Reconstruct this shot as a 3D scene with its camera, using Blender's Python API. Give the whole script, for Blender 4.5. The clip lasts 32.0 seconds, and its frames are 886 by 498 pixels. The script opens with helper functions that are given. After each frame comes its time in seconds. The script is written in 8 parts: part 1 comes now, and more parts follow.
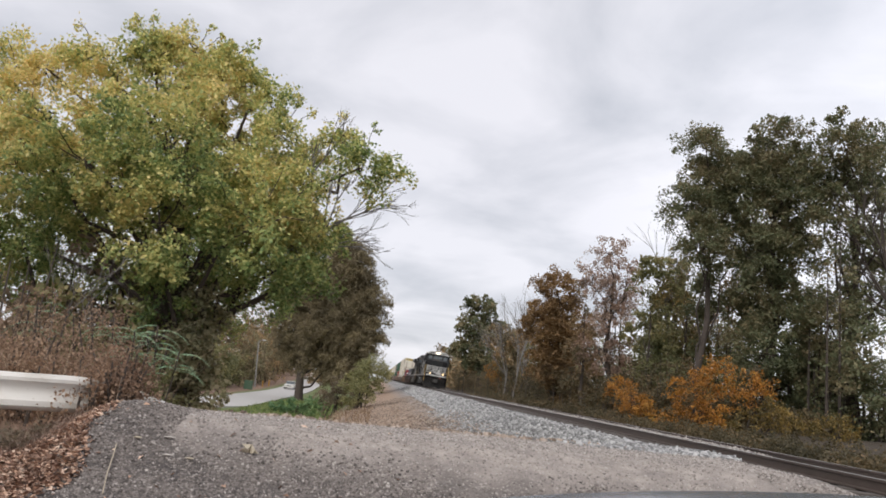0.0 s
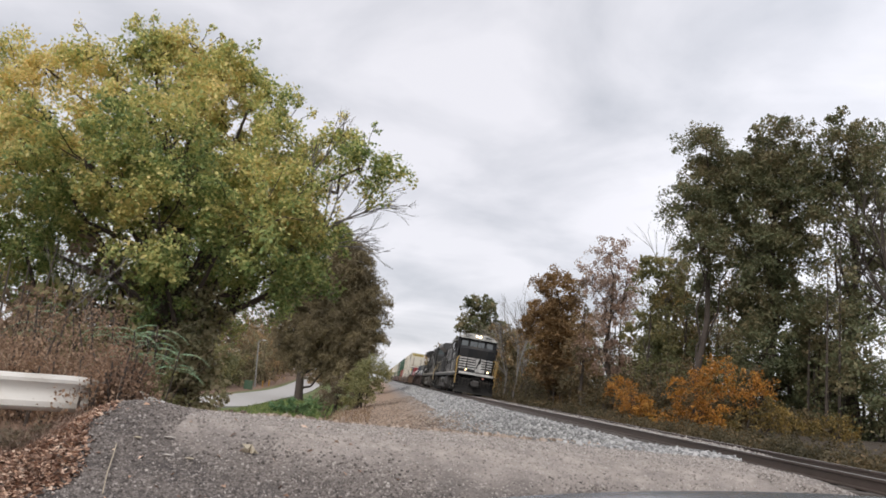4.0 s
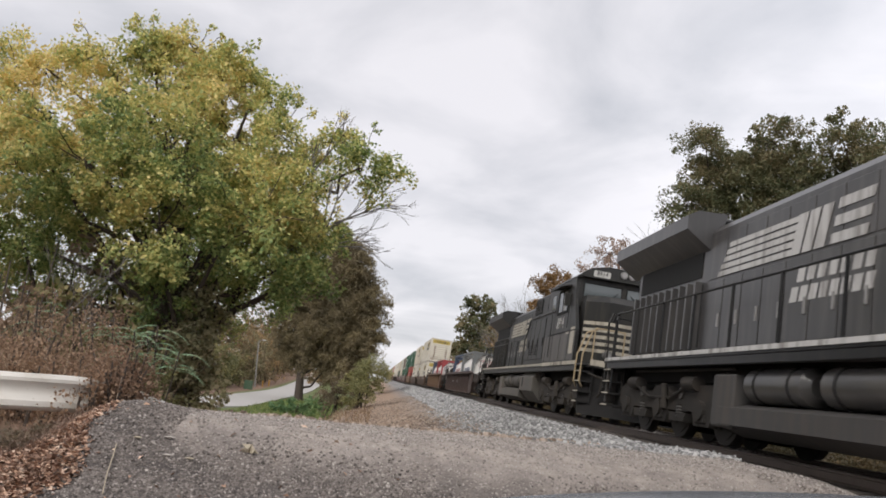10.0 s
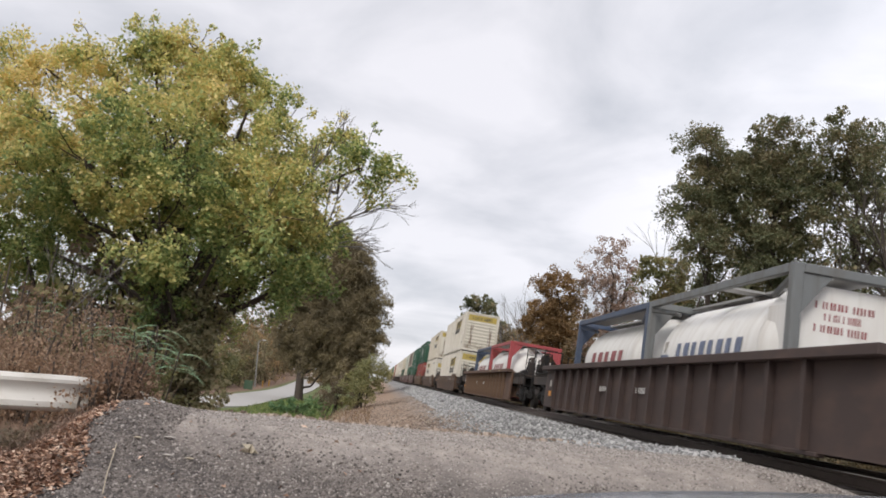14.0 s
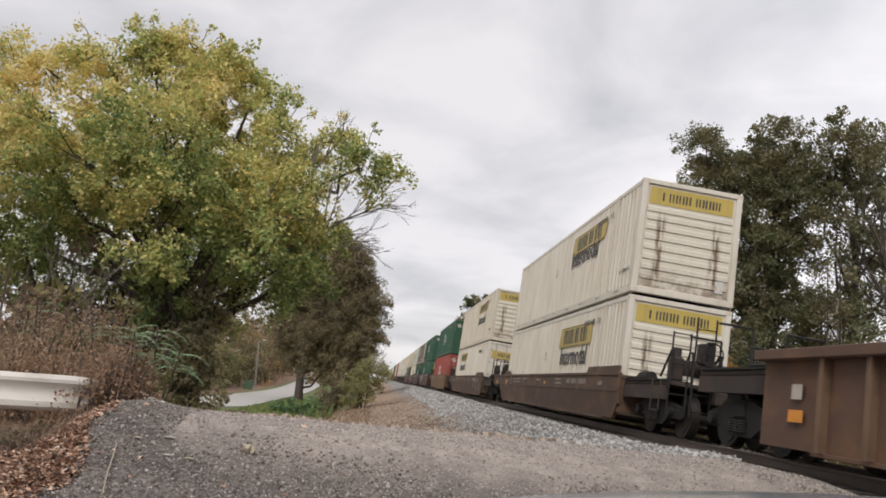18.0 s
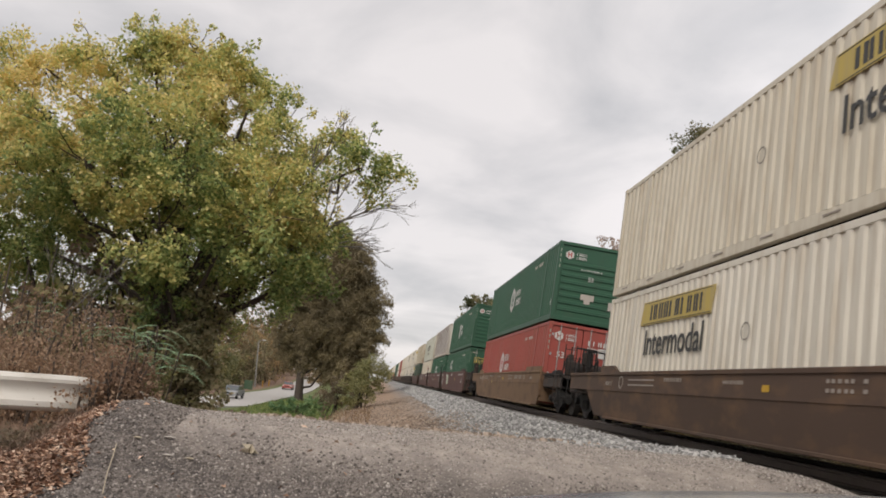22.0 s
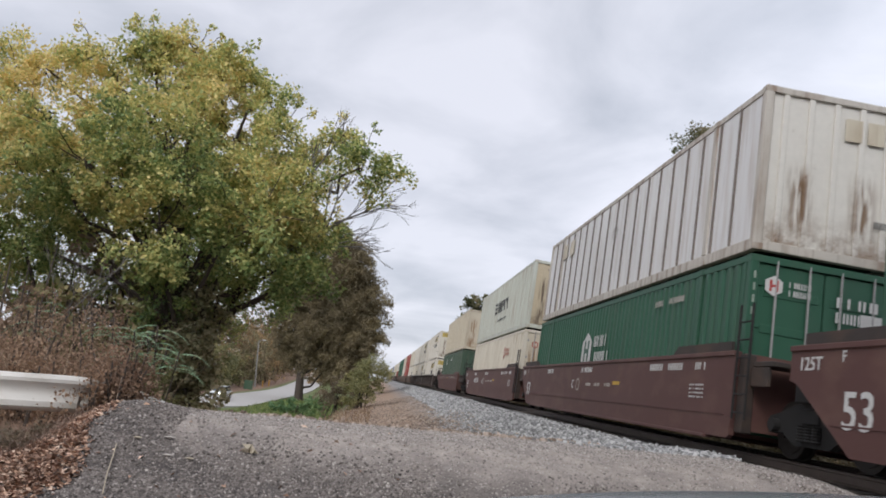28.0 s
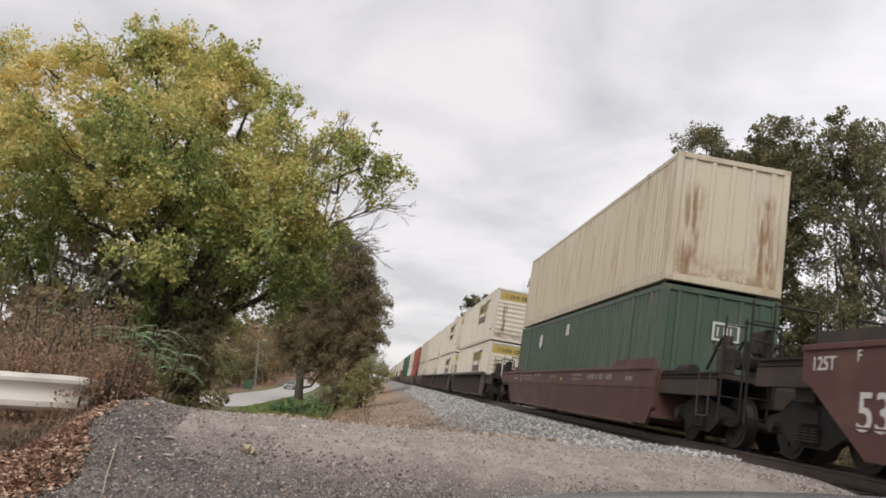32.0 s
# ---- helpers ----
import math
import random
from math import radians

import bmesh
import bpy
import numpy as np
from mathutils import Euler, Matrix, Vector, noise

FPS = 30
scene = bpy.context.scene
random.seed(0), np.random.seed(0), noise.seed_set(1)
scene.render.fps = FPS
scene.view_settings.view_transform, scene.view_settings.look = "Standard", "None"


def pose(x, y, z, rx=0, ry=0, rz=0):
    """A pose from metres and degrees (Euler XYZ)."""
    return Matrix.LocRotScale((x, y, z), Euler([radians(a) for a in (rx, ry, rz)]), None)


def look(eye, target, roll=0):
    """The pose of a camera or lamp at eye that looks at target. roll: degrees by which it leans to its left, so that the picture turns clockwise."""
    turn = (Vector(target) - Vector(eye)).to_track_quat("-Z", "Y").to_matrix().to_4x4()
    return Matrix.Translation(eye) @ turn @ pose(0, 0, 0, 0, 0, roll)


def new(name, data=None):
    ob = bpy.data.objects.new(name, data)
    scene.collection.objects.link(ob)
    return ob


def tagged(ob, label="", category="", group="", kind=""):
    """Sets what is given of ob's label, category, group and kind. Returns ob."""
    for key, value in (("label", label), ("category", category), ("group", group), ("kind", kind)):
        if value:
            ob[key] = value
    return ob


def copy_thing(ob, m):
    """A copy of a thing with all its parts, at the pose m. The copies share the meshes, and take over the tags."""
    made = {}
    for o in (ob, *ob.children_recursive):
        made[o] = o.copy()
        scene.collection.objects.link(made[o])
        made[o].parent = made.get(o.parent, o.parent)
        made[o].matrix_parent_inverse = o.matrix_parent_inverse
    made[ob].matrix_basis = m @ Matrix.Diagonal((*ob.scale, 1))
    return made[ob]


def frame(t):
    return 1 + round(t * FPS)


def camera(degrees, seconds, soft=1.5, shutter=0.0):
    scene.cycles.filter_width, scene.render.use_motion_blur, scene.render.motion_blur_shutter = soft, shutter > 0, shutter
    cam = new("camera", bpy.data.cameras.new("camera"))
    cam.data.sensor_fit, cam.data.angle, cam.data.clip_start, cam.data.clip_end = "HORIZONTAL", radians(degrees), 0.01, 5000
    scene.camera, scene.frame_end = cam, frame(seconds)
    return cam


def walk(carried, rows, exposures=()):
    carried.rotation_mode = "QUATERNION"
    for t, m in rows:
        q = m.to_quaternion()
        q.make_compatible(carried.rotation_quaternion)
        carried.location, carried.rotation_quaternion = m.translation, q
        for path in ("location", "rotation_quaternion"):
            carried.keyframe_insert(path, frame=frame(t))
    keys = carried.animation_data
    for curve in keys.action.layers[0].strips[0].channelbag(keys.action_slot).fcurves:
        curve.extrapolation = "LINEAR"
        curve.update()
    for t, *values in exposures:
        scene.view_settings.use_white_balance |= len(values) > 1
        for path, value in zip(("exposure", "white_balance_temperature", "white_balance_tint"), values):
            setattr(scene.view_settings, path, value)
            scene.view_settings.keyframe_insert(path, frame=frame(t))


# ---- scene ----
cam = camera(61.15, 32.0, soft=1.75, shutter=0.15)
EYE = Vector((-6.919, 0.0, 0.658))
VIEW = look(EYE, EYE + Vector((0.06563, 0.98223, 0.17586)), roll=5.55)
walk(cam, [(0.0, VIEW), (32.0, VIEW)], exposures=[(0.0, 0.15, 6400, 10), (12.0, 0.15, 6550, 10), (14.0, 0.2, 6450, 10), (17.0, -0.02, 6350, 10), (18.0, 0.1, 6700, 10), (20.0, 0.04, 6850, 10), (21.0, 0.1, 6900, 10), (22.0, 0.05, 6900, 10), (23.0, 0.2, 6800, 10), (24.0, 0.45, 6600, 10), (25.0, 0.27, 6200, 10), (28.0, 0.08, 6130, 10), (30.0, 0.02, 6300, 10), (31.0, 0.03, 6550, 10), (32.0, 0.12, 6750, 10)])

# ---- world and light: a bright overcast sky ----
world = bpy.data.worlds.new("overcast_sky")
scene.world = world
world.use_nodes = True
wn, wl = world.node_tree.nodes, world.node_tree.links
wn.clear()
w_out = wn.new("ShaderNodeOutputWorld")
w_bg = wn.new("ShaderNodeBackground")
w_sky = wn.new("ShaderNodeTexSky")
w_sky.sky_type, w_sky.sun_disc = "NISHITA", False
w_sky.sun_elevation, w_sky.sun_rotation = radians(42), radians(200)
w_co = wn.new("ShaderNodeTexCoord")
w_sep = wn.new("ShaderNodeSeparateXYZ")
wl.new(w_co.outputs["Generated"], w_sep.inputs[0])
w_h = wn.new("ShaderNodeMath")
w_h.operation = "ADD"
w_h.inputs[1].default_value = 0.22
w_abs = wn.new("ShaderNodeMath")
w_abs.operation = "ABSOLUTE"
wl.new(w_sep.outputs["Z"], w_abs.inputs[0])
wl.new(w_abs.outputs[0], w_h.inputs[0])
w_div = wn.new("ShaderNodeVectorMath")
w_div.operation = "DIVIDE"
w_cmb = wn.new("ShaderNodeCombineXYZ")
for i in range(3):
    wl.new(w_h.outputs[0], w_cmb.inputs[i])
wl.new(w_co.outputs["Generated"], w_div.inputs[0])
wl.new(w_cmb.outputs[0], w_div.inputs[1])
w_n = wn.new("ShaderNodeTexNoise")
w_n.inputs["Scale"].default_value = 2.0
w_n.inputs["Detail"].default_value = 7.0
w_n.inputs["Roughness"].default_value = 0.5
w_n.inputs["Distortion"].default_value = 0.3
wl.new(w_div.outputs[0], w_n.inputs["Vector"])
w_r = wn.new("ShaderNodeValToRGB")
w_r.color_ramp.elements[0].position, w_r.color_ramp.elements[0].color = 0.33, (0.57, 0.58, 0.625, 1)
w_r.color_ramp.elements[1].position, w_r.color_ramp.elements[1].color = 0.62, (0.86, 0.845, 0.885, 1)
wl.new(w_n.outputs["Fac"], w_r.inputs[0])
w_s = wn.new("ShaderNodeVectorMath")
w_s.operation = "SCALE"
w_s.inputs["Scale"].default_value = 0.1
wl.new(w_sky.outputs[0], w_s.inputs[0])
w_mix = wn.new("ShaderNodeMix")
w_mix.data_type = "RGBA"
w_mix.inputs[0].default_value = 0.92
wl.new(w_s.outputs[0], w_mix.inputs[6])
wl.new(w_r.outputs[0], w_mix.inputs[7])
w_east = wn.new("ShaderNodeMapRange")
w_east.interpolation_type = "SMOOTHSTEP"
w_east.inputs["From Min"].default_value, w_east.inputs["From Max"].default_value = 0.1, 0.75
w_east.inputs["To Min"].default_value, w_east.inputs["To Max"].default_value = 0.97, 1.34
wl.new(w_sep.outputs["X"], w_east.inputs[0])
w_veil = wn.new("ShaderNodeVectorMath")
w_veil.operation = "SCALE"
wl.new(w_mix.outputs[2], w_veil.inputs[0])
wl.new(w_east.outputs[0], w_veil.inputs["Scale"])
wl.new(w_veil.outputs[0], w_bg.inputs[0])
w_bg.inputs[1].default_value = 1.0
wl.new(w_bg.outputs[0], w_out.inputs[0])

sun = new("sun", bpy.data.lights.new("sun", "SUN"))
sun.data.energy, sun.data.angle, sun.data.color = 1.65, radians(25), (1.0, 0.96, 0.9)
sun.matrix_world = look((-30, -40, 60), (0, 20, 0))


# ---- materials ----
def nodes_of(name):
    m = bpy.data.materials.new(name)
    m.use_nodes = True
    nt = m.node_tree
    return m, nt, nt.nodes["Principled BSDF"]


def noise_node(nt, scale, detail=4.0, rough=0.6, coord="Object"):
    tc = nt.nodes.new("ShaderNodeTexCoord")
    n = nt.nodes.new("ShaderNodeTexNoise")
    n.inputs["Scale"].default_value, n.inputs["Detail"].default_value = scale, detail
    n.inputs["Roughness"].default_value = rough
    nt.links.new(tc.outputs[coord], n.inputs["Vector"])
    return n


def ramp(nt, src, stops):
    r = nt.nodes.new("ShaderNodeValToRGB")
    els = r.color_ramp.elements
    while len(els) < len(stops):
        els.new(0.5)
    for e, (p, c) in zip(els, stops):
        e.position, e.color = p, (*c, 1) if len(c) == 3 else c
    nt.links.new(src, r.inputs[0])
    return r


def mix(nt, fac, a, b, mode="MIX"):
    m = nt.nodes.new("ShaderNodeMix")
    m.data_type, m.blend_type = "RGBA", mode
    for sock, v in ((m.inputs[0], fac), (m.inputs[6], a), (m.inputs[7], b)):
        if isinstance(v, (int, float)):
            sock.default_value = v
        elif isinstance(v, tuple):
            sock.default_value = (*v, 1)
        else:
            nt.links.new(v, sock)
    return m.outputs[2]


def bump(nt, bsdf, src, strength, dist):
    b = nt.nodes.new("ShaderNodeBump")
    b.inputs["Strength"].default_value, b.inputs["Distance"].default_value = strength, dist
    nt.links.new(src, b.inputs["Height"])
    nt.links.new(b.outputs[0], bsdf.inputs["Normal"])


def painted(name, color, dirt=(0.10, 0.075, 0.05), amount=0.5, rough=0.55, metal=0.0, streak=True, gloss=0.5):
    """Paint on metal with broad fading, rain streaks and fine speckle."""
    m, nt, b = nodes_of(name)
    tc = nt.nodes.new("ShaderNodeTexCoord")
    mp = nt.nodes.new("ShaderNodeMapping")
    mp.inputs["Scale"].default_value = (1.0, 3.5, 0.35) if streak else (1.0, 0.8, 1.6)
    nt.links.new(tc.outputs["Object"], mp.inputs[0])
    n1 = nt.nodes.new("ShaderNodeTexNoise")
    n1.inputs["Scale"].default_value, n1.inputs["Detail"].default_value = 1.6, 6
    nt.links.new(mp.outputs[0], n1.inputs["Vector"])
    n2 = noise_node(nt, 0.5, 3)
    n3 = noise_node(nt, 22, 4)
    light = tuple(min(1, c * 1.08 + 0.01) for c in color)
    dark = tuple(c * 0.86 for c in color)
    base = mix(nt, n2.outputs["Fac"], dark, light)
    r1 = ramp(nt, n1.outputs["Fac"], [(0.47, (0, 0, 0)), (0.70, (amount,) * 3)])
    base = mix(nt, r1.outputs[0], base, dirt)
    if streak:
        mp2 = nt.nodes.new("ShaderNodeMapping")
        mp2.inputs["Scale"].default_value = (7.0, 7.0, 0.35)
        nt.links.new(tc.outputs["Object"], mp2.inputs[0])
        n4 = nt.nodes.new("ShaderNodeTexNoise")
        n4.inputs["Scale"].default_value, n4.inputs["Detail"].default_value = 1.3, 4
        nt.links.new(mp2.outputs[0], n4.inputs["Vector"])
        r4 = ramp(nt, n4.outputs["Fac"], [(0.55, (0, 0, 0)), (0.74, (amount * 0.5,) * 3)])
        base = mix(nt, r4.outputs[0], base, tuple(c * 0.8 for c in dirt))
    r3 = ramp(nt, n3.outputs["Fac"], [(0.62, (0, 0, 0)), (0.75, (amount * 0.6,) * 3)])
    base = mix(nt, r3.outputs[0], base, dirt)
    nt.links.new(base, b.inputs["Base Color"])
    b.inputs["Roughness"].default_value, b.inputs["Metallic"].default_value = rough, metal
    b.inputs["Specular IOR Level"].default_value = gloss
    bump(nt, b, n3.outputs["Fac"], 0.15, 0.004)
    return m


def rust_runs(name, color, rust, columns, spread=0.2, height=2.2):
    """Painted end sheet with brown runs below the two lines of fastenings at x = +-columns (or one, below zero), and a grimy foot."""
    m, nt, b = nodes_of(name)
    tc = nt.nodes.new("ShaderNodeTexCoord")
    sp = nt.nodes.new("ShaderNodeSeparateXYZ")
    nt.links.new(tc.outputs["Object"], sp.inputs[0])

    def calc(op, a, c):
        q = nt.nodes.new("ShaderNodeMath")
        q.operation = op
        for sock, val in zip(q.inputs, (a, c)):
            if isinstance(val, (int, float)):
                sock.default_value = val
            else:
                nt.links.new(val, sock)
        return q.outputs[0]

    def span(src, a, c):
        q = nt.nodes.new("ShaderNodeMapRange")
        q.interpolation_type = "SMOOTHSTEP"
        q.inputs["From Min"].default_value, q.inputs["From Max"].default_value = a, c
        nt.links.new(src, q.inputs[0])
        return q.outputs[0]

    off = calc("ABSOLUTE", calc("SUBTRACT", sp.outputs["X"] if columns < 0 else calc("ABSOLUTE", sp.outputs["X"], 0.0), columns), 0.0)
    near = span(off, spread, 0.0)
    high = calc("MULTIPLY", span(sp.outputs["Z"], height, height - 0.5), span(sp.outputs["Z"], 0.15, 0.7))
    mp = nt.nodes.new("ShaderNodeMapping")
    mp.inputs["Scale"].default_value = (11.0, 1.0, 1.3)
    nt.links.new(tc.outputs["Object"], mp.inputs[0])
    n1 = nt.nodes.new("ShaderNodeTexNoise")
    n1.inputs["Scale"].default_value, n1.inputs["Detail"].default_value = 1.0, 5
    nt.links.new(mp.outputs[0], n1.inputs["Vector"])
    run = calc("MULTIPLY", calc("MULTIPLY", near, high), span(n1.outputs["Fac"], 0.36, 0.62))
    n2 = noise_node(nt, 3.0, 6, 0.7)
    foot = calc("MULTIPLY", span(sp.outputs["Z"], 0.9, 0.1), span(n2.outputs["Fac"], 0.34, 0.6))
    speck = calc("MULTIPLY", span(n2.outputs["Fac"], 0.6, 0.75), 0.5)
    mask = calc("MINIMUM", calc("ADD", calc("ADD", run, calc("MULTIPLY", foot, 0.7)), speck), 0.95)
    n3 = noise_node(nt, 9.0, 5)
    base = mix(nt, n3.outputs["Fac"], tuple(c * 0.9 for c in color), tuple(min(1, c * 1.08) for c in color))
    tint = mix(nt, n3.outputs["Fac"], tuple(c * 0.6 for c in rust), tuple(min(1, c * 1.4) for c in rust))
    nt.links.new(mix(nt, mask, base, tint), b.inputs["Base Color"])
    b.inputs["Roughness"].default_value = 0.6
    return m


def plain(name, color, rough=0.6, metal=0.0, vary=0.25, scale=6.0):
    m, nt, b = nodes_of(name)
    n = noise_node(nt, scale, 5)
    base = mix(nt, n.outputs["Fac"], tuple(c * (1 - vary) for c in color), tuple(min(1, c * (1 + vary)) for c in color))
    nt.links.new(base, b.inputs["Base Color"])
    b.inputs["Roughness"].default_value, b.inputs["Metallic"].default_value = rough, metal
    return m


def glow(name, color, power):
    m, nt, b = nodes_of(name)
    b.inputs["Base Color"].default_value = (*color, 1)
    b.inputs["Emission Color"].default_value = (*color, 1)
    b.inputs["Emission Strength"].default_value = power
    return m


def leafy(name, stops, patch=0.35):
    """Leaves: each leaf its own tint, with broader patches over the crown; light passes through them."""
    m, nt, b = nodes_of(name)
    geo = nt.nodes.new("ShaderNodeNewGeometry")
    n = noise_node(nt, patch, 2)
    add = nt.nodes.new("ShaderNodeMath")
    add.operation = "MULTIPLY_ADD"
    add.inputs[1].default_value = 0.5
    nt.links.new(geo.outputs["Random Per Island"], add.inputs[0])
    sc = nt.nodes.new("ShaderNodeMath")
    sc.operation = "MULTIPLY_ADD"
    sc.inputs[1].default_value, sc.inputs[2].default_value = 1.6, -0.55
    nt.links.new(n.outputs["Fac"], sc.inputs[0])
    nt.links.new(sc.outputs[0], add.inputs[2])
    r = ramp(nt, add.outputs[0], stops)
    nt.links.new(r.outputs[0], b.inputs["Base Color"])
    b.inputs["Roughness"].default_value = 0.6
    tr = nt.nodes.new("ShaderNodeBsdfTranslucent")
    nt.links.new(r.outputs[0], tr.inputs[0])
    ms = nt.nodes.new("ShaderNodeMixShader")
    ms.inputs[0].default_value = 0.38
    nt.links.new(b.outputs[0], ms.inputs[1])
    nt.links.new(tr.outputs[0], ms.inputs[2])
    nt.links.new(ms.outputs[0], nt.nodes["Material Output"].inputs[0])
    return m


# ---- mesh builder ----
class Mesh:
    """Collects vertices and faces; each call adds one closed form."""

    def __init__(self):
        self.v, self.f = [], []

    def add(self, verts, faces):
        n = len(self.v)
        self.v += [tuple(p) for p in verts]
        self.f += [tuple(n + i for i in q) for q in faces]
        return self

    def box(self, x0, x1, y0, y1, z0, z1, c=0.0):
        if c <= 0:
            v = [(x, y, z) for x in (x0, x1) for y in (y0, y1) for z in (z0, z1)]
            return self.add(v, [(0, 1, 3, 2), (4, 6, 7, 5), (0, 4, 5, 1), (2, 3, 7, 6), (0, 2, 6, 4), (1, 5, 7, 3)])
        v, ids = [], {}
        X, Y, Z = (x0, x1), (y0, y1), (z0, z1)
        for i in (0, 1):
            for j in (0, 1):
                for k in (0, 1):
                    sx, sy, sz = (1 - 2 * i) * c, (1 - 2 * j) * c, (1 - 2 * k) * c
                    ids[i, j, k] = len(v)
                    v += [(X[i], Y[j] + sy, Z[k] + sz), (X[i] + sx, Y[j], Z[k] + sz), (X[i] + sx, Y[j] + sy, Z[k])]
        q = lambda i, j, k, a: ids[i, j, k] + a
        f = []
        for i in (0, 1):
            f.append((q(i, 0, 0, 0), q(i, 0, 1, 0), q(i, 1, 1, 0), q(i, 1, 0, 0)))
            f.append((q(0, i, 0, 1), q(0, i, 1, 1), q(1, i, 1, 1), q(1, i, 0, 1)))
            f.append((q(0, 0, i, 2), q(0, 1, i, 2), q(1, 1, i, 2), q(1, 0, i, 2)))
            for j in (0, 1):
                f.append((q(i, j, 0, 0), q(i, j, 1, 0), q(i, j, 1, 1), q(i, j, 0, 1)))
                f.append((q(i, 0, j, 0), q(i, 1, j, 0), q(i, 1, j, 2), q(i, 0, j, 2)))
                f.append((q(0, i, j, 1), q(1, i, j, 1), q(1, i, j, 2), q(0, i, j, 2)))
                for k in (0, 1):
                    f.append((q(i, j, k, 0), q(i, j, k, 1), q(i, j, k, 2)))
        return self.add(v, f)

    def cyl(self, p0, p1, r, seg=12, r1=None):
        p0, p1 = Vector(p0), Vector(p1)
        r1 = r if r1 is None else r1
        d = (p1 - p0).normalized()
        a = d.orthogonal().normalized()
        b = d.cross(a)
        v = [p + (a * math.cos(2 * math.pi * i / seg) + b * math.sin(2 * math.pi * i / seg)) * rr for p, rr in ((p0, r), (p1, r1)) for i in range(seg)]
        f = [(i, (i + 1) % seg, seg + (i + 1) % seg, seg + i) for i in range(seg)]
        return self.add(v, f + [tuple(range(seg))[::-1], tuple(range(seg, 2 * seg))])

    def pipe(self, pts, r, seg=6):
        for a, b in zip(pts, pts[1:]):
            self.cyl(a, b, r, seg)
        return self

    def prism(self, prof, axis, a, b):
        """A closed profile pushed along an axis from a to b. For axis x the profile is (y, z), for y (x, z), for z (x, y)."""
        put = {"x": lambda p, t: (t, p[0], p[1]), "y": lambda p, t: (p[0], t, p[1]), "z": lambda p, t: (p[0], p[1], t)}[axis]
        n = len(prof)
        v = [put(p, a) for p in prof] + [put(p, b) for p in prof]
        f = [(i, (i + 1) % n, n + (i + 1) % n, n + i) for i in range(n)]
        return self.add(v, f + [tuple(range(n))[::-1], tuple(range(n, 2 * n))])

    def turned(self, prof, seg=12):
        """A profile of (radius, z) turned about the z axis, closed at both ends."""
        n = len(prof)
        v = [(r * math.cos(2 * math.pi * i / seg), r * math.sin(2 * math.pi * i / seg), z) for r, z in prof for i in range(seg)]
        f = [(k * seg + i, k * seg + (i + 1) % seg, (k + 1) * seg + (i + 1) % seg, (k + 1) * seg + i) for k in range(n - 1) for i in range(seg)]
        return self.add(v, f + [tuple(range(seg))[::-1], tuple(range((n - 1) * seg, n * seg))])

    def ring(self, x, y, z, r, w):
        """A flat upright ring facing along x."""
        n = 20
        c = [(math.cos(2 * math.pi * i / n), math.sin(2 * math.pi * i / n)) for i in range(n)]
        v = [(xx, y + a * rr, z + b * rr) for xx in (x, x - 0.004) for rr in (r, r - w) for a, b in c]
        f = []
        for i in range(n):
            j = (i + 1) % n
            f += [(i, j, n + j, n + i), (2 * n + i, 3 * n + i, 3 * n + j, 2 * n + j), (i, 2 * n + i, 2 * n + j, j), (n + i, n + j, 3 * n + j, 3 * n + i)]
        return self.add(v, f)

    def data(self, name, material=None):
        me = bpy.data.meshes.new(name)
        me.from_pydata(self.v, [], self.f)
        if material:
            me.materials.append(material)
        bm = bmesh.new()
        bm.from_mesh(me)
        bmesh.ops.recalc_face_normals(bm, faces=bm.faces)
        bm.to_mesh(me)
        bm.free()
        return me


def smooth_by_angle(me, angle=35):
    bm = bmesh.new()
    bm.from_mesh(me)
    for f in bm.faces:
        f.smooth = True
    for e in bm.edges:
        if len(e.link_faces) != 2 or e.calc_face_angle(4) > radians(angle):
            e.smooth = False
    bm.to_mesh(me)
    bm.free()


def part(name, mesh, material, parent, label="", soft=False, m=None):
    """Links a Mesh (or ready mesh data) as one object under a thing or a part."""
    me = mesh.data(name, material) if isinstance(mesh, Mesh) else mesh
    if soft:
        smooth_by_angle(me)
    ob = new(name, me)
    ob.parent = parent
    if m is not None:
        ob.matrix_basis = m
    return tagged(ob, label)


def thing(name, label, category, group="", kind="", m=None):
    ob = new(name)
    ob.empty_display_size = 0.3
    if m is not None:
        ob.matrix_basis = m
    return tagged(ob, label, category, group, kind)


TEXTS = {}


def lettering(string, size):
    """Mesh data of flat, slightly raised letters, centred on the origin in its xy plane."""
    key = (string, size)
    if key not in TEXTS:
        cu = bpy.data.curves.new("letters", "FONT")
        cu.body, cu.size, cu.extrude, cu.resolution_u = string, size, 0.003, 3
        cu.align_x, cu.align_y = "CENTER", "CENTER"
        cu.offset = size * 0.009
        ob = new("letters", cu)
        dg = bpy.context.evaluated_depsgraph_get()
        me = bpy.data.meshes.new_from_object(ob.evaluated_get(dg))
        bpy.data.objects.remove(ob)
        bpy.data.curves.remove(cu)
        TEXTS[key] = me
    return TEXTS[key]


SIDE = Matrix(((0, 0, -1, 0), (-1, 0, 0, 0), (0, 1, 0, 0), (0, 0, 0, 1)))
FRONT = Matrix(((1, 0, 0, 0), (0, 0, -1, 0), (0, 1, 0, 0), (0, 0, 0, 1)))


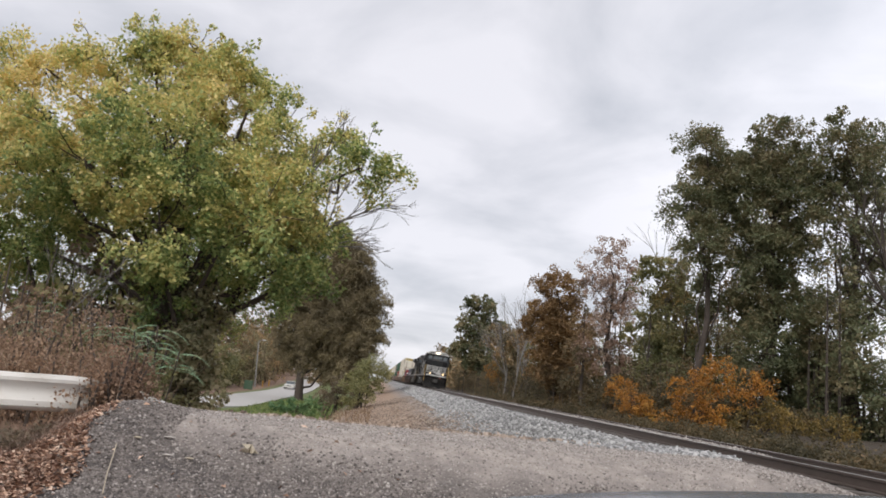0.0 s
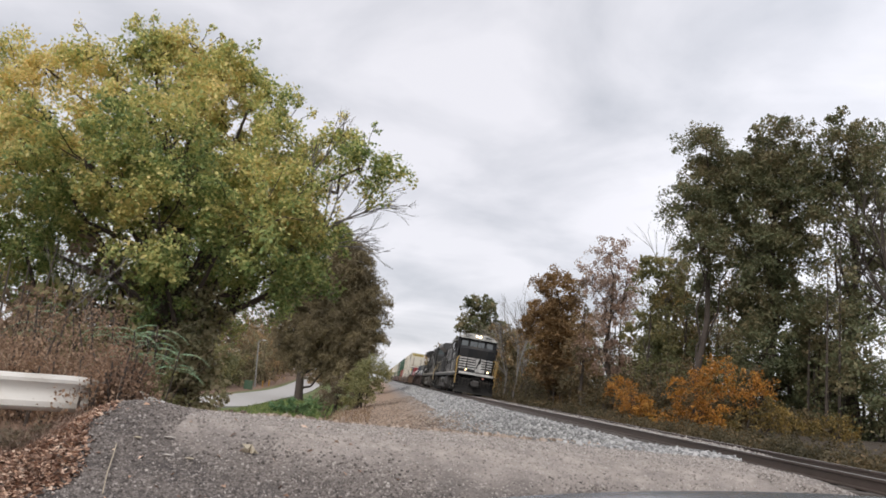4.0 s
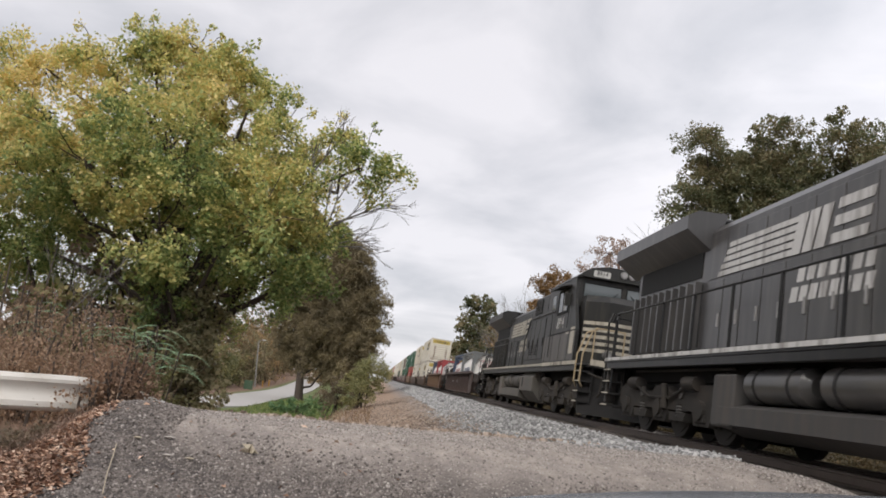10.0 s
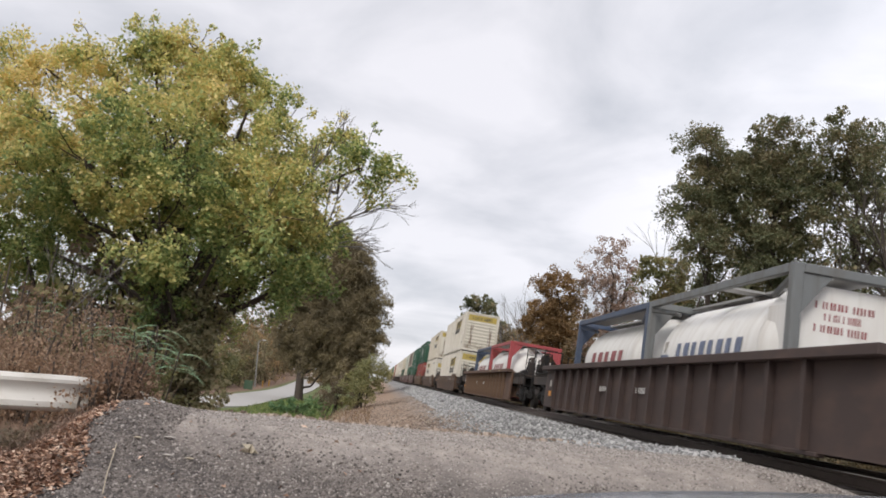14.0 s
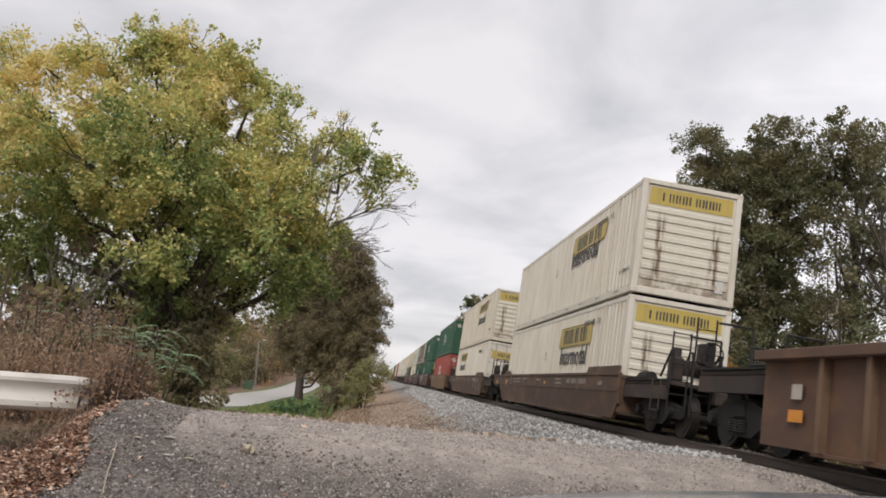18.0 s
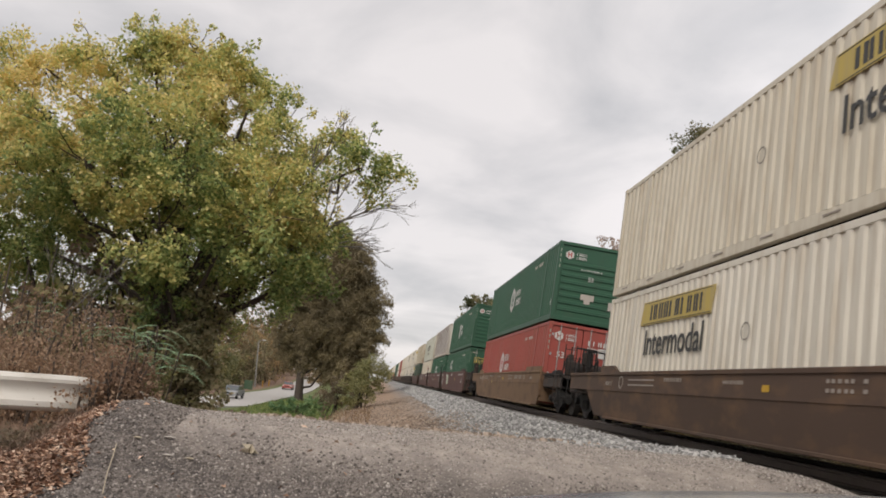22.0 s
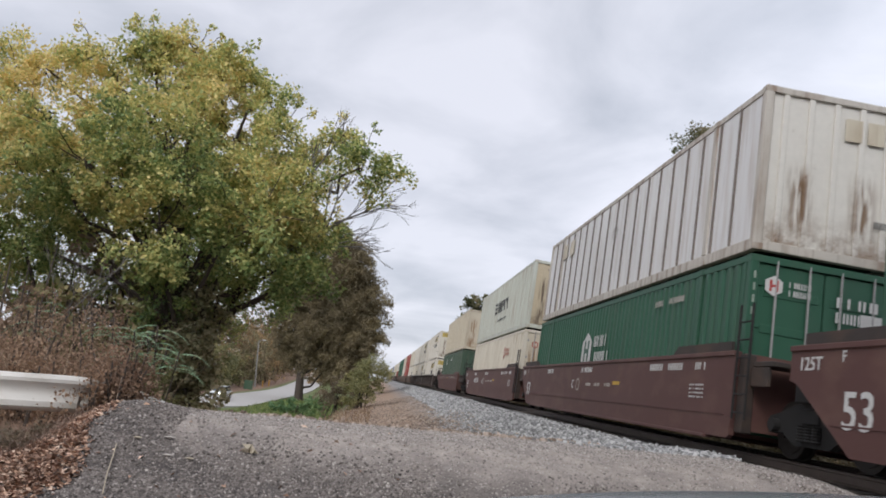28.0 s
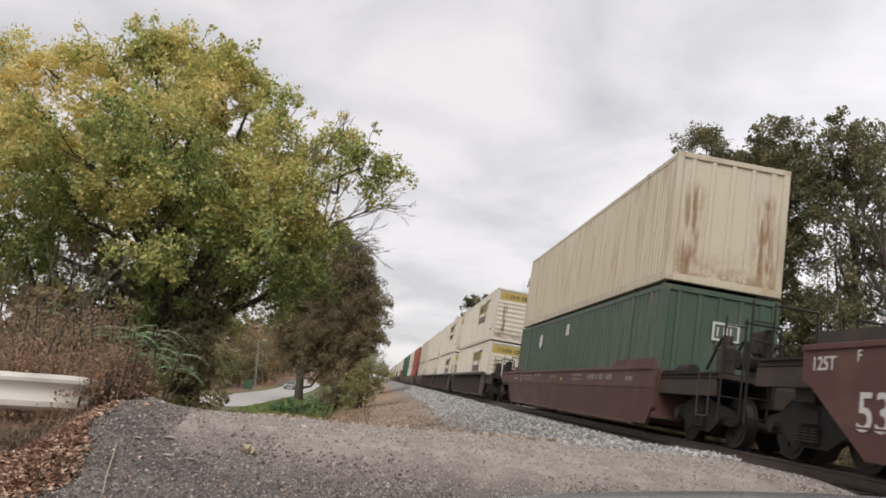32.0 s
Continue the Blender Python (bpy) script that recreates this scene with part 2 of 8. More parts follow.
def words(name, string, size, material, parent, x, y, z, face=SIDE, squeeze=1.0):
    me = lettering(string, size).copy()
    me.materials.clear()
    me.materials.append(material)
    ob = new(name, me)
    ob.parent = parent
    ob.matrix_basis = Matrix.Translation((x, y, z)) @ face @ Matrix.Diagonal((squeeze, 1, 1, 1))
    return ob

# ---- ground ----
def ease(a, b, t):
    t = min(1.0, max(0.0, (t - a) / (b - a)))
    return t * t * (3 - 2 * t)


def lowland(y):
    """Height of the low ground beside the track: it falls away towards the road and climbs again far off."""
    return -2.1 - 1.45 * ease(20.0, 45.0, y) + 2.4 * ease(128.0, 240.0, y)


def edge(x, y):
    """True on the gravel, false on the leaf-strewn verge."""
    return x > -9.85 - 0.4 * max(0.0, y - 8.8) + 0.3 * noise.noise((x * 1.1, y * 1.1, 4.0))


def level(x, y):
    """Height of the ground: a crossing lane level with the rails, a lower forecourt, the track bed and banks, the road below."""
    n1 = noise.noise((x * 0.35, y * 0.35, 3.0))
    n2 = noise.noise((x * 1.3, y * 1.3, 7.0))
    ax = abs(x)
    left_end = ease(-9.85, -10.9, x + 0.2 * n1)
    # the track's own bed
    bed = -0.24 - 0.18 * max(0.0, ax - 1.9)
    if x < 0:
        bed = -0.24 + 0.1 * ease(1.4, 1.75, ax) - 0.55 * max(0.0, min(ax, 3.2) - 2.1) - 0.23 * max(0.0, ax - 3.2)
    if ax < 0.64:
        bed += 0.17 * ease(0.64, 0.54, ax)
    far_l = lowland(y) + 0.06 * n1
    far_r = -0.44 + 0.04 * n1 + 0.4 * ease(5.5, 10.0, x)
    beyond = max(bed, far_l if x < 0 else far_r)
    beyond += 0.03 * n2 if ax > 2.0 else 0.0
    front = -0.66 + 0.05 * n1 + 0.02 * n2
    if x > -2.4:
        front = max(bed, -0.66)
    lane = (-0.02 if x < -1.6 else -0.21) + 0.02 * n1
    if x > 1.6:
        lane = min(-0.05, -0.05 - 0.2 * (x - 3))
    up = ease(6.9 + 0.4 * n1, 9.3 + 0.25 * n1, y)
    down = ease(10.9 + 0.12 * n2, 15.5, y)
    z = front + (lane - front) * up
    z = z + (beyond - z) * down
    if x < -9.0:
        verge = 1.68 + 0.06 * n1 - 1.6 * ease(12.6, 17.0, y) + lowland(y)
        z = z + (verge - z) * left_end
    z += 0.14 * math.exp(-((x + 9.6) / 0.7) ** 2 - ((y - 9.2) / 0.9) ** 2)
    if x < -1.6 and y > 10:
        z += 0.02 * n2
    return z


def axis_steps(spans):
    out = []
    for a, b, s in spans:
        n = max(1, round((b - a) / s))
        out += [a + (b - a) * i / n for i in range(n)]
    return out + [spans[-1][1]]


GX = axis_steps([(-900, -200, 100), (-200, -60, 20), (-60, -26, 4), (-26, -14, 0.8), (-14, -2.5, 0.2), (-2.5, -0.8, 0.4), (-0.8, 0.8, 0.08), (0.8, 2.5, 0.4), (2.5, 14, 0.8), (14, 60, 5), (60, 200, 20), (200, 900, 100)])
GY = axis_steps([(-300, -30, 30), (-30, 4, 3), (4, 16, 0.2), (16, 30, 0.7), (30, 80, 2.5), (80, 260, 6), (260, 1600, 67)])
m = Mesh()
m.v = [(x, y, level(x, y)) for y in GY for x in GX]
nx = len(GX)
m.f = [(j * nx + i, j * nx + i + 1, (j + 1) * nx + i + 1, (j + 1) * nx + i) for j in range(len(GY) - 1) for i in range(nx - 1)]

M_GROUND, nt, b = nodes_of("ground_earth")
geo = nt.nodes.new("ShaderNodeNewGeometry")
sep = nt.nodes.new("ShaderNodeSeparateXYZ")
nt.links.new(geo.outputs["Position"], sep.inputs[0])
wob = noise_node(nt, 0.9, 4)
fine = noise_node(nt, 26.0, 3, 0.75)
mid = noise_node(nt, 5.0, 5, 0.7)


def stretch(src, a, b_, wobble=0.0):
    """0 at a, 1 at b_, with an uneven edge."""
    mr = nt.nodes.new("ShaderNodeMapRange")
    mr.inputs["From Min"].default_value, mr.inputs["From Max"].default_value = a, b_
    if wobble:
        ma = nt.nodes.new("ShaderNodeMath")
        ma.operation = "MULTIPLY_ADD"
        ma.inputs[1].default_value = wobble
        nt.links.new(wob.outputs["Fac"], ma.inputs[0])
        nt.links.new(src, ma.inputs[2])
        src = ma.outputs[0]
    nt.links.new(src, mr.inputs[0])
    return mr.outputs[0]


def times(a, b_):
    ma = nt.nodes.new("ShaderNodeMath")
    ma.operation = "MULTIPLY"
    nt.links.new(a, ma.inputs[0])
    nt.links.new(b_, ma.inputs[1])
    return ma.outputs[0]


X, Y = sep.outputs["X"], sep.outputs["Y"]
dark_gravel = ramp(nt, fine.outputs["Fac"], [(0.3, (0.055, 0.048, 0.044)), (0.5, (0.15, 0.131, 0.12)), (0.72, (0.30, 0.27, 0.25))]).outputs[0]
lane_dust = ramp(nt, mid.outputs["Fac"], [(0.3, (0.305, 0.267, 0.24)), (0.7, (0.50, 0.443, 0.40))]).outputs[0]
ballast = ramp(nt, fine.outputs["Fac"], [(0.3, (0.12, 0.117, 0.115)), (0.7, (0.38, 0.37, 0.36))]).outputs[0]
clay = ramp(nt, mid.outputs["Fac"], [(0.35, (0.22, 0.148, 0.102)), (0.65, (0.46, 0.335, 0.24))]).outputs[0]
# oil-stained ballast, darkened further for the shadow beside the rails
oily_shade = ramp(nt, fine.outputs["Fac"], [(0.3, (0.022, 0.02, 0.019)), (0.7, (0.07, 0.062, 0.058))]).outputs[0]
grass = ramp(nt, mid.outputs["Fac"], [(0.3, (0.08, 0.11, 0.03)), (0.7, (0.17, 0.19, 0.07))]).outputs[0]
litter = ramp(nt, fine.outputs["Fac"], [(0.3, (0.13, 0.08, 0.055)), (0.7, (0.33, 0.21, 0.14))]).outputs[0]
# dark earth beyond the track, with the shade under the bushes painted in
shaded_soil = ramp(nt, mid.outputs["Fac"], [(0.3, (0.035, 0.028, 0.02)), (0.7, (0.09, 0.065, 0.04))]).outputs[0]
clump_n = noise_node(nt, 2.2, 5, 0.65)
tone = ramp(nt, clump_n.outputs["Fac"], [(0.35, (0.62, 0.61, 0.62)), (0.62, (1.15, 1.12, 1.1))]).outputs[0]
dark_gravel = mix(nt, 1.0, dark_gravel, tone, "MULTIPLY")
lane_dust = mix(nt, 0.5, lane_dust, tone, "MULTIPLY")
clay = mix(nt, 0.8, clay, tone, "MULTIPLY")
slope = nt.nodes.new("ShaderNodeMath")
slope.operation = "MULTIPLY_ADD"
slope.inputs[1].default_value = 0.12
nt.links.new(X, slope.inputs[0])
nt.links.new(Y, slope.inputs[2])
col = mix(nt, stretch(slope.outputs[0], 7.5, 8.5, 1.1), dark_gravel, lane_dust)
col = mix(nt, times(stretch(X, -8.7, -9.2, 0.5), stretch(Y, 10.7, 10.0, 0.3)), col, dark_gravel)
col = mix(nt, times(stretch(Y, 10.8, 11.3, 0.3), stretch(X, -20, -8)), col, clay)
col = mix(nt, times(stretch(Y, 10.5, 10.8, 0.3), stretch(X, -5.0, -3.0, 0.9)), col, ballast)
# where the oil and the painted rail shadow lie
oil_shade_mask = mix(nt, stretch(Y, 8.0, 10.5, 0.5), times(stretch(X, -1.0, -0.8), stretch(X, 2.6, 2.2)), times(stretch(X, -1.9, -1.6, 0.25), stretch(X, 2.6, 2.2)))
col = mix(nt, oil_shade_mask, col, oily_shade)
col = mix(nt, times(stretch(X, -0.6, -0.5), stretch(X, 0.6, 0.5)), col, ballast)
col = mix(nt, times(stretch(Y, 13, 20), stretch(X, -8.2, -9.8, 1.2)), col, grass)
col = mix(nt, stretch(X, -26.5, -28.0, 1.0), col, litter)
col = mix(nt, stretch(X, 2.2, 3.2, 0.8), col, shaded_soil)
col = mix(nt, times(stretch(X, -9.6, -9.9, 0.8), stretch(Y, 16, 12)), col, litter)
nt.links.new(col, b.inputs["Base Color"])
b.inputs["Roughness"].default_value = 0.95
bump(nt, b, fine.outputs["Fac"], 1.0, 0.04)
ground = part("ground", m, M_GROUND, None, soft=True)
tagged(ground, "grey gravel, pale dusty lane and bank", "ground", kind="structure")

# ---- the road below the bank ----
M_ROAD = plain("worn_concrete", (0.43, 0.41, 0.39), 0.85, vary=0.12, scale=1.2)
ROAD = [(-400.0, 46.0, 4.0), (-90.0, 46.0, 4.0), (-55.0, 49.0, 3.6), (-37.0, 55.0, 4.4), (-28.0, 65.0, 4.6), (-23.7, 78.0, 4.2), (-22.9, 92.0, 3.4), (-22.8, 116.0, 3.2), (-22.9, 150.0, 3.2), (-23.4, 185.0, 3.2), (-25.0, 225.0, 3.2), (-30.0, 310.0, 3.6), (-75.0, 760.0, 5.0)]
path = []
for (xa, ya, wa), (xb, yb, wb) in zip(ROAD, ROAD[1:]):
    n = max(1, round(math.dist((xa, ya), (xb, yb)) / 6)) if ya < 300 and xa > -60 else 4
    path += [(xa + (xb - xa) * k / n, ya + (yb - ya) * k / n, wa + (wb - wa) * k / n) for k in range(n)]
path.append(ROAD[-1])
m = Mesh()
for i, (x, y, w) in enumerate(path):
    a, c = path[max(0, i - 1)], path[min(len(path) - 1, i + 1)]
    nrm = Vector((c[1] - a[1], a[0] - c[0])).normalized()
    for d in (-w, w):
        m.v += [(x + nrm.x * d, y + nrm.y * d, lowland(y) + 0.2), (x + nrm.x * d, y + nrm.y * d, lowland(y) - 0.25)]
    if i:
        k = 4 * (i - 1)
        m.f += [(k, k + 2, k + 6, k + 4), (k, k + 4, k + 5, k + 1), (k + 2, k + 3, k + 7, k + 6)]
m.f += [(0, 1, 3, 2), (k + 4, k + 6, k + 7, k + 5)]
tagged(part("road", m, M_ROAD, None), "pale worn concrete road curving between trees", "road", kind="structure")

# ---- track ----
CANT = 2.0
M_RAIL = plain("rail_steel", (0.13, 0.10, 0.085), 0.5, 0.5)
M_RAILTOP = plain("worn_railhead", (0.45, 0.43, 0.41), 0.3, 0.9, vary=0.1)
M_TIE = plain("weathered_tie_wood", (0.10, 0.085, 0.075), 0.9, vary=0.4, scale=3)
track = thing("railway_track", "steel rails on dark weathered wooden ties", "railway track", kind="structure", m=pose(0, 0, 0, 0, CANT, 0))
prof = [(-0.07, -0.17), (0.07, -0.17), (0.07, -0.155), (0.012, -0.14), (0.012, -0.045), (0.036, -0.035), (0.036, -0.004), (-0.036, -0.004), (-0.036, -0.035), (-0.012, -0.045), (-0.012, -0.14), (-0.07, -0.155)]
for sx in (-0.755, 0.755):
    rail = part("rail", Mesh().prism([(sx + a, b_) for a, b_ in prof], "y", -40, 1200), M_RAIL, track)
    part("railhead", Mesh().prism([(sx - 0.034, -0.004), (sx + 0.034, -0.004), (sx + 0.028, 0.0), (sx - 0.028, 0.0)], "y", -40, 1200), M_RAILTOP, rail, "polished running surface")
tie = Mesh().box(-1.3, 1.3, -0.115, 0.115, -0.345, -0.172, 0.012).data("tie", M_TIE)
for i in range(300):
    if not 16 <= i - (-6) // 0.55 <= 20:
        part("tie", tie, M_TIE, track, m=Matrix.Translation((random.uniform(-0.04, 0.04), -12 + i * 0.55, random.uniform(-0.008, 0.004))))
m = Mesh()
for i in range(900):
    y = -12 + (300 + i) * 0.55
    m.box(-1.3, 1.3, y - 0.115, y + 0.115, -0.345, -0.175)
tagged(part("far_ties", m, M_TIE, track), kind="stuff")

# ---- train materials ----
def rusty(name, color, **kw):
    return painted(name, color, dirt=(0.09, 0.045, 0.025), **kw)


M_WHITE = painted("container_white", (0.66, 0.62, 0.54), dirt=(0.40, 0.31, 0.21), amount=0.42)
M_SOOTY = rust_runs("sooty_container_end", (0.52, 0.44, 0.31), (0.085, 0.055, 0.035), -0.8, 0.24, 2.3)
M_RUSTYEND = rust_runs("rusty_container_end", (0.58, 0.52, 0.41), (0.24, 0.13, 0.06), 0.85, 0.4, 2.4)
M_FOOTRUST = rust_runs("rust_streaked_end", (0.64, 0.60, 0.51), (0.13, 0.07, 0.035), 0.72)
M_TRIMW = painted("stained_white_frame", (0.52, 0.48, 0.42), dirt=(0.20, 0.12, 0.07), amount=0.85)
M_RUNEND = rust_runs("stained_white_end", (0.66, 0.63, 0.57), (0.17, 0.095, 0.045), 0.55, 0.35, 1.7)
M_PALEGREEN = painted("container_pale_green_white", (0.53, 0.55, 0.48), dirt=(0.30, 0.22, 0.14), amount=0.6)
M_CREAM = painted("container_cream", (0.63, 0.58, 0.48), dirt=(0.34, 0.25, 0.15), amount=0.45)
M_TAN = painted("container_tan", (0.56, 0.50, 0.385), dirt=(0.30, 0.20, 0.11), amount=0.55)
M_GREEN = painted("container_green", (0.016, 0.084, 0.044), dirt=(0.05, 0.078, 0.052), amount=0.42)
M_DGREEN = painted("container_dull_green", (0.045, 0.085, 0.052), dirt=(0.13, 0.125, 0.095), amount=0.65)
M_RED = painted("container_red", (0.32, 0.06, 0.045), dirt=(0.19, 0.08, 0.055), amount=0.55)
M_STEELB = painted("container_blue", (0.05, 0.10, 0.22), amount=0.3)
M_WELLB = painted("well_brown", (0.075, 0.043, 0.028), dirt=(0.17, 0.095, 0.05), amount=0.7, rough=0.75, streak=False)
M_WELLRIB = painted("rusty_ribbed_well", (0.10, 0.056, 0.038), dirt=(0.17, 0.09, 0.045), amount=0.7, rough=0.8, streak=False)
M_WELLDARK = painted("dark_ribbed_well", (0.062, 0.041, 0.036), dirt=(0.11, 0.07, 0.055), amount=0.6, rough=0.75, streak=False)
# grimy brown of the car ends; shade round the trucks is in it too
M_WELLEND = painted("grimy_shaded_platform_brown", (0.036, 0.026, 0.022), dirt=(0.10, 0.06, 0.04), amount=0.5, rough=0.8, streak=False)
M_WELLPOST = painted("worn_post_brown", (0.17, 0.105, 0.065), dirt=(0.08, 0.045, 0.03), amount=0.7, rough=0.8, streak=False)
M_WELLR = painted("well_red_brown", (0.088, 0.034, 0.028), dirt=(0.14, 0.075, 0.055), amount=0.6, rough=0.65, streak=False)
M_WELLT = painted("well_tan_brown", (0.18, 0.105, 0.055), dirt=(0.09, 0.05, 0.03), amount=0.75, rough=0.75, streak=False)
M_WELLD = rusty("well_dark", (0.06, 0.045, 0.04), amount=0.5, streak=False)
M_DARK = plain("grimy_steel", (0.014, 0.012, 0.011), 0.8, vary=0.4)
M_WHEEL = plain("wheel_steel", (0.04, 0.034, 0.031), 0.55, 0.6)
M_GALV = plain("galvanised", (0.34, 0.33, 0.32), 0.5, 0.5)
M_YELLOW = painted("logo_yellow", (0.50, 0.375, 0.085), dirt=(0.36, 0.29, 0.16), amount=0.6)
M_INK = plain("logo_black", (0.04, 0.04, 0.04), 0.6)
M_INKW = plain("logo_white", (0.55, 0.54, 0.52), 0.6, vary=0.08)
M_INKR = plain("logo_red", (0.40, 0.06, 0.05), 0.6, vary=0.15)
M_SAFETY = plain("safety_yellow", (0.50, 0.30, 0.03), 0.6)
M_INKF = plain("faded_white_ink", (0.42, 0.38, 0.34), 0.7, vary=0.2)
M_FAINT = plain("faded_stencil", (0.30, 0.26, 0.23), 0.8, vary=0.2)
M_EDGEINK = plain("worn_edge_ink", (0.26, 0.30, 0.25), 0.8, vary=0.3, scale=12)
M_WORNRED = plain("worn_red_ink", (0.40, 0.17, 0.13), 0.7, vary=0.4, scale=8)
M_STICKER = plain("orange_plate", (0.62, 0.25, 0.04), 0.6)

TRAVEL = [(0, 0.0), (4, 39.54), (8, 78.2), (12, 116.15), (16, 154.73), (20, 193.49), (24, 231.84), (28, 270.77), (32, 309.97)]
LEAN = 3.99
KEYED = []


def on_train(ob, y, z=0.0):
    """Sets a thing on the train, y metres down the track at the start."""
    k = radians(LEAN)
    ob.matrix_basis = pose(z * math.sin(k), y, z * math.cos(k), 0, LEAN, 0)
    KEYED.append((ob, y, z))
    return ob


# ---- containers ----
CL, CW, CH = 16.15, 2.59, 2.896


def decal(name, parent, material, y0, y1, z0, z1, x=-CW / 2 - 0.004, label="", slant=0.0):
    d = 0.004
    prof = [(y0 + slant, z0), (y1 + slant, z0), (y1 - slant, z1), (y0 - slant, z1)]
    return part(name, Mesh().prism(prof, "x", x - d, x), material, parent, label)


def end_decal(name, parent, material, x0, x1, z0, z1, y=-0.004, label=""):
    return part(name, Mesh().box(x0, x1, y - 0.004, y, z0, z1), material, parent, label)


def hexagon(name, parent, material, cy, cz, r, face="side", x=-CW / 2 - 0.006, ring=None, stretch_y=1.0):
    pts = [(cy + stretch_y * r * math.sin(a * math.pi / 3), cz + r * math.cos(a * math.pi / 3)) for a in range(6)]
    me = Mesh()
    if face == "side":
        me.prism(pts, "x", x - 0.004, x)
    else:
        me.prism(pts, "y", x - 0.004, x)
    ob = part(name, me, material, parent)
    if ring:
        for i, dy in enumerate((-0.32, 0.32)):
            bar = Mesh()
            for a0, a1, b0, b1 in ((dy - 0.12, dy + 0.12, -0.55, 0.55),) + (((-0.3, 0.3, -0.12, 0.12),) if i else ()):
                c = (cy + a0 * r * stretch_y, cy + a1 * r * stretch_y, cz + b0 * r, cz + b1 * r)
                if face == "side":
                    bar.box(x - 0.009, x - 0.004, *c)
                else:
                    bar.box(c[0], c[1], x - 0.009, x - 0.004, c[2], c[3])
            part("emblem", bar, ring, ob)
    return ob


PANELS = {}


def corrugated(length, height, pitch, depth, material):
    """A trapezoid-corrugated sheet, along y from 0 and z from 0, its outer faces at x = 0, thickness inward."""
    key = (round(length, 3), round(height, 3), pitch, depth, material.name)
    if key not in PANELS:
        n = round(length / pitch)
        p = length / n
        line = []
        for i in range(n):
            line += [(0.0, i * p + 0.12 * p), (0.0, i * p + 0.46 * p), (depth, i * p + 0.60 * p), (depth, i * p + 0.98 * p)]
        me = Mesh()
        k = len(line)
        me.v = [(x, y, z) for z in (0.0, height) for x, y in line] + [(depth + 0.012, line[0][1], 0), (depth + 0.012, line[-1][1], 0), (depth + 0.012, line[0][1], height), (depth + 0.012, line[-1][1], height)]
        me.f = [(i, i + 1, k + i + 1, k + i) for i in range(k - 1)] + [(2 * k, 2 * k + 2, 2 * k + 3, 2 * k + 1), (0, k, 2 * k + 2, 2 * k), (k - 1, 2 * k + 1, 2 * k + 3, 2 * k - 1)]
        PANELS[key] = me.data("side_panel", material)
    return PANELS[key]


def container(name, label, paint, end="hribs", side="corr", trim=None, length=CL, height=CH, posts=True, group="containers", end_paint=None):
    """A domestic freight box, front face at y = 0. Parts: frame, side panels, roof, ends, castings."""
    trim = trim or paint
    end_paint = end_paint or paint
    hw = CW / 2
    ob = thing(name, label, "shipping container", group)
    fr = Mesh()
    for x in (-hw, hw - 0.15):
        for y in (0.0, length - 0.15):
            fr.box(x, x + 0.15, y, y + 0.15, 0.0, height, 0.012)
        fr.box(x + (0.012 if x < 0 else 0), x + 0.138 + (0.012 if x < 0 else 0), 0.15, length - 0.15, 0.0, 0.2, 0.01)
        fr.box(x + (0.012 if x < 0 else 0), x + 0.138 + (0.012 if x < 0 else 0), 0.15, length - 0.15, height - 0.12, height, 0.01)
    for y in (0.0, length - 0.15):
        fr.box(-hw + 0.15, hw - 0.15, y, y + 0.15, 0.0, 0.16, 0.01)
        fr.box(-hw + 0.15, hw - 0.15, y, y + 0.15, height - 0.12, height, 0.01)
    part("frame", fr, trim, ob)
    part("floor", Mesh().box(-hw + 0.14, hw - 0.14, 0.14, length - 0.14, 0.1, 0.17), M_DARK, ob)
    rf = Mesh().box(-hw + 0.13, hw - 0.13, 0.13, length - 0.13, height - 0.06, height - 0.02)
    for i in range(int(length / 0.6)):
        rf.box(-hw + 0.2, hw - 0.2, 0.3 + i * 0.6, 0.55 + i * 0.6, height - 0.02, height - 0.006)
    part("roof", rf, paint, ob)
    # sides
    pz = height - 0.32
    gap = (length - 12.19) / 2
    cuts = [0.15, gap - 0.075, gap + 0.075, length - gap - 0.075, length - gap + 0.075, length - 0.15] if posts else [0.15, length - 0.15]
    for s in (-1, 1):
        for a, b_ in zip(cuts[::2], cuts[1::2]):
            if side == "corr":
                me = corrugated(b_ - a, pz, 0.282, 0.036, paint)
            elif side == "fine":
                me = corrugated(b_ - a, pz, 0.19, 0.026, paint)
            else:
                me = Mesh().box(0.02, 0.05, 0, b_ - a, 0, pz).data("side_panel", paint)
            rot = Matrix.Identity(4) if s < 0 else Matrix.Translation((0, b_ - a, 0)) @ Matrix.Rotation(math.pi, 4, "Z")
            part("side_panel", me, paint, ob, m=Matrix.Translation((s * (hw - 0.012), a, 0.2)) @ rot)
        if posts:
            for y in (gap, length - gap):
                x0 = -hw if s < 0 else hw - 0.14
                part("lifting_post", Mesh().box(x0, x0 + 0.14, y - 0.075, y + 0.075, 0.2, height - 0.12, 0.008), trim, ob)
        if side == "ribs":
            n = 20
            rib = Mesh().box(0, 0.04, -0.026, 0.026, 0, pz, 0.005).data("rib", M_SIDERIB)
            for i in range(1, n):
                y = 0.15 + (length - 0.3) * i / n
                part("rib", rib, M_SIDERIB, ob, m=Matrix.Translation((s * hw - (0.05 if s > 0 else 0), y, 0.2)))
    # corner castings
    cast = Mesh().box(-0.09, 0.09, -0.085, 0.085, -0.06, 0.06, 0.01).data("corner_casting", trim)
    ys = (0.083, gap, length - gap, length - 0.083) if posts else (0.083, length - 0.083)
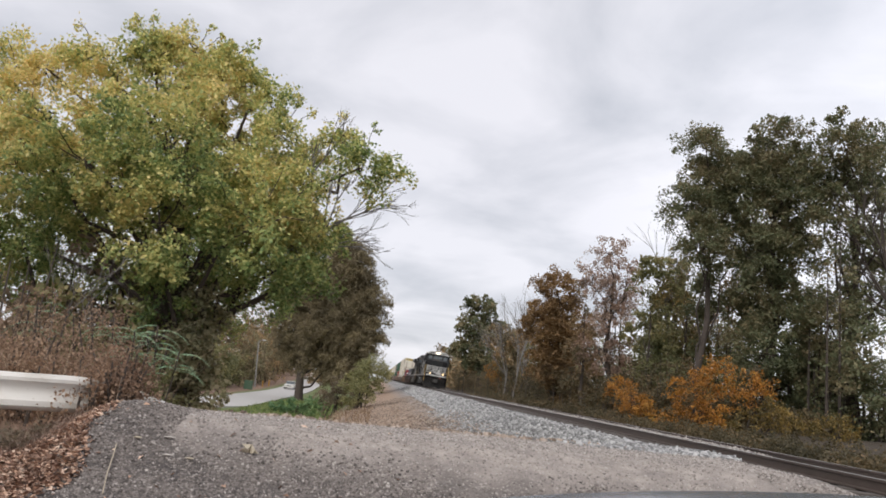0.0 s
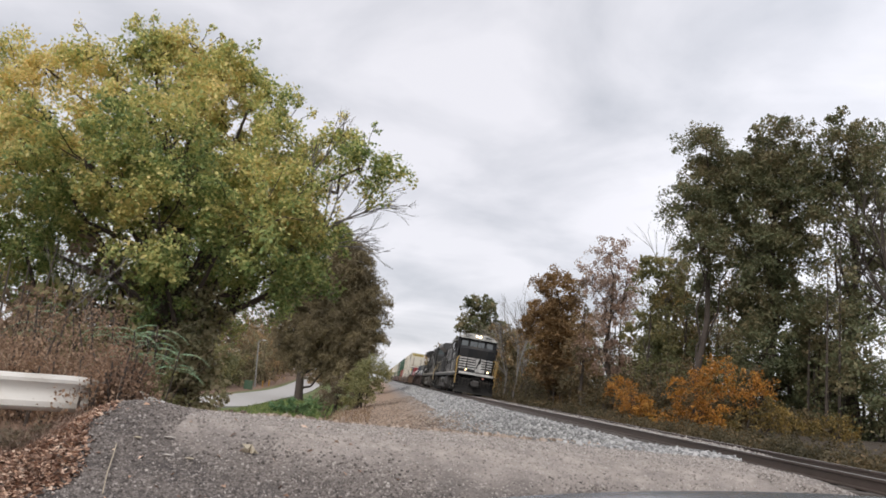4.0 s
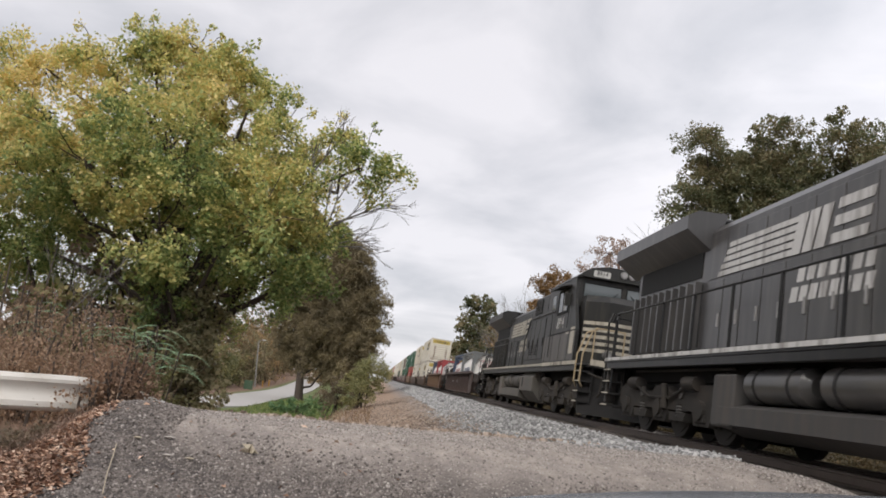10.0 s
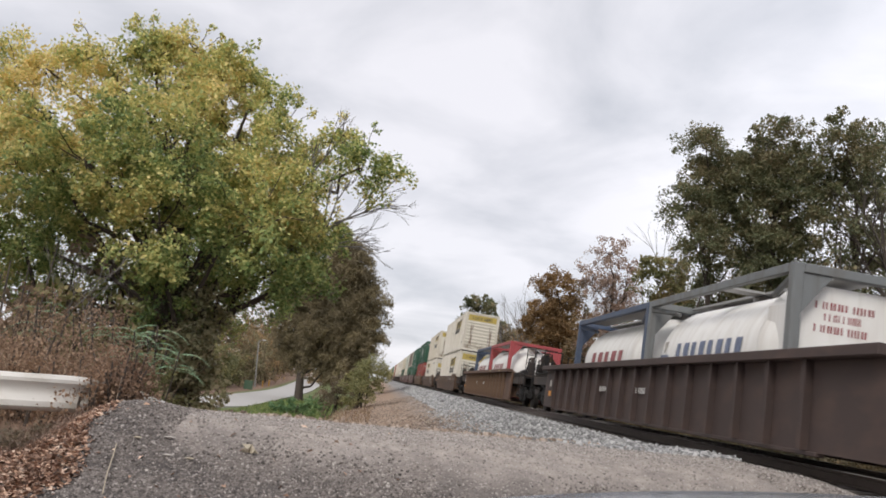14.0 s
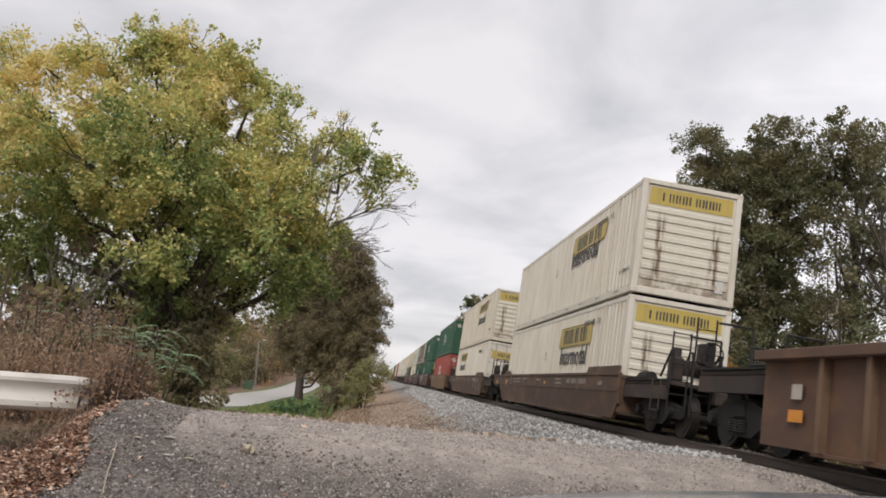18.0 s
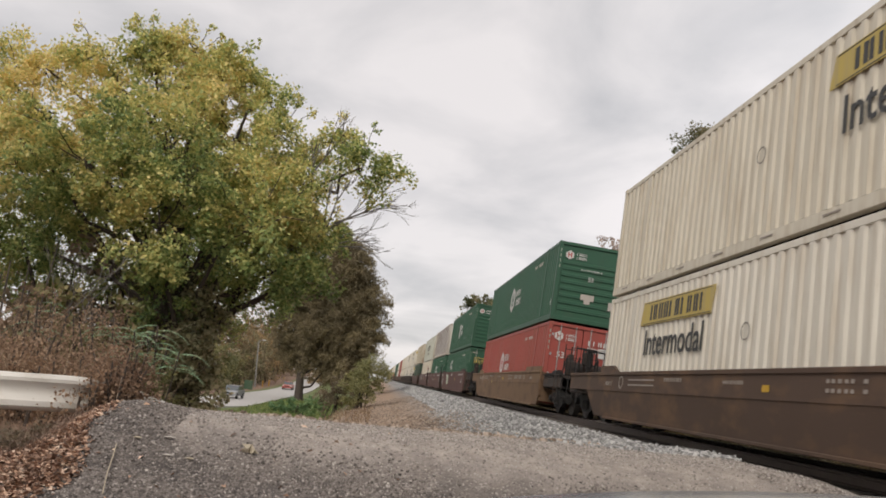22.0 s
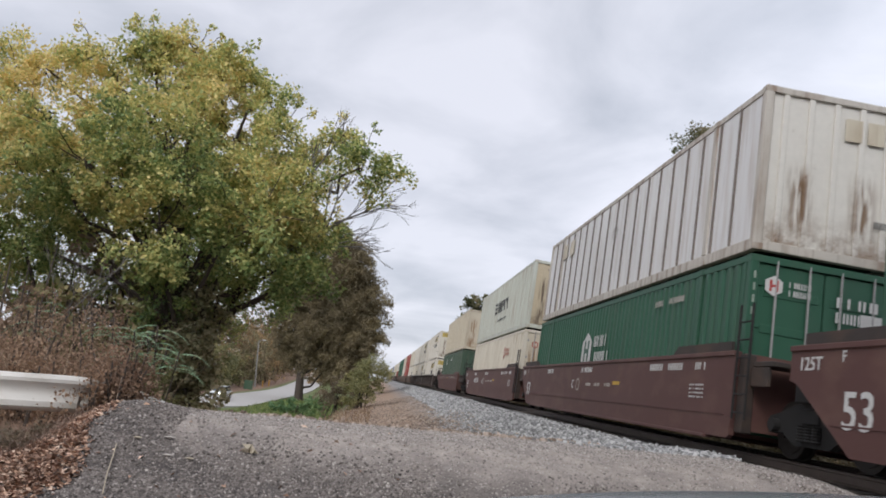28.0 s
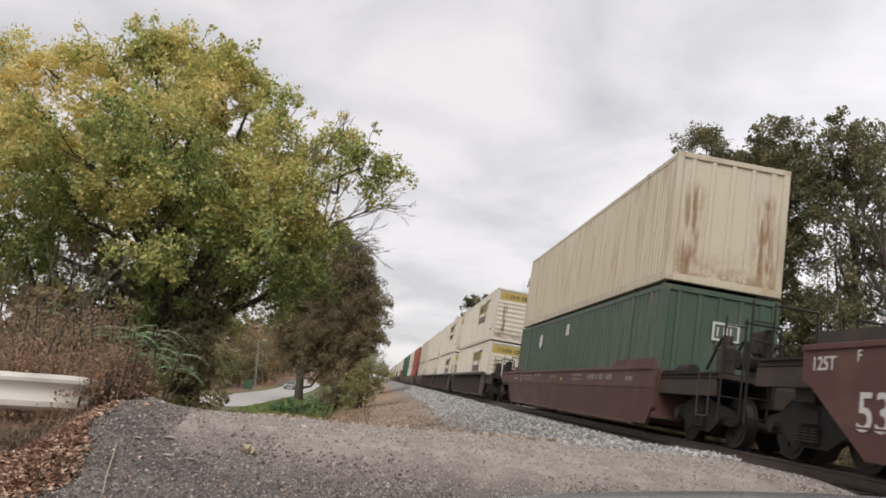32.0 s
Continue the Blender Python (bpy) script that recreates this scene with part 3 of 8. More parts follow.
    for x in (-hw + 0.086, hw - 0.086):
        for y in ys:
            for z in (0.058, height - 0.056):
                part("corner_casting", cast, trim, ob, m=Matrix.Translation((x, y, z)))
    # rear end, plain
    part("rear_panel", Mesh().box(-hw + 0.15, hw - 0.15, length - 0.09, length - 0.05, 0.16, height - 0.12), paint, ob)
    # the end that leads
    if end in ("hribs", "band"):
        part("end_panel", Mesh().box(-hw + 0.15, hw - 0.15, 0.05, 0.09, 0.16, height - 0.12), M_FOOTRUST if paint in (M_WHITE, M_CREAM) else paint, ob)
        top = height - (0.75 if end == "band" else 0.72)
        bar = Mesh().prism([(0.05, -0.075), (0.018, -0.05), (0.018, 0.05), (0.05, 0.075)], "x", -hw + 0.2, hw - 0.2)
        n = 8
        for i in range(n):
            zr = 0.42 + (top - 0.42) * i / (n - 1) - (0.04 if i == n - 1 else 0)
            part("end_rib", Mesh().add([(x, y, z + zr) for x, y, z in bar.v], bar.f), M_FOOTRUST if paint in (M_WHITE, M_CREAM) else paint, ob)
    elif end == "vribs":
        part("end_panel", Mesh().box(-hw + 0.15, hw - 0.15, 0.05, 0.09, 0.16, height - 0.12), end_paint, ob)
        for i in range(5):
            x = -hw + 0.15 + (2 * hw - 0.3) * (i + 0.5) / 5
            part("end_rib", Mesh().box(x - 0.05, x + 0.05, 0.01, 0.05, 0.16, height - 0.12, 0.008), end_paint, ob)
    elif end == "doors":
        for s in (-1, 1):
            x0, x1 = (-hw + 0.16, -0.012) if s < 0 else (0.012, hw - 0.16)
            d = Mesh().box(x0, x1, 0.045, 0.09, 0.17, height - 0.13, 0.008)
            door = part("door", d, end_paint, ob)
            for z in (0.5, 1.1, 1.7, 2.3):
                part("door_rib", Mesh().box(x0 + 0.09, x1 - 0.09, 0.03, 0.045, z - 0.07, z + 0.07, 0.006), end_paint, door)
            for dx in (0.3, 0.86):
                x = x0 + dx if s < 0 else x1 - dx
                part("lock_rod", Mesh().cyl((x, 0.012, 0.1), (x, 0.012, height - 0.06), 0.019, 8), M_GALV, door, "galvanised lock rod")
                part("handle", Mesh().box(x - 0.02, x + 0.32 * -s, 0.0, 0.014, 1.05 + dx * 0.15, 1.09 + dx * 0.15), M_GALV, door)
            for z in (0.4, 1.05, 1.75, 2.45):
                x = x0 if s < 0 else x1
                part("hinge", Mesh().box(x - 0.07, x + 0.07, 0.02, 0.045, z - 0.05, z + 0.05), M_GALV if paint is not M_GREEN else paint, door)
    return ob


M_SIDERIB = painted("side_rib_brown", (0.15, 0.12, 0.10), dirt=(0.3, 0.25, 0.2), amount=0.5)
M_COLDWHITE = painted("container_cold_white", (0.72, 0.71, 0.70), dirt=(0.42, 0.34, 0.27), amount=0.45)
M_RIB = painted("rib_grey", (0.17, 0.15, 0.13), amount=0.4)


def barred(name, parent, material, y0, y1, z0, z1, n, seed, x=-CW / 2 - 0.008, fill=0.62):
    """A line of unreadable lettering as plain upright bars, along a side."""
    rng = random.Random(seed)
    me = Mesh()
    step = (y1 - y0) / n
    for i in range(n):
        if n > 6 and rng.random() < 0.08:
            continue
        w = step * fill * rng.uniform(0.36, 0.5)
        me.box(x - 0.004, x, y0 + i * step, y0 + i * step + w, z0, z1)
        if rng.random() < 0.75:
            c = y0 + i * step + step * fill * rng.uniform(0.75, 0.9)
            me.box(x - 0.004, x, c, c + w, z0, z1)
        if z1 - z0 > 0.2:
            part(name[:-1] if name.endswith("s") else name, me, material, parent)
            me = Mesh()
    if me.v:
        tagged(part(name, me, material, parent), kind="stuff")


def end_barred(name, parent, material, x0, x1, z0, z1, n, y=-0.004):
    me = Mesh()
    step = (x1 - x0) / n
    rng = random.Random(n + int(abs(x0) * 100))
    for i in range(n):
        a = x0 + i * step
        w = step * rng.uniform(0.2, 0.3)
        me.box(a, a + w, y - 0.004, y, z0, z1)
        if rng.random() < 0.75:
            c = a + step * rng.uniform(0.42, 0.5)
            me.box(c, c + w, y - 0.004, y, z0, z1)
    return tagged(part(name, me, material, parent), kind="stuff")


def white_freight_box(end, yc, paint=None, group="white containers", pz=(1.9, 2.45), wz=1.5, wy=None):
    """White box with a yellow side panel and the word Intermodal below it, centred yc from its leading end."""
    ob = container("shipping_container", "white corrugated 53-foot container with yellow logo panel", paint or M_WHITE, end=end, group=group)
    decal("logo_panel", ob, M_YELLOW, yc - 1.85, yc + 1.85, pz[0], pz[1], label="yellow logo panel", slant=0.06)
    for z in (pz[0] + 0.02, pz[1] - 0.035):
        part("panel_line", Mesh().box(-CW / 2 - 0.012, -CW / 2 - 0.008, yc - 1.75, yc + 1.75, z, z + 0.015), M_INK, ob)
    barred("logo_letters", ob, M_INK, yc - 1.35, yc + 1.35, pz[0] + 0.09, pz[1] - 0.09, 9, 3, fill=0.7)
    words("side_lettering", "Intermodal", 0.8, M_INK, ob, -CW / 2 - 0.008, yc if wy is None else wy, wz, squeeze=0.88)
    part("faint_stamp", Mesh().ring(-CW / 2 - 0.004, 8.6, 1.6, 0.15, 0.02), M_RIB, ob)
    slot = Mesh().box(-CW / 2 - 0.004, -CW / 2 + 0.002, 0, 0.4, 0.1, 0.125).data("rail_slot", M_FAINT)
    for k in range(9):
        part("rail_slot", slot, M_FAINT, ob, m=Matrix.Translation((0, 1.0 + k * 1.75, 0)))
    barred("number_mark", ob, M_INK, 2.3, 3.9, 2.35, 2.5, 9, 5)
    barred("number_mark", ob, M_INK, 0.3, 1.2, 0.55, 0.65, 5, 6)
    y = 0.012
    zt = 2.58
    if end == "doors":
        end_decal("logo_panel", ob, M_YELLOW, -1.05, 1.05, 2.0, 2.42, y, "yellow logo panel")
        end_barred("logo_letters", ob, M_INK, -0.7, 0.75, 2.1, 2.31, 9, y - 0.005)
    else:
        end_decal("logo_panel", ob, M_YELLOW, -1.08, 1.08, 2.28, 2.72, 0.04, "yellow logo panel")
        end_barred("logo_letters", ob, M_INK, -0.75, 0.8, 2.38, 2.6, 9, 0.035)
        part("placard", Mesh().box(0.8, 1.0, 0.02, 0.03, 0.3, 0.6), M_INKW, ob)
    return ob


def emblem_box(paint, end, ink, yc, zc, big=0.62, label="", text53=True, plate=False):
    """Box with a white hexagon emblem and short bars beside it."""
    ob = container("shipping_container", label, paint, end=end, group="green and red containers")
    hexagon("emblem_plate", ob, ink, yc, zc, big, ring=paint if paint is M_GREEN else M_INKR)
    for k, (w, dz) in enumerate(((1.1, 0.24), (1.4, -0.2))):
        barred("logo_letters", ob, ink, yc - big - 0.12 - w, yc - big - 0.12, zc + dz - 0.15, zc + dz + 0.15, 5, k, fill=0.6)
    barred("number_mark", ob, M_INKF, 2.66, 4.25, 2.37, 2.49, 10, 2)
    barred("number_mark", ob, ink, 0.25, 0.42, 0.5, 0.75, 1, 2)
    y = 0.01 if end == "doors" else 0.012
    if plate:
        fr = Mesh()
        for x0, x1, z0, z1 in ((-0.92, -0.3, 2.25, 2.29), (-0.92, -0.3, 1.85, 1.89), (-0.92, -0.88, 1.89, 2.25), (-0.34, -0.3, 1.89, 2.25)):
            fr.box(x0, x1, y - 0.008, y - 0.004, z0, z1)
        part("logo_frame", fr, M_YELLOW, ob, "yellow outlined logo")
        for x in (-0.82, -0.64, -0.46):
            end_decal("logo_bar", ob, M_YELLOW, x, x + 0.1, 1.94, 2.2, y - 0.004)
        for x0, x1, z in ((-1.1, -0.75, 2.55), (0.55, 0.95, 2.5)):
            end_decal("notice_plate", ob, M_INKF, x0, x1, z, z + 0.05, y - 0.004)
    else:
        hexagon("emblem_plate", ob, ink, -0.88, 2.42, 0.17, face="end", x=y - 0.004, ring=paint if paint is M_RED else M_INKR)
        for z in (2.48, 2.34):
            end_barred("logo_letters", ob, ink, -0.62, -0.22, z - 0.05, z + 0.05, 5, y - 0.004)
    if end == "doors":
        if text53:
            words("size_mark", "53'", 0.3, ink, ob, -0.72, y - 0.006, 1.75, FRONT)
        end_barred("number_mark", ob, ink, 0.2, 0.95, 2.25, 2.42, 4, y - 0.004)
        end_barred("number_mark", ob, ink, 0.2, 0.95, 2.0, 2.17, 6, y - 0.004)
        end_decal("warning_plate", ob, M_INKW, 0.62, 1.05, 1.85, 2.2, y - 0.004)
        for z in (0.95, 0.78):
            for x in (-0.64, 0.62):
                words("warning_lettering", "WARNING" if z > 0.9 else "HIGH CUBE", 0.15, ink, ob, x, y - 0.006, z + 0.05, FRONT, 0.85)
    else:
        end_barred("number_mark", ob, ink, -0.4, 0.4, 1.92, 1.97, 14, y)
        words("size_mark", "53", 0.22, ink, ob, 0.0, y - 0.006, 1.62, FRONT)
        end_decal("notice_plate", ob, M_INKF, -0.3, 0.2, 0.85, 1.06, y)
        end_decal("notice_plate", ob, M_INKF, -0.16, 0.06, 0.72, 0.85, y)
        end_decal("notice_plate", ob, M_INKF, 0.75, 0.92, 0.62, 0.92, y)
    bars = Mesh()
    for s in (-1, 1):
        for z in (1.9, 2.1, 2.3, 2.5):
            bars.box(s * 1.215 - 0.02, s * 1.215 + 0.02, -0.004, 0.0, z, z + 0.12)
    part("edge_mark", bars, M_EDGEINK, ob)
    return ob


# ---- wheels and trucks ----
WHEELS = []


def wheelset(parent, y, r, spread, group_mesh={}):
    """An axle with its two wheels, turning about the axle."""
    if r not in group_mesh:
        me = Mesh().cyl((-0.9, 0, 0), (0.9, 0, 0), 0.08, 10)
        for s in (-1, 1):
            me.cyl((s * 0.69, 0, 0), (s * 0.83, 0, 0), r, 28)
            me.cyl((s * 0.66, 0, 0), (s * 0.69, 0, 0), r + 0.026, 28)
            me.cyl((s * 0.83, 0, 0), (s * 0.845, 0, 0), r * 0.82, 20)
            me.cyl((s * 0.84, 0, 0), (s * 0.93, 0, 0), 0.11, 10)
            for a in range(3):
                t = a * 2.094
                me.cyl((s * 0.845, math.cos(t) * r * 0.5, math.sin(t) * r * 0.5), (s * 0.86, math.cos(t) * r * 0.5, math.sin(t) * r * 0.5), 0.05, 8)
        group_mesh[r] = me.data("wheelset", M_WHEEL)
        smooth_by_angle(group_mesh[r])
    ob = part("wheelset", group_mesh[r], M_WHEEL, parent, m=Matrix.Translation((0, y, r)))
    WHEELS.append((ob, y, r))
    return ob


SPRING = Mesh().turned([(r_, k * 0.02) for k in range(12) for r_ in ((0.075,) if k % 2 else (0.06,))]).data("spring", M_DARK)


def freight_truck(parent, y):
    """A two-axle truck: cast side frames, springs, bolster, bearing caps, wheelsets."""
    tr = Mesh()
    for s in (-1, 1):
        x0, x1 = (s * 0.93, s * 1.07)
        tr.prism([(y - 1.12, 0.34), (y - 1.12, 0.58), (y - 0.75, 0.66), (y - 0.35, 0.78), (y + 0.35, 0.78), (y + 0.75, 0.66), (y + 1.12, 0.58), (y + 1.12, 0.34), (y + 0.72, 0.36), (y + 0.42, 0.2), (y - 0.42, 0.2), (y - 0.72, 0.36)], "x", min(x0, x1), max(x0, x1))
    tr.box(-1.1, 1.1, y - 0.2, y + 0.2, 0.5, 0.72, 0.02)
    t = part("truck", tr, M_DARK, parent, "grimy cast-steel truck")
    for s in (-1, 1):
        for dy in (-0.18, 0.0, 0.18):
            part("spring", SPRING, M_DARK, t, m=Matrix.Translation((s * 1.09, y + dy, 0.26)))
        for dy in (-0.89, 0.89):
            part("bearing_cap", Mesh().cyl((s * 1.05, y + dy, 0.46), (s * 1.17, y + dy, 0.46), 0.1, 12), M_DARK, t)
    wheelset(t, y - 0.89, 0.42, 0)
    wheelset(t, y + 0.89, 0.42, 0)
    return t


# ---- well cars ----
def well_car(paint, label, top=1.18, front=3.75, rear=3.75, ribbed=False, shared_front=False, shared_rear=False, marks="brown", truck_ends=(True, True), length=CL):
    """A well car that carries a box between its deep sides. y = 0 is the box's leading face."""
    ob = thing("well_car", label, "well car", "well cars")
    L = length
    fe, re = -front + 0.55, L + rear - 0.55
    for s in (-1, 1):
        x0, x1 = (-1.45, -1.37) if s < 0 else (1.37, 1.45)
        if ribbed:
            x0, x1 = (-1.4, -1.33) if s < 0 else (1.33, 1.4)
        prof = [(fe + 0.6, 0.92), (-0.75, 0.86), (-0.1, 0.15), (L + 0.1, 0.15), (L + 0.75, 0.86), (re - 0.6, 0.92), (re - 0.6, top - 0.04), (fe + 0.6, top - 0.04)]
        if ribbed:
            prof = [(-0.6, 0.15), (L + 0.6, 0.15), (L + 0.6, top - 0.04), (-0.6, top - 0.04)]
        if not (ribbed or shared_front):
            prof = [(-0.35, 0.9), (-0.35, 0.5), (0.0, 0.15), (L + 0.1, 0.15), (L + 1.0, 0.86), (re - 0.6, 0.92), (re - 0.6, top - 0.04), (-0.35, top - 0.04)]
        red = top > 1.4 and not ribbed
        if red:
            prof = [(-0.08, 0.2), (0.0, 0.15), (L + 0.2, 0.15), (L + 1.42, 1.0), (L + 1.6, 1.05), (L + 1.6, top - 0.04), (-0.08, top - 0.04)]
        if not ribbed and top < 1.4:
            cr = top - 0.4
            side = part("side_sill", Mesh().box(x0, x1, -0.35, re - 0.6, cr, top - 0.04), paint, ob)
            low = Mesh().prism([(-0.35, cr), (-0.35, 0.5), (0.0, 0.15), (L + 0.1, 0.15), (L + 0.8, cr)], "x", x0, x1)
            low.v = [(x - s * 0.07 * (cr - z) / (cr - 0.15), y, z) for x, y, z in low.v]
            part("lower_sill", low, paint, side)
        else:
            side = part("side_sill", Mesh().prism(prof, "x", x0, x1), paint, ob)
        part("top_chord", Mesh().box(x0 - 0.03, x1 + 0.03, -0.08 if red else -0.6 if ribbed else -0.35, L + 1.6 if red else L + 0.6 if ribbed else re - 0.6, top - 0.04, top + 0.04, 0.01), paint, side)
        if not ribbed and top < 1.4:
            for ya, yb, yc in ((-0.3, 2.3, 2.5), (L - 0.3, L - 1.3, L - 1.7)):
                part("raised_chord", Mesh().prism([(ya, top + 0.04), (yc, top + 0.04), (yb, top + 0.2), (ya, top + 0.2)], "x", x0 + 0.01, x1 - 0.01), paint, side)
        if red:
            for ya, yb, yc in ((0.12, 2.3, 2.55), (L + 1.3, L - 0.9, L - 1.2)):
                part("raised_chord", Mesh().prism([(ya, top + 0.04), (yc, top + 0.04), (yb, top + 0.2), (ya, top + 0.2)], "x", x0 + 0.01, x1 - 0.01), M_WELLEND, side)
            part("end_post", Mesh().box(*sorted((s * 1.2, s * 1.38)), -0.3, -0.09, 0.25, top, 0.02), M_WELLEND, ob)
        off = -s * 0.07 if not ribbed and top < 1.4 else 0.0
        part("bottom_chord", Mesh().box(x0 - 0.04 + off, x1 + 0.02 + off, 0.75, L - 0.75, 0.1, 0.16, 0.01), paint, side)
        if ribbed:
            n = 16
            post = Mesh().prism([(x0, -0.03), (x0 - 0.12, -0.05), (x0 - 0.12, 0.05), (x0, 0.03)], "z", 0.16, top - 0.04) if s < 0 else Mesh().prism([(x1, -0.03), (x1 + 0.12, -0.05), (x1 + 0.12, 0.05), (x1, 0.03)], "z", 0.16, top - 0.04)
            pm = post.data("side_post", M_WELLPOST if paint is M_WELLRIB else paint)
            for i in range(n):
                part("side_post", pm, paint, side, m=Matrix.Translation((0, 1.0 + (L - 2.0) * i / (n - 1), 0)))
            part("flange", Mesh().box(*((x0 - 0.2, x0 + 0.02) if s < 0 else (x1 - 0.02, x1 + 0.2)), -0.6, L + 0.6, top - 0.04, top + 0.1, 0.012), paint, side)
        else:
            zc = 0.5 if red else top - 0.41
            part("crease", Mesh().prism([(0.15 if red else -0.3, zc), (L + 0.6, zc), (L + 0.6, zc + 0.025), (0.15 if red else -0.3, zc + 0.025)], "x", (x0 if s < 0 else x1) - 0.012, (x0 if s < 0 else x1) + 0.012), paint, side)
    beam = Mesh().box(-1.37, 1.37, -0.12, 0.12, 0.2, 0.258).data("floor_beam", paint)
    for i in range(9):
        part("floor_beam", beam, paint, ob, m=Matrix.Translation((0, 0.3 + (L - 0.6) * i / 8, 0)))
    for y0, y1 in ((-0.28, -0.2), (L + 0.2, L + 0.28)):
        part("bulkhead", Mesh().box(-1.37, 1.37, y0, y1, 0.3, top), paint, ob)
    for end, ya, shared, has in ((-1, fe, shared_front, truck_ends[0]), (1, re, shared_rear, truck_ends[1])):
        y0, y1 = (ya, -0.28) if end < 0 else (L + 0.28, ya)
        for s in (-1, 1):
            ex0, ex1 = sorted((s * 1.24, s * 1.3))
            part("end_side", Mesh().box(ex0, ex1, y0 + 0.25, y1 - 0.06, top - 0.5, top - 0.21, 0.01), M_WELLEND, ob)
        part("end_deck", Mesh().box(-1.3, 1.3, y0 + 0.1, y1 - 0.1, top - 0.2, top - 0.12, 0.01), M_WELLEND, ob)
        part("centre_sill", Mesh().box(-0.35, 0.35, y0, y1, 0.72, top - 0.2, 0.02), M_WELLEND, ob)
        yc = (-front if shared else -1.95) if end < 0 else (L + rear if shared else L + 1.95)
        if has:
            freight_truck(ob, yc)
            e_ = -1 if end < 0 else 1
            ym = (-0.9 if end < 0 else L + 0.9)
            part("body_bolster", Mesh().box(-1.2, 1.2, yc - 0.25, yc + 0.25, 0.78, top - 0.2, 0.02), M_DARK, ob)
            part("brake_cylinder", Mesh().cyl((-0.95, ym - 0.25, top - 0.02), (-0.95, ym + 0.3, top - 0.02), 0.15, 14), M_DARK, ob, soft=True)
            part("air_tank", Mesh().cyl((0.35, ym, top + 0.06), (1.0, ym, top + 0.06), 0.2, 14), M_DARK, ob, soft=True)
            part("brake_pipe", Mesh().pipe([(-1.25, ym - 0.4, top - 0.05), (-1.25, ym + 0.5, top - 0.05), (-1.25, ym + 0.5, 0.8), (-0.6, ym + 0.5 * e_, 0.7)], 0.025), M_DARK, ob)
            part("walk_grating", Mesh().box(-1.35, -0.8, min(y0, y1) + 0.15, max(y0, y1) - 0.15, top - 0.12, top - 0.09), M_DARK, ob)
        if shared and end < 0:
            ysd = -0.42
            for s in (-1, 1):
                ld = Mesh()
                for dy in (-0.2, 0.2):
                    ld.pipe([(s * 1.49, ysd + dy, 0.45), (s * 1.49, ysd + dy, top + 0.75)], 0.02)
                for k in range(6):
                    ld.pipe([(s * 1.49, ysd - 0.2, 0.55 + k * 0.28), (s * 1.49, ysd + 0.2, 0.55 + k * 0.28)], 0.014)
                part("side_ladder", ld, M_DARK, ob)
        if not shared:
            yy = -front if end < 0 else L + rear
            part("coupler", Mesh().box(-0.09, 0.09, min(ya, yy) - 0.02, max(ya, yy) + 0.06, 0.78, 0.98, 0.03).box(-0.16, 0.16, yy - 0.14, yy + 0.1, 0.74, 1.02, 0.04), M_DARK, ob)
            e = -1 if end < 0 else 1
            for s in (-1, 1):
                ld = Mesh()
                xa, xb = s * 1.0, s * 1.36
                yl = ya + 0.08 * e
                for x in (xa, xb):
                    ld.pipe([(x, yl, 0.4), (x, yl, top + 0.85)], 0.018)
                for k in range(6):
                    ld.pipe([(xa, yl, 0.5 + k * 0.3), (xb, yl, 0.5 + k * 0.3)], 0.012)
                part("ladder", ld, M_DARK, ob)
            for xa, xb in ((-1.0, -0.35), (1.0, 0.3)):
                part("handrail", Mesh().pipe([(xa, ya, top + 0.8), (xb, ya, top + 0.8), (xb, ya, top - 0.15)], 0.022), M_DARK, ob)
            if end < 0:
                bw = Mesh().box(-0.62, -0.5, ya - 0.04, ya + 0.04, top - 0.15, top + 0.75, 0.01)
                part("brake_stand", bw, M_DARK, ob)
                hub = Mesh()
                for k in range(16):
                    a, c = 2 * math.pi * k / 16, 2 * math.pi * (k + 1) / 16
                    hub.cyl((-0.56 + 0.24 * math.cos(a), ya - 0.08, top + 0.5 + 0.24 * math.sin(a)), (-0.56 + 0.24 * math.cos(c), ya - 0.08, top + 0.5 + 0.24 * math.sin(c)), 0.015, 5)
                for k in range(4):
                    a = math.pi * k / 2
                    hub.cyl((-0.56, ya - 0.08, top + 0.5), (-0.56 + 0.24 * math.cos(a), ya - 0.08, top + 0.5 + 0.24 * math.sin(a)), 0.012, 5)
                part("brake_wheel", hub, M_DARK, ob)
                part("gear_housing", Mesh().box(-0.74, -0.4, ya + 0.05, ya + 0.27, top + 0.28, top + 0.72, 0.05), M_WELLEND, ob)
                part("brake_valve", Mesh().box(-1.12, -0.86, ya + 0.45, ya + 0.75, top - 0.1, top + 0.42, 0.05).cyl((-0.99, ya + 0.6, top + 0.4), (-0.99, ya + 0.6, top + 0.6), 0.09, 10), M_WELLEND, ob)
                part("brake_reservoir", Mesh().cyl((-0.75, ya + 0.7, top + 0.22), (0.25, ya + 0.7, top + 0.22), 0.17, 14), M_WELLEND, ob, soft=True)
                for x in (-1.2, -0.8, -0.2):
                    part("brake_rod", Mesh().pipe([(x, ya + 0.2, top - 0.1), (x, ya + 0.25, top + 0.5), (x + 0.1, ya + 0.6, top + 0.55), (x + 0.1, ya + 1.1, top)], 0.026, 5), M_DARK, ob)
                part("drop_step", Mesh().pipe([(-1.42, ya + 0.2, top - 0.1), (-1.42, ya + 0.2, 0.45), (-1.42, ya + 0.65, 0.45), (-1.42, ya + 0.65, top - 0.1)], 0.016, 5), M_WELLEND, ob)
    return ob


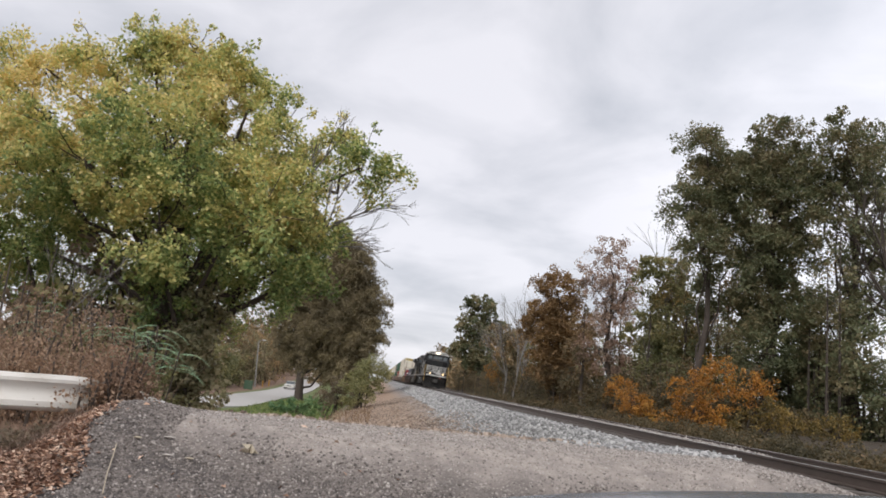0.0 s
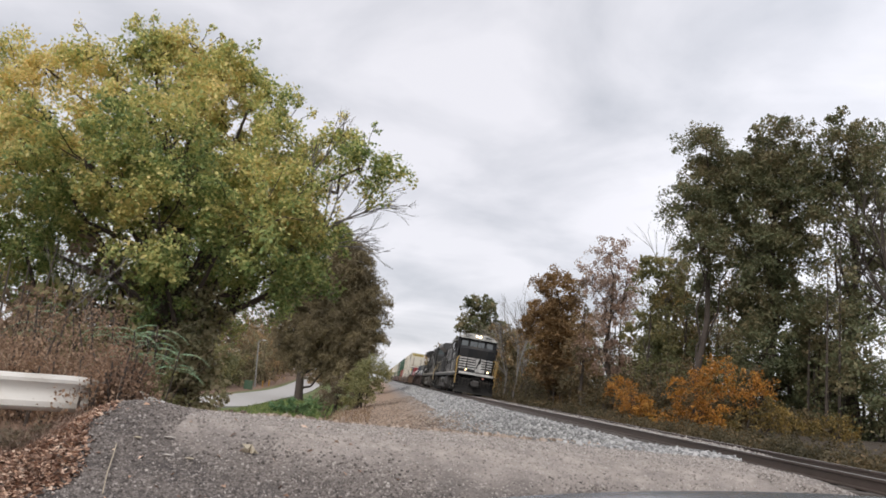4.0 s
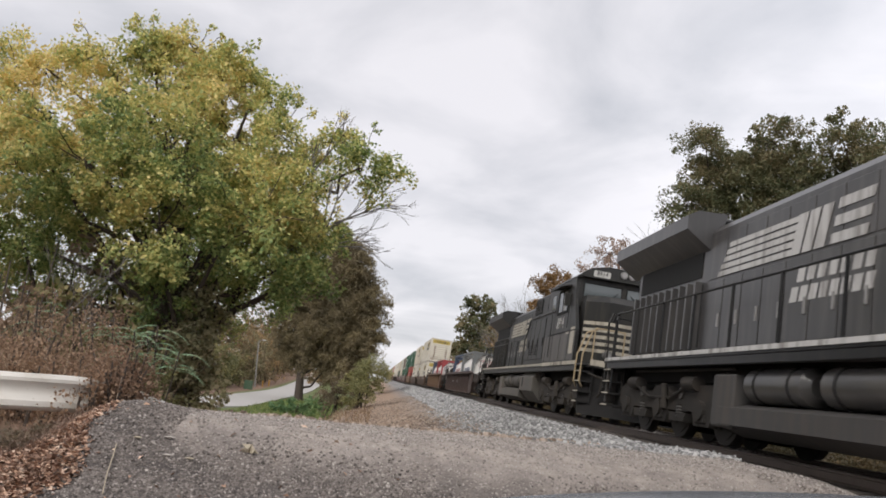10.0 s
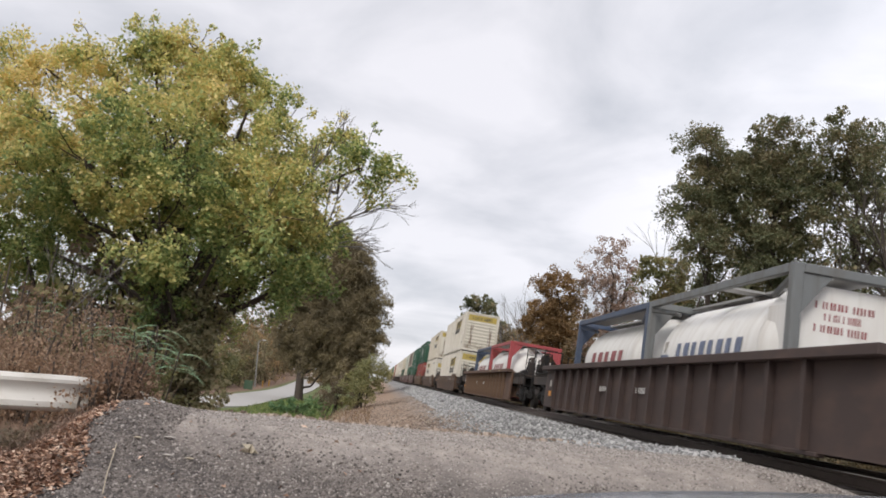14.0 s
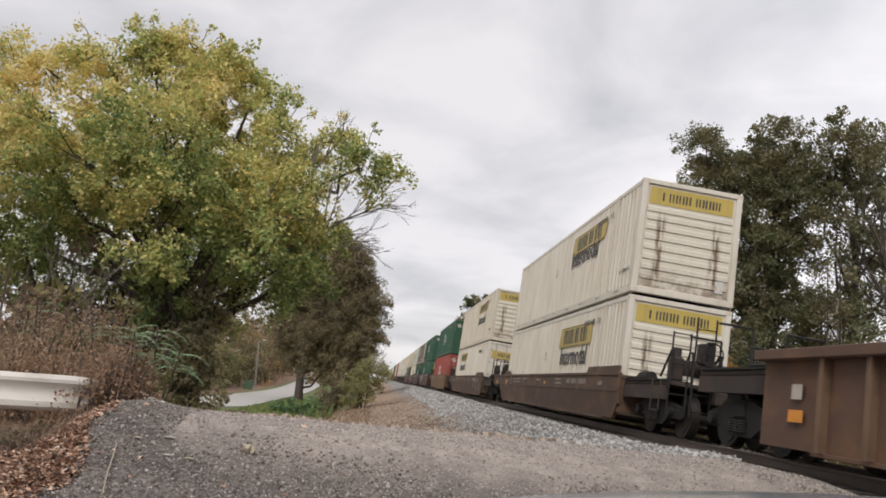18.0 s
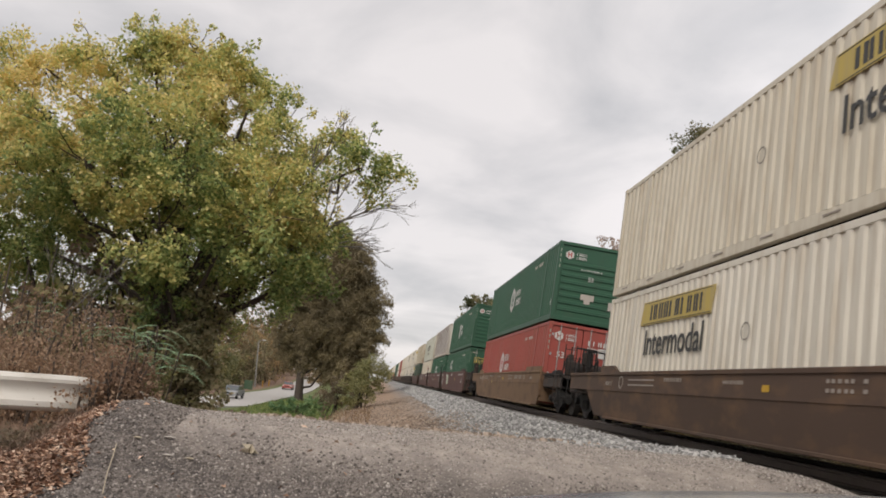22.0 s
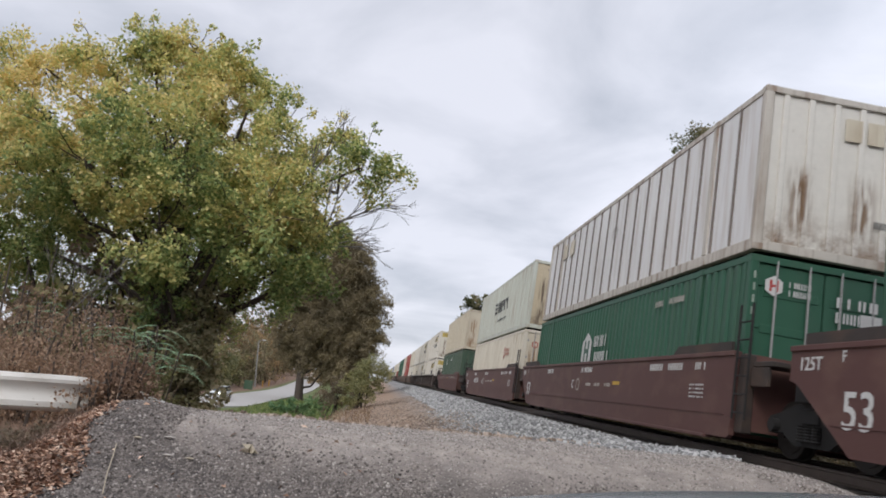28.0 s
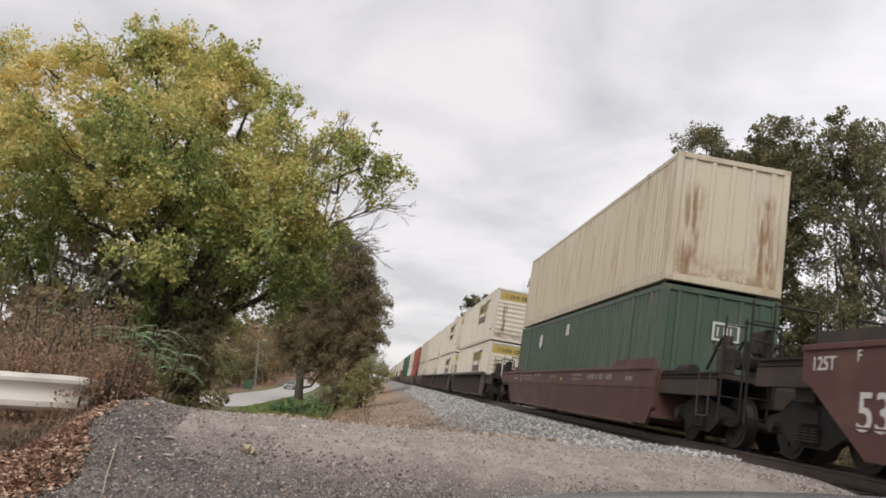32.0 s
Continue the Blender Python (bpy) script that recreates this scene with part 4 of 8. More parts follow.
def sill_marks(ob, top, red, seed, number="", letter=""):
    """Stencils along the near side."""
    x = -1.456
    rng = random.Random(seed)
    L = CL
    if red:
        words("size_mark", "53", 0.64, M_INKW, ob, x, L + 0.08, 0.67)
        words("load_mark", "125T", 0.25, M_INKW, ob, x, L + 1.12, top - 0.22)
        words("end_mark", "F", 0.2, M_INKW, ob, x, L + 0.4, top - 0.14)
        for y0, n in ((1.0, 3), (2.0, 4), (3.0, 4), (8.0, 6), (12.5, 5)):
            barred("stencil", ob, M_INKW, y0, y0 + 0.18 * n, top - 0.25, top - 0.12, n, seed + n, x)
        decal("reflector", ob, M_SAFETY, 5.6, 6.1, 0.92, 1.0, x)
        for k in range(4):
            barred("stencil", ob, M_INKW, 1.0, 1.6, 0.95 - k * 0.07, 0.98 - k * 0.07, 6, seed + k, x)
    else:
        for y0, n in ((0.9, 3), (14.8, 4)):
            barred("stencil", ob, M_FAINT, y0, y0 + 0.15 * n, top - 0.28, top - 0.18, n, seed + n, x)
        for y0, y1, z0, z1, n in ((2.4, 4.6, 0.26, 0.12, 9), (5.2, 6.2, 0.16, 0.11, 4), (5.2, 6.2, 0.28, 0.23, 4), (8.2, 9.0, 0.2, 0.14, 5), (10.6, 11.6, 0.17, 0.1, 5)):
            barred("stencil", ob, M_FAINT, y0, y1, top - z0, top - z1, n, seed + n, x)
        for dz in (0.13, 0.24):
            decal("stencil_line", ob, M_FAINT, 12.0, 13.6, top - dz - 0.03, top - dz, x)
        part("stencil_ring", Mesh().ring(x, 14.1, top - 0.2, 0.15, 0.035), M_FAINT, ob)
        decal("reflector", ob, M_SAFETY, 7.4, 7.6, top - 0.3, top - 0.2, x)
    if letter:
        words("well_letter", letter, 0.34, M_INKW, ob, x, 9.86, 0.9)
        part("stencil_ring", Mesh().ring(x, 9.3, 0.9, 0.17, 0.03), M_INKF, ob)
        for y0, n in ((8.0, 3), (7.2, 3), (6.3, 4)):
            barred("stencil", ob, M_INKF, y0, y0 + 0.5, 0.87, 0.95, n, seed + n + 3, x)
    if number:
        words("car_number", number, 0.36, M_INKW, ob, x, 12.42, 0.92)

# ---- the cars and their loads, in order ----
FLOOR1, FLOOR2 = 0.26, 3.245


def stack(y, car, lower, upper):
    on_train(car, y)
    on_train(lower, y, FLOOR1)
    if upper:
        on_train(upper, y, FLOOR2)


# three brown single cars
car = well_car(M_WELLB, "brown steel well car with stencilled sides", 1.18)
sill_marks(car, 1.18, False, 1)
for y in (17.65, 15.15):
    decal("reflector", car, M_STICKER, y, y + 0.24, 0.8, 0.98, -1.455)
stack(191.92, car, white_freight_box("hribs", 4.85, pz=(1.81, 2.44), wz=1.5), white_freight_box("hribs", 4.7, pz=(1.89, 2.49), wz=1.72, wy=5.0))
car = well_car(M_WELLB, "brown steel well car with stencilled sides", 1.18)
sill_marks(car, 1.18, False, 2)
# pale spray paint in thin looping strokes, and a stencilled frame
M_SPRAYT = plain("thin_spray_paint", (0.26, 0.22, 0.19), 0.85, vary=0.3)


def sill_x(z):
    return -1.452 + 0.07 * max(0.0, 0.78 - z) / 0.63


for y0, w, z0, h in ((3.35, 0.25, 0.55, 0.5), (3.0, 0.2, 0.5, 0.58), (2.6, 0.25, 0.5, 0.5), (2.2, 0.22, 0.6, 0.5), (1.85, 0.25, 0.42, 0.55), (1.5, 0.22, 0.42, 0.5)):
    stroke = []
    for k in range(9):
        z = z0 + h * (0.5 + 0.5 * math.sin(k * 0.8 + y0))
        stroke.append((sill_x(z), y0 + w * (0.5 + 0.6 * math.cos(k * 0.55 + 2 * y0)), z))
    part("spray_stroke", Mesh().pipe(stroke, 0.012, 4), M_SPRAYT, car, "pale sprayed stroke")
for z in (0.43, 0.53, 0.7):
    part("stencil_line", Mesh().pipe([(sill_x(z), 0.3, z), (sill_x(z), 0.85, z)], 0.01, 4), M_SPRAYT, car)
for y in (0.3, 0.85):
    part("stencil_line", Mesh().pipe([(sill_x(0.43), y, 0.43), (sill_x(0.7), y, 0.7)], 0.01, 4), M_SPRAYT, car)
stack(215.71, car, white_freight_box("doors", 11.75, pz=(2.02, 2.54), wz=1.59), white_freight_box("hribs", 4.8, M_CREAM, pz=(1.98, 2.48), wz=1.45))
car = well_car(M_WELLT, "tan-brown steel well car with stencilled sides", 1.3)
sill_marks(car, 1.3, False, 3)
decal("reflector", car, M_INKF, 13.9, 14.3, 1.07, 1.16, -1.455)
for y in (13.9, 11.3):
    fr = Mesh()
    for y0, y1, z0, z1 in ((0.0, 0.45, 0.84, 0.855), (0.0, 0.45, 0.965, 0.98), (0.0, 0.015, 0.855, 0.965), (0.435, 0.45, 0.855, 0.965)):
        fr.box(-1.46, -1.455, y + y0, y + y1, z0, z1)
    part("stencil_frame", fr, M_FAINT, car)
decal("worn_patch", car, M_YELLOW, 10.6, 10.9, 0.86, 0.93, -1.455)
stack(239.22, car, emblem_box(M_RED, "doors", M_INKW, 9.4, 1.54, 0.53, "red corrugated container with white emblem"),
      emblem_box(M_GREEN, "hribs", M_INKW, 8.9, 1.56, 0.6, "green corrugated container with white emblem"))

# a red-brown car of three joined wells
G3 = "red-brown three-well articulated car with white stencils"
car = well_car(M_WELLR, "red-brown leading well of an articulated car, spray-painted side", 1.48, rear=1.65, shared_rear=True)
sill_marks(car, 1.48, True, 4)
stack(262.95, car, emblem_box(M_GREEN, "doors", M_INKW, 12.65, 1.84, 0.25, "green corrugated container with small white emblem", False, True),
      emblem_box(M_GREEN, "hribs", M_INKW, 9.05, 1.5, 0.62, "green corrugated container with white emblem"))
# pale spray paint, a few overlapping loops of a can
M_SPRAY = plain("spray_paint", (0.42, 0.47, 0.38), 0.8, vary=0.2)
for y0, w, z0 in ((11.0, 0.3, 0.55), (11.4, 0.34, 0.6), (11.85, 0.3, 0.5), (12.25, 0.34, 0.62)):
    loop = [(-1.458, y0 + w * (0.5 + 0.6 * math.cos(k * 0.75 + y0)), z0 + 0.36 + 0.34 * math.sin(k * 0.75)) for k in range(9)]
    part("spray_stroke", Mesh().pipe(loop, 0.014, 4), M_SPRAY, car, "pale sprayed stroke")
car = well_car(M_WELLR, "red-brown middle well of an articulated car", 1.48, front=1.65, rear=1.65, shared_front=True, shared_rear=True, truck_ends=(False, True))
sill_marks(car, 1.48, True, 5, "", "C")
ribbed = container("shipping_container", "white container with dark upright ribs, rusty", M_COLDWHITE, end="vribs", side="ribs", trim=M_TRIMW, group="white containers", end_paint=M_RUNEND)
for y in (12.6, 13.5):
    decal("notice_plate", ribbed, M_TAN, y, y + 0.55, 2.0, 2.5)
for x in (0.15, 0.55):
    end_decal("notice_plate", ribbed, M_TAN, x, x + 0.3, 2.15, 2.55, 0.008)
part("faint_stamp", Mesh().ring(-CW / 2 - 0.004, 8.0, 1.8, 0.2, 0.03), M_RIB, ribbed)
end_barred("number_mark", ribbed, M_INK, 0.75, 1.0, 0.7, 0.82, 3, 0.006)
stack(282.44, car, emblem_box(M_GREEN, "doors", M_INKW, 9.4, 1.6, 0.53, "green corrugated container with white emblem", False), ribbed)
car = well_car(M_WELLR, "red-brown rear well of an articulated car", 1.48, front=1.65, shared_front=True, truck_ends=(False, True))
sill_marks(car, 1.48, True, 6, "AOK 55076", "A")
upper = container("shipping_container", "pale container with dark slanted logo and sooty end", M_PALEGREEN, end="vribs", side="fine", group="white containers", end_paint=M_SOOTY)
for y0, w, z0, z1 in ((5.85, 0.2, 1.3, 1.9), (6.12, 0.5, 1.74, 1.9), (6.75, 0.2, 1.3, 1.9), (7.0, 0.42, 1.58, 1.72), (7.0, 0.5, 1.76, 1.9), (7.62, 0.22, 1.3, 1.9), (8.0, 0.18, 1.3, 1.9), (8.32, 0.18, 1.3, 1.9), (8.64, 0.18, 1.3, 1.9), (9.1, 0.75, 1.3, 1.42), (9.15, 0.75, 1.53, 1.66), (9.2, 0.8, 1.77, 1.9)):
    decal("logo_bar", upper, M_INK, y0, y0 + w, z0, z1, slant=-0.23 * (z1 - z0))
barred("logo_letters", upper, M_INK, 5.95, 8.86, 0.82, 0.95, 12, 8)
lower = container("shipping_container", "cream container with small red emblem", M_CREAM, end="doors", side="corr", group="white containers", end_paint=M_RUSTYEND)
hexagon("emblem_plate", lower, M_WORNRED, 4.6, 2.04, 0.3, ring=M_CREAM)
for dz in (0.15, -0.12):
    barred("logo_letters", lower, M_WORNRED, 3.3, 4.2, 2.04 + dz * 0.7 - 0.07, 2.04 + dz * 0.7 + 0.07, 5, 4)
hexagon("emblem_plate", lower, M_WORNRED, -0.8, 2.3, 0.16, face="end", x=0.006, ring=M_CREAM)
end_barred("logo_letters", lower, M_WORNRED, -0.58, -0.2, 2.26, 2.34, 5, 0.006)
for z in (2.36, 2.16):
    end_barred("number_mark", lower, M_INK, 0.3, 1.0, z, z + 0.12, 6, 0.006)
for z, x0, x1 in ((2.5, -0.7, 0.3), (2.36, -0.6, 0.2), (1.75, -0.4, 0.1)):
    end_barred("number_mark", upper, M_FAINT, x0, x1, z, z + 0.09, 7, 0.002)
end_decal("notice_plate", upper, M_INKF, -0.4, 0.15, 0.95, 1.05, 0.006)
stack(301.86, car, lower, upper)
car = well_car(M_WELLR, "red-brown well car with white stencils", 1.3)
sill_marks(car, 1.3, False, 7)
tan_box = container("shipping_container", "tan weathered container with rusty end", M_TAN, end="vribs", side="fine", group="white containers", end_paint=M_RUSTYEND)
g = container("shipping_container", "dull green container with pale label on its end", M_DGREEN, end="vribs", side="corr", group="green and red containers")
end_decal("notice_plate", g, M_INKW, -0.85, -0.45, 0.75, 1.15, 0.004)
end_decal("logo_plate", g, M_INKW, -0.15, 0.45, 1.85, 2.25, 0.004)
end_decal("logo_plate", g, M_DGREEN, -0.1, 0.4, 1.9, 2.2, 0.0)
end_barred("logo_letters", g, M_INKW, -0.05, 0.38, 1.95, 2.15, 3, -0.004)
decal("notice_plate", g, M_INKW, 7.9, 8.3, 2.2, 2.55)
hexagon("emblem_plate", g, M_INKW, 12.0, 2.18, 0.28)
stack(325.48, car, g, tan_box)

# the rest of the train, farther down the line
y = 351.22
protos = {}
FAR = [("w", "w", "d", 20.2), ("w", "w", "d", 19.5), ("w", "c", "d", 19.5), ("c", "w", "b", 23.6), ("r", "r", "b", 19.5), ("c", "w", "b", 19.5), ("g", "g", "b", 23.6), ("g", "g", "b", 23.6), ("w", "r", "d", 23.6),
       ("c", "c", "b", 23.6), ("t", "g", "r", 23.6), ("w", "w", "b", 23.6), ("b", "g", "r", 23.6), ("c", "w", "b", 23.6), ("w", "w", "d", 23.6), ("g", "r", "b", 23.6), ("w", "c", "d", 23.6), ("w", "w", "b", 23.6)]
FARLOOK = {"w": lambda: container("shipping_container", "white corrugated container on a well car", M_WHITE), "c": lambda: container("shipping_container", "cream corrugated container on a well car", M_CREAM), "t": lambda: container("shipping_container", "tan corrugated container on a well car", M_TAN),
           "r": lambda: container("shipping_container", "red corrugated container on a well car", M_RED), "g": lambda: container("shipping_container", "green corrugated container on a well car", M_GREEN), "b": lambda: container("shipping_container", "blue corrugated container on a well car", M_STEELB),
           "car_d": lambda: well_car(M_WELLD, "dark ribbed steel well car", 1.3, ribbed=True), "car_b": lambda: well_car(M_WELLB, "brown steel well car", 1.3), "car_r": lambda: well_car(M_WELLR, "red-brown steel well car", 1.3)}


def far_thing(key):
    if key not in protos:
        protos[key] = FARLOOK[key]()
        return protos[key]
    return copy_thing(protos[key], Matrix.Identity(4))


for up, low, kind, step in FAR:
    if (up, low) == ("w", "w") and y < 372:
        stack(y, far_thing("car_" + kind), white_freight_box("hribs", 4.9), white_freight_box("hribs", 5.2))
    else:
        stack(y, far_thing("car_" + kind), far_thing(low), far_thing(up))
    y += step

# ---- locomotives ----
M_BLACK = painted("locomotive_black", (0.014, 0.014, 0.015), dirt=(0.05, 0.045, 0.04), amount=0.4, rough=0.4, gloss=0.22)
M_BLACKD = painted("dusty_locomotive_black", (0.022, 0.022, 0.021), dirt=(0.075, 0.065, 0.053), amount=0.5, rough=0.45, gloss=0.3)
M_BAND = painted("dusty_lower_panels", (0.068, 0.062, 0.056), dirt=(0.14, 0.12, 0.10), amount=0.6, rough=0.5)
# lighter than the cab black: dust, plus the sky's sheen painted into the base
M_HOODBLACK = painted("dusty_sky_sheen_hood_black", (0.058, 0.056, 0.056), dirt=(0.13, 0.122, 0.115), amount=0.5, rough=0.34)
# near-black base: the shade of the voids below the frame, put into the colour
M_VOID = plain("underframe_void_shade", (0.014, 0.013, 0.013), 0.9)
M_TANKBOX = painted("dusty_fuel_tank", (0.085, 0.078, 0.068), dirt=(0.17, 0.135, 0.10), amount=0.5, rough=0.7)
M_RESERVOIR = painted("oily_reservoir_black", (0.05, 0.048, 0.046), dirt=(0.13, 0.115, 0.10), amount=0.4, rough=0.3, streak=False)
M_GRIME = painted("locomotive_underside", (0.048, 0.045, 0.043), dirt=(0.085, 0.07, 0.058), amount=0.5, rough=0.75)
M_CAST = painted("truck_casting", (0.028, 0.025, 0.022), dirt=(0.055, 0.044, 0.035), amount=0.5, rough=0.85, streak=False, gloss=0.25)
# base colour raised to carry the pale sky reflected in the glass
M_GLASS, nt, b = nodes_of("cab_glass_sky_tint")
b.inputs["Base Color"].default_value = (0.09, 0.10, 0.105, 1)
b.inputs["Roughness"].default_value = 0.05
b.inputs["Specular IOR Level"].default_value = 0.9
# windscreens: a little more reflected sky painted into the base
M_SCREEN, nt, b = nodes_of("windscreen_sky_tint")
b.inputs["Base Color"].default_value = (0.10, 0.115, 0.12, 1)
b.inputs["Roughness"].default_value = 0.08
b.inputs["Specular IOR Level"].default_value = 0.9
M_LAMP = glow("headlight_lens", (1.0, 0.72, 0.40), 12.0)
M_DITCH = glow("ditch_light_lens", (1.0, 0.62, 0.26), 6.0)
M_LAMPRIM = plain("lamp_rim", (0.25, 0.24, 0.23), 0.4, 0.8)
M_BOARD = plain("number_board_white", (0.52, 0.51, 0.48), 0.5, vary=0.06)
M_STRIPE = painted("stripe_white", (0.56, 0.55, 0.53), dirt=(0.12, 0.10, 0.085), amount=0.7)
M_STRIPED = painted("dirty_stripe", (0.46, 0.42, 0.34), dirt=(0.10, 0.09, 0.075), amount=0.85)
M_CASTD = painted("dusty_truck_casting", (0.042, 0.036, 0.03), dirt=(0.075, 0.06, 0.046), amount=0.6, rough=0.85, streak=False, gloss=0.25)
M_RAILY = plain("handrail_yellow", (0.44, 0.30, 0.11), 0.6, vary=0.3)
M_RAILT = plain("handrail_tan", (0.36, 0.28, 0.17), 0.7, vary=0.3)
M_PLOW = painted("plow_steel", (0.016, 0.015, 0.014), dirt=(0.042, 0.037, 0.033), amount=0.6, rough=0.8, streak=False, gloss=0.2)
M_COUPLER = painted("coupler_casting", (0.05, 0.046, 0.042), dirt=(0.04, 0.03, 0.025), amount=0.5, rough=0.7, streak=False)
M_GRILLE = plain("grille_black", (0.012, 0.012, 0.012), 0.8)


def loco_truck(parent, yc, cast):
    """A three-axle truck under a cast, stepped side frame."""
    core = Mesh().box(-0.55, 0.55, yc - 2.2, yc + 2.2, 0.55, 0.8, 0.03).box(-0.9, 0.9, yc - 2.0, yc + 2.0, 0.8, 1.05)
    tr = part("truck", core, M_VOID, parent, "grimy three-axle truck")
    for s in (-1, 1):
        x0, x1 = sorted((s * 1.12, s * 1.28))
        prof = [(yc - 2.6, 0.56), (yc - 2.6, 0.86), (yc - 2.3, 0.98), (yc - 1.72, 0.98), (yc - 1.55, 0.84), (yc - 0.5, 0.84), (yc - 0.34, 0.96), (yc + 0.34, 0.96), (yc + 0.5, 0.84), (yc + 1.55, 0.84), (yc + 1.72, 0.98), (yc + 2.3, 0.98), (yc + 2.6, 0.86), (yc + 2.6, 0.56)]
        for ax in (2.0, 0.0, -2.0):
            prof += [(yc + ax + 0.42, 0.5), (yc + ax + 0.31, 0.26), (yc + ax - 0.31, 0.26), (yc + ax - 0.42, 0.5)]
        part("side_frame", Mesh().prism(prof, "x", x0, x1), cast, tr)
        for ax in (-2.0, 0.0, 2.0):
            j = Mesh().cyl((s * 1.26, yc + ax, 0.53), (s * 1.36, yc + ax, 0.53), 0.17, 14).box(*sorted((s * 1.26, s * 1.32)), yc + ax - 0.2, yc + ax + 0.2, 0.32, 0.46, 0.01)
            part("axle_box", j, cast, tr)
        for ax in (-1.0, 1.0):
            coil = [(0.13 if k % 2 else 0.105, k * 0.028) for k in range(10)]
            part("spring", Mesh().turned(coil), M_GRIME, tr, m=Matrix.Translation((s * 1.22, yc + ax, 0.36)))
            part("brake_cylinder", Mesh().cyl((s * 1.3, yc + ax * 1.5 - 0.3, 1.0), (s * 1.3, yc + ax * 1.5 + 0.25, 1.0), 0.13, 12), cast, tr, soft=True)
        for ax in (-1.0, 1.0):
            part("spring_pocket", Mesh().prism([(yc + ax - 0.34, 0.3), (yc + ax + 0.34, 0.3), (yc + ax + 0.42, 0.46), (yc + ax - 0.42, 0.46)], "x", *sorted((s * 1.1, s * 1.33))), cast, tr)
            part("frame_boss", Mesh().cyl((s * 1.27, yc + ax * 1.05, 0.82), (s * 1.31, yc + ax * 1.05, 0.82), 0.11, 12), M_GRIME, tr)
        part("brake_rod", Mesh().pipe([(s * 1.33, yc - 1.2, 0.9), (s * 1.33, yc - 0.6, 0.72), (s * 1.33, yc + 0.6, 0.72), (s * 1.33, yc + 1.2, 0.9)], 0.03), cast, tr)
        part("sand_pipe", Mesh().pipe([(s * 1.25, yc - 2.75, 1.2), (s * 1.2, yc - 2.7, 0.6), (s * 0.95, yc - 2.62, 0.25)], 0.025).pipe([(s * 1.25, yc + 2.75, 1.2), (s * 1.2, yc + 2.7, 0.6), (s * 0.95, yc + 2.62, 0.25)], 0.025), cast, tr)
        part("snubber", Mesh().cyl((s * 1.36, yc - 0.42, 0.5), (s * 1.36, yc - 0.3, 0.98), 0.06, 10), cast, tr)
        for ax in (-2.0, 0.0, 2.0):
            part("brake_shoe", Mesh().box(*sorted((s * 0.95, s * 1.12)), yc + ax - 0.62, yc + ax - 0.5, 0.3, 0.75, 0.01), M_GRIME, tr)
    for ax in (-2.0, 0.0, 2.0):
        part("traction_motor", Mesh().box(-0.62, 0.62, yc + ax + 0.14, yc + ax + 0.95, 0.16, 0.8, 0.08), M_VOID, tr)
        wheelset(tr, yc + ax, 0.53, 0)
    return tr


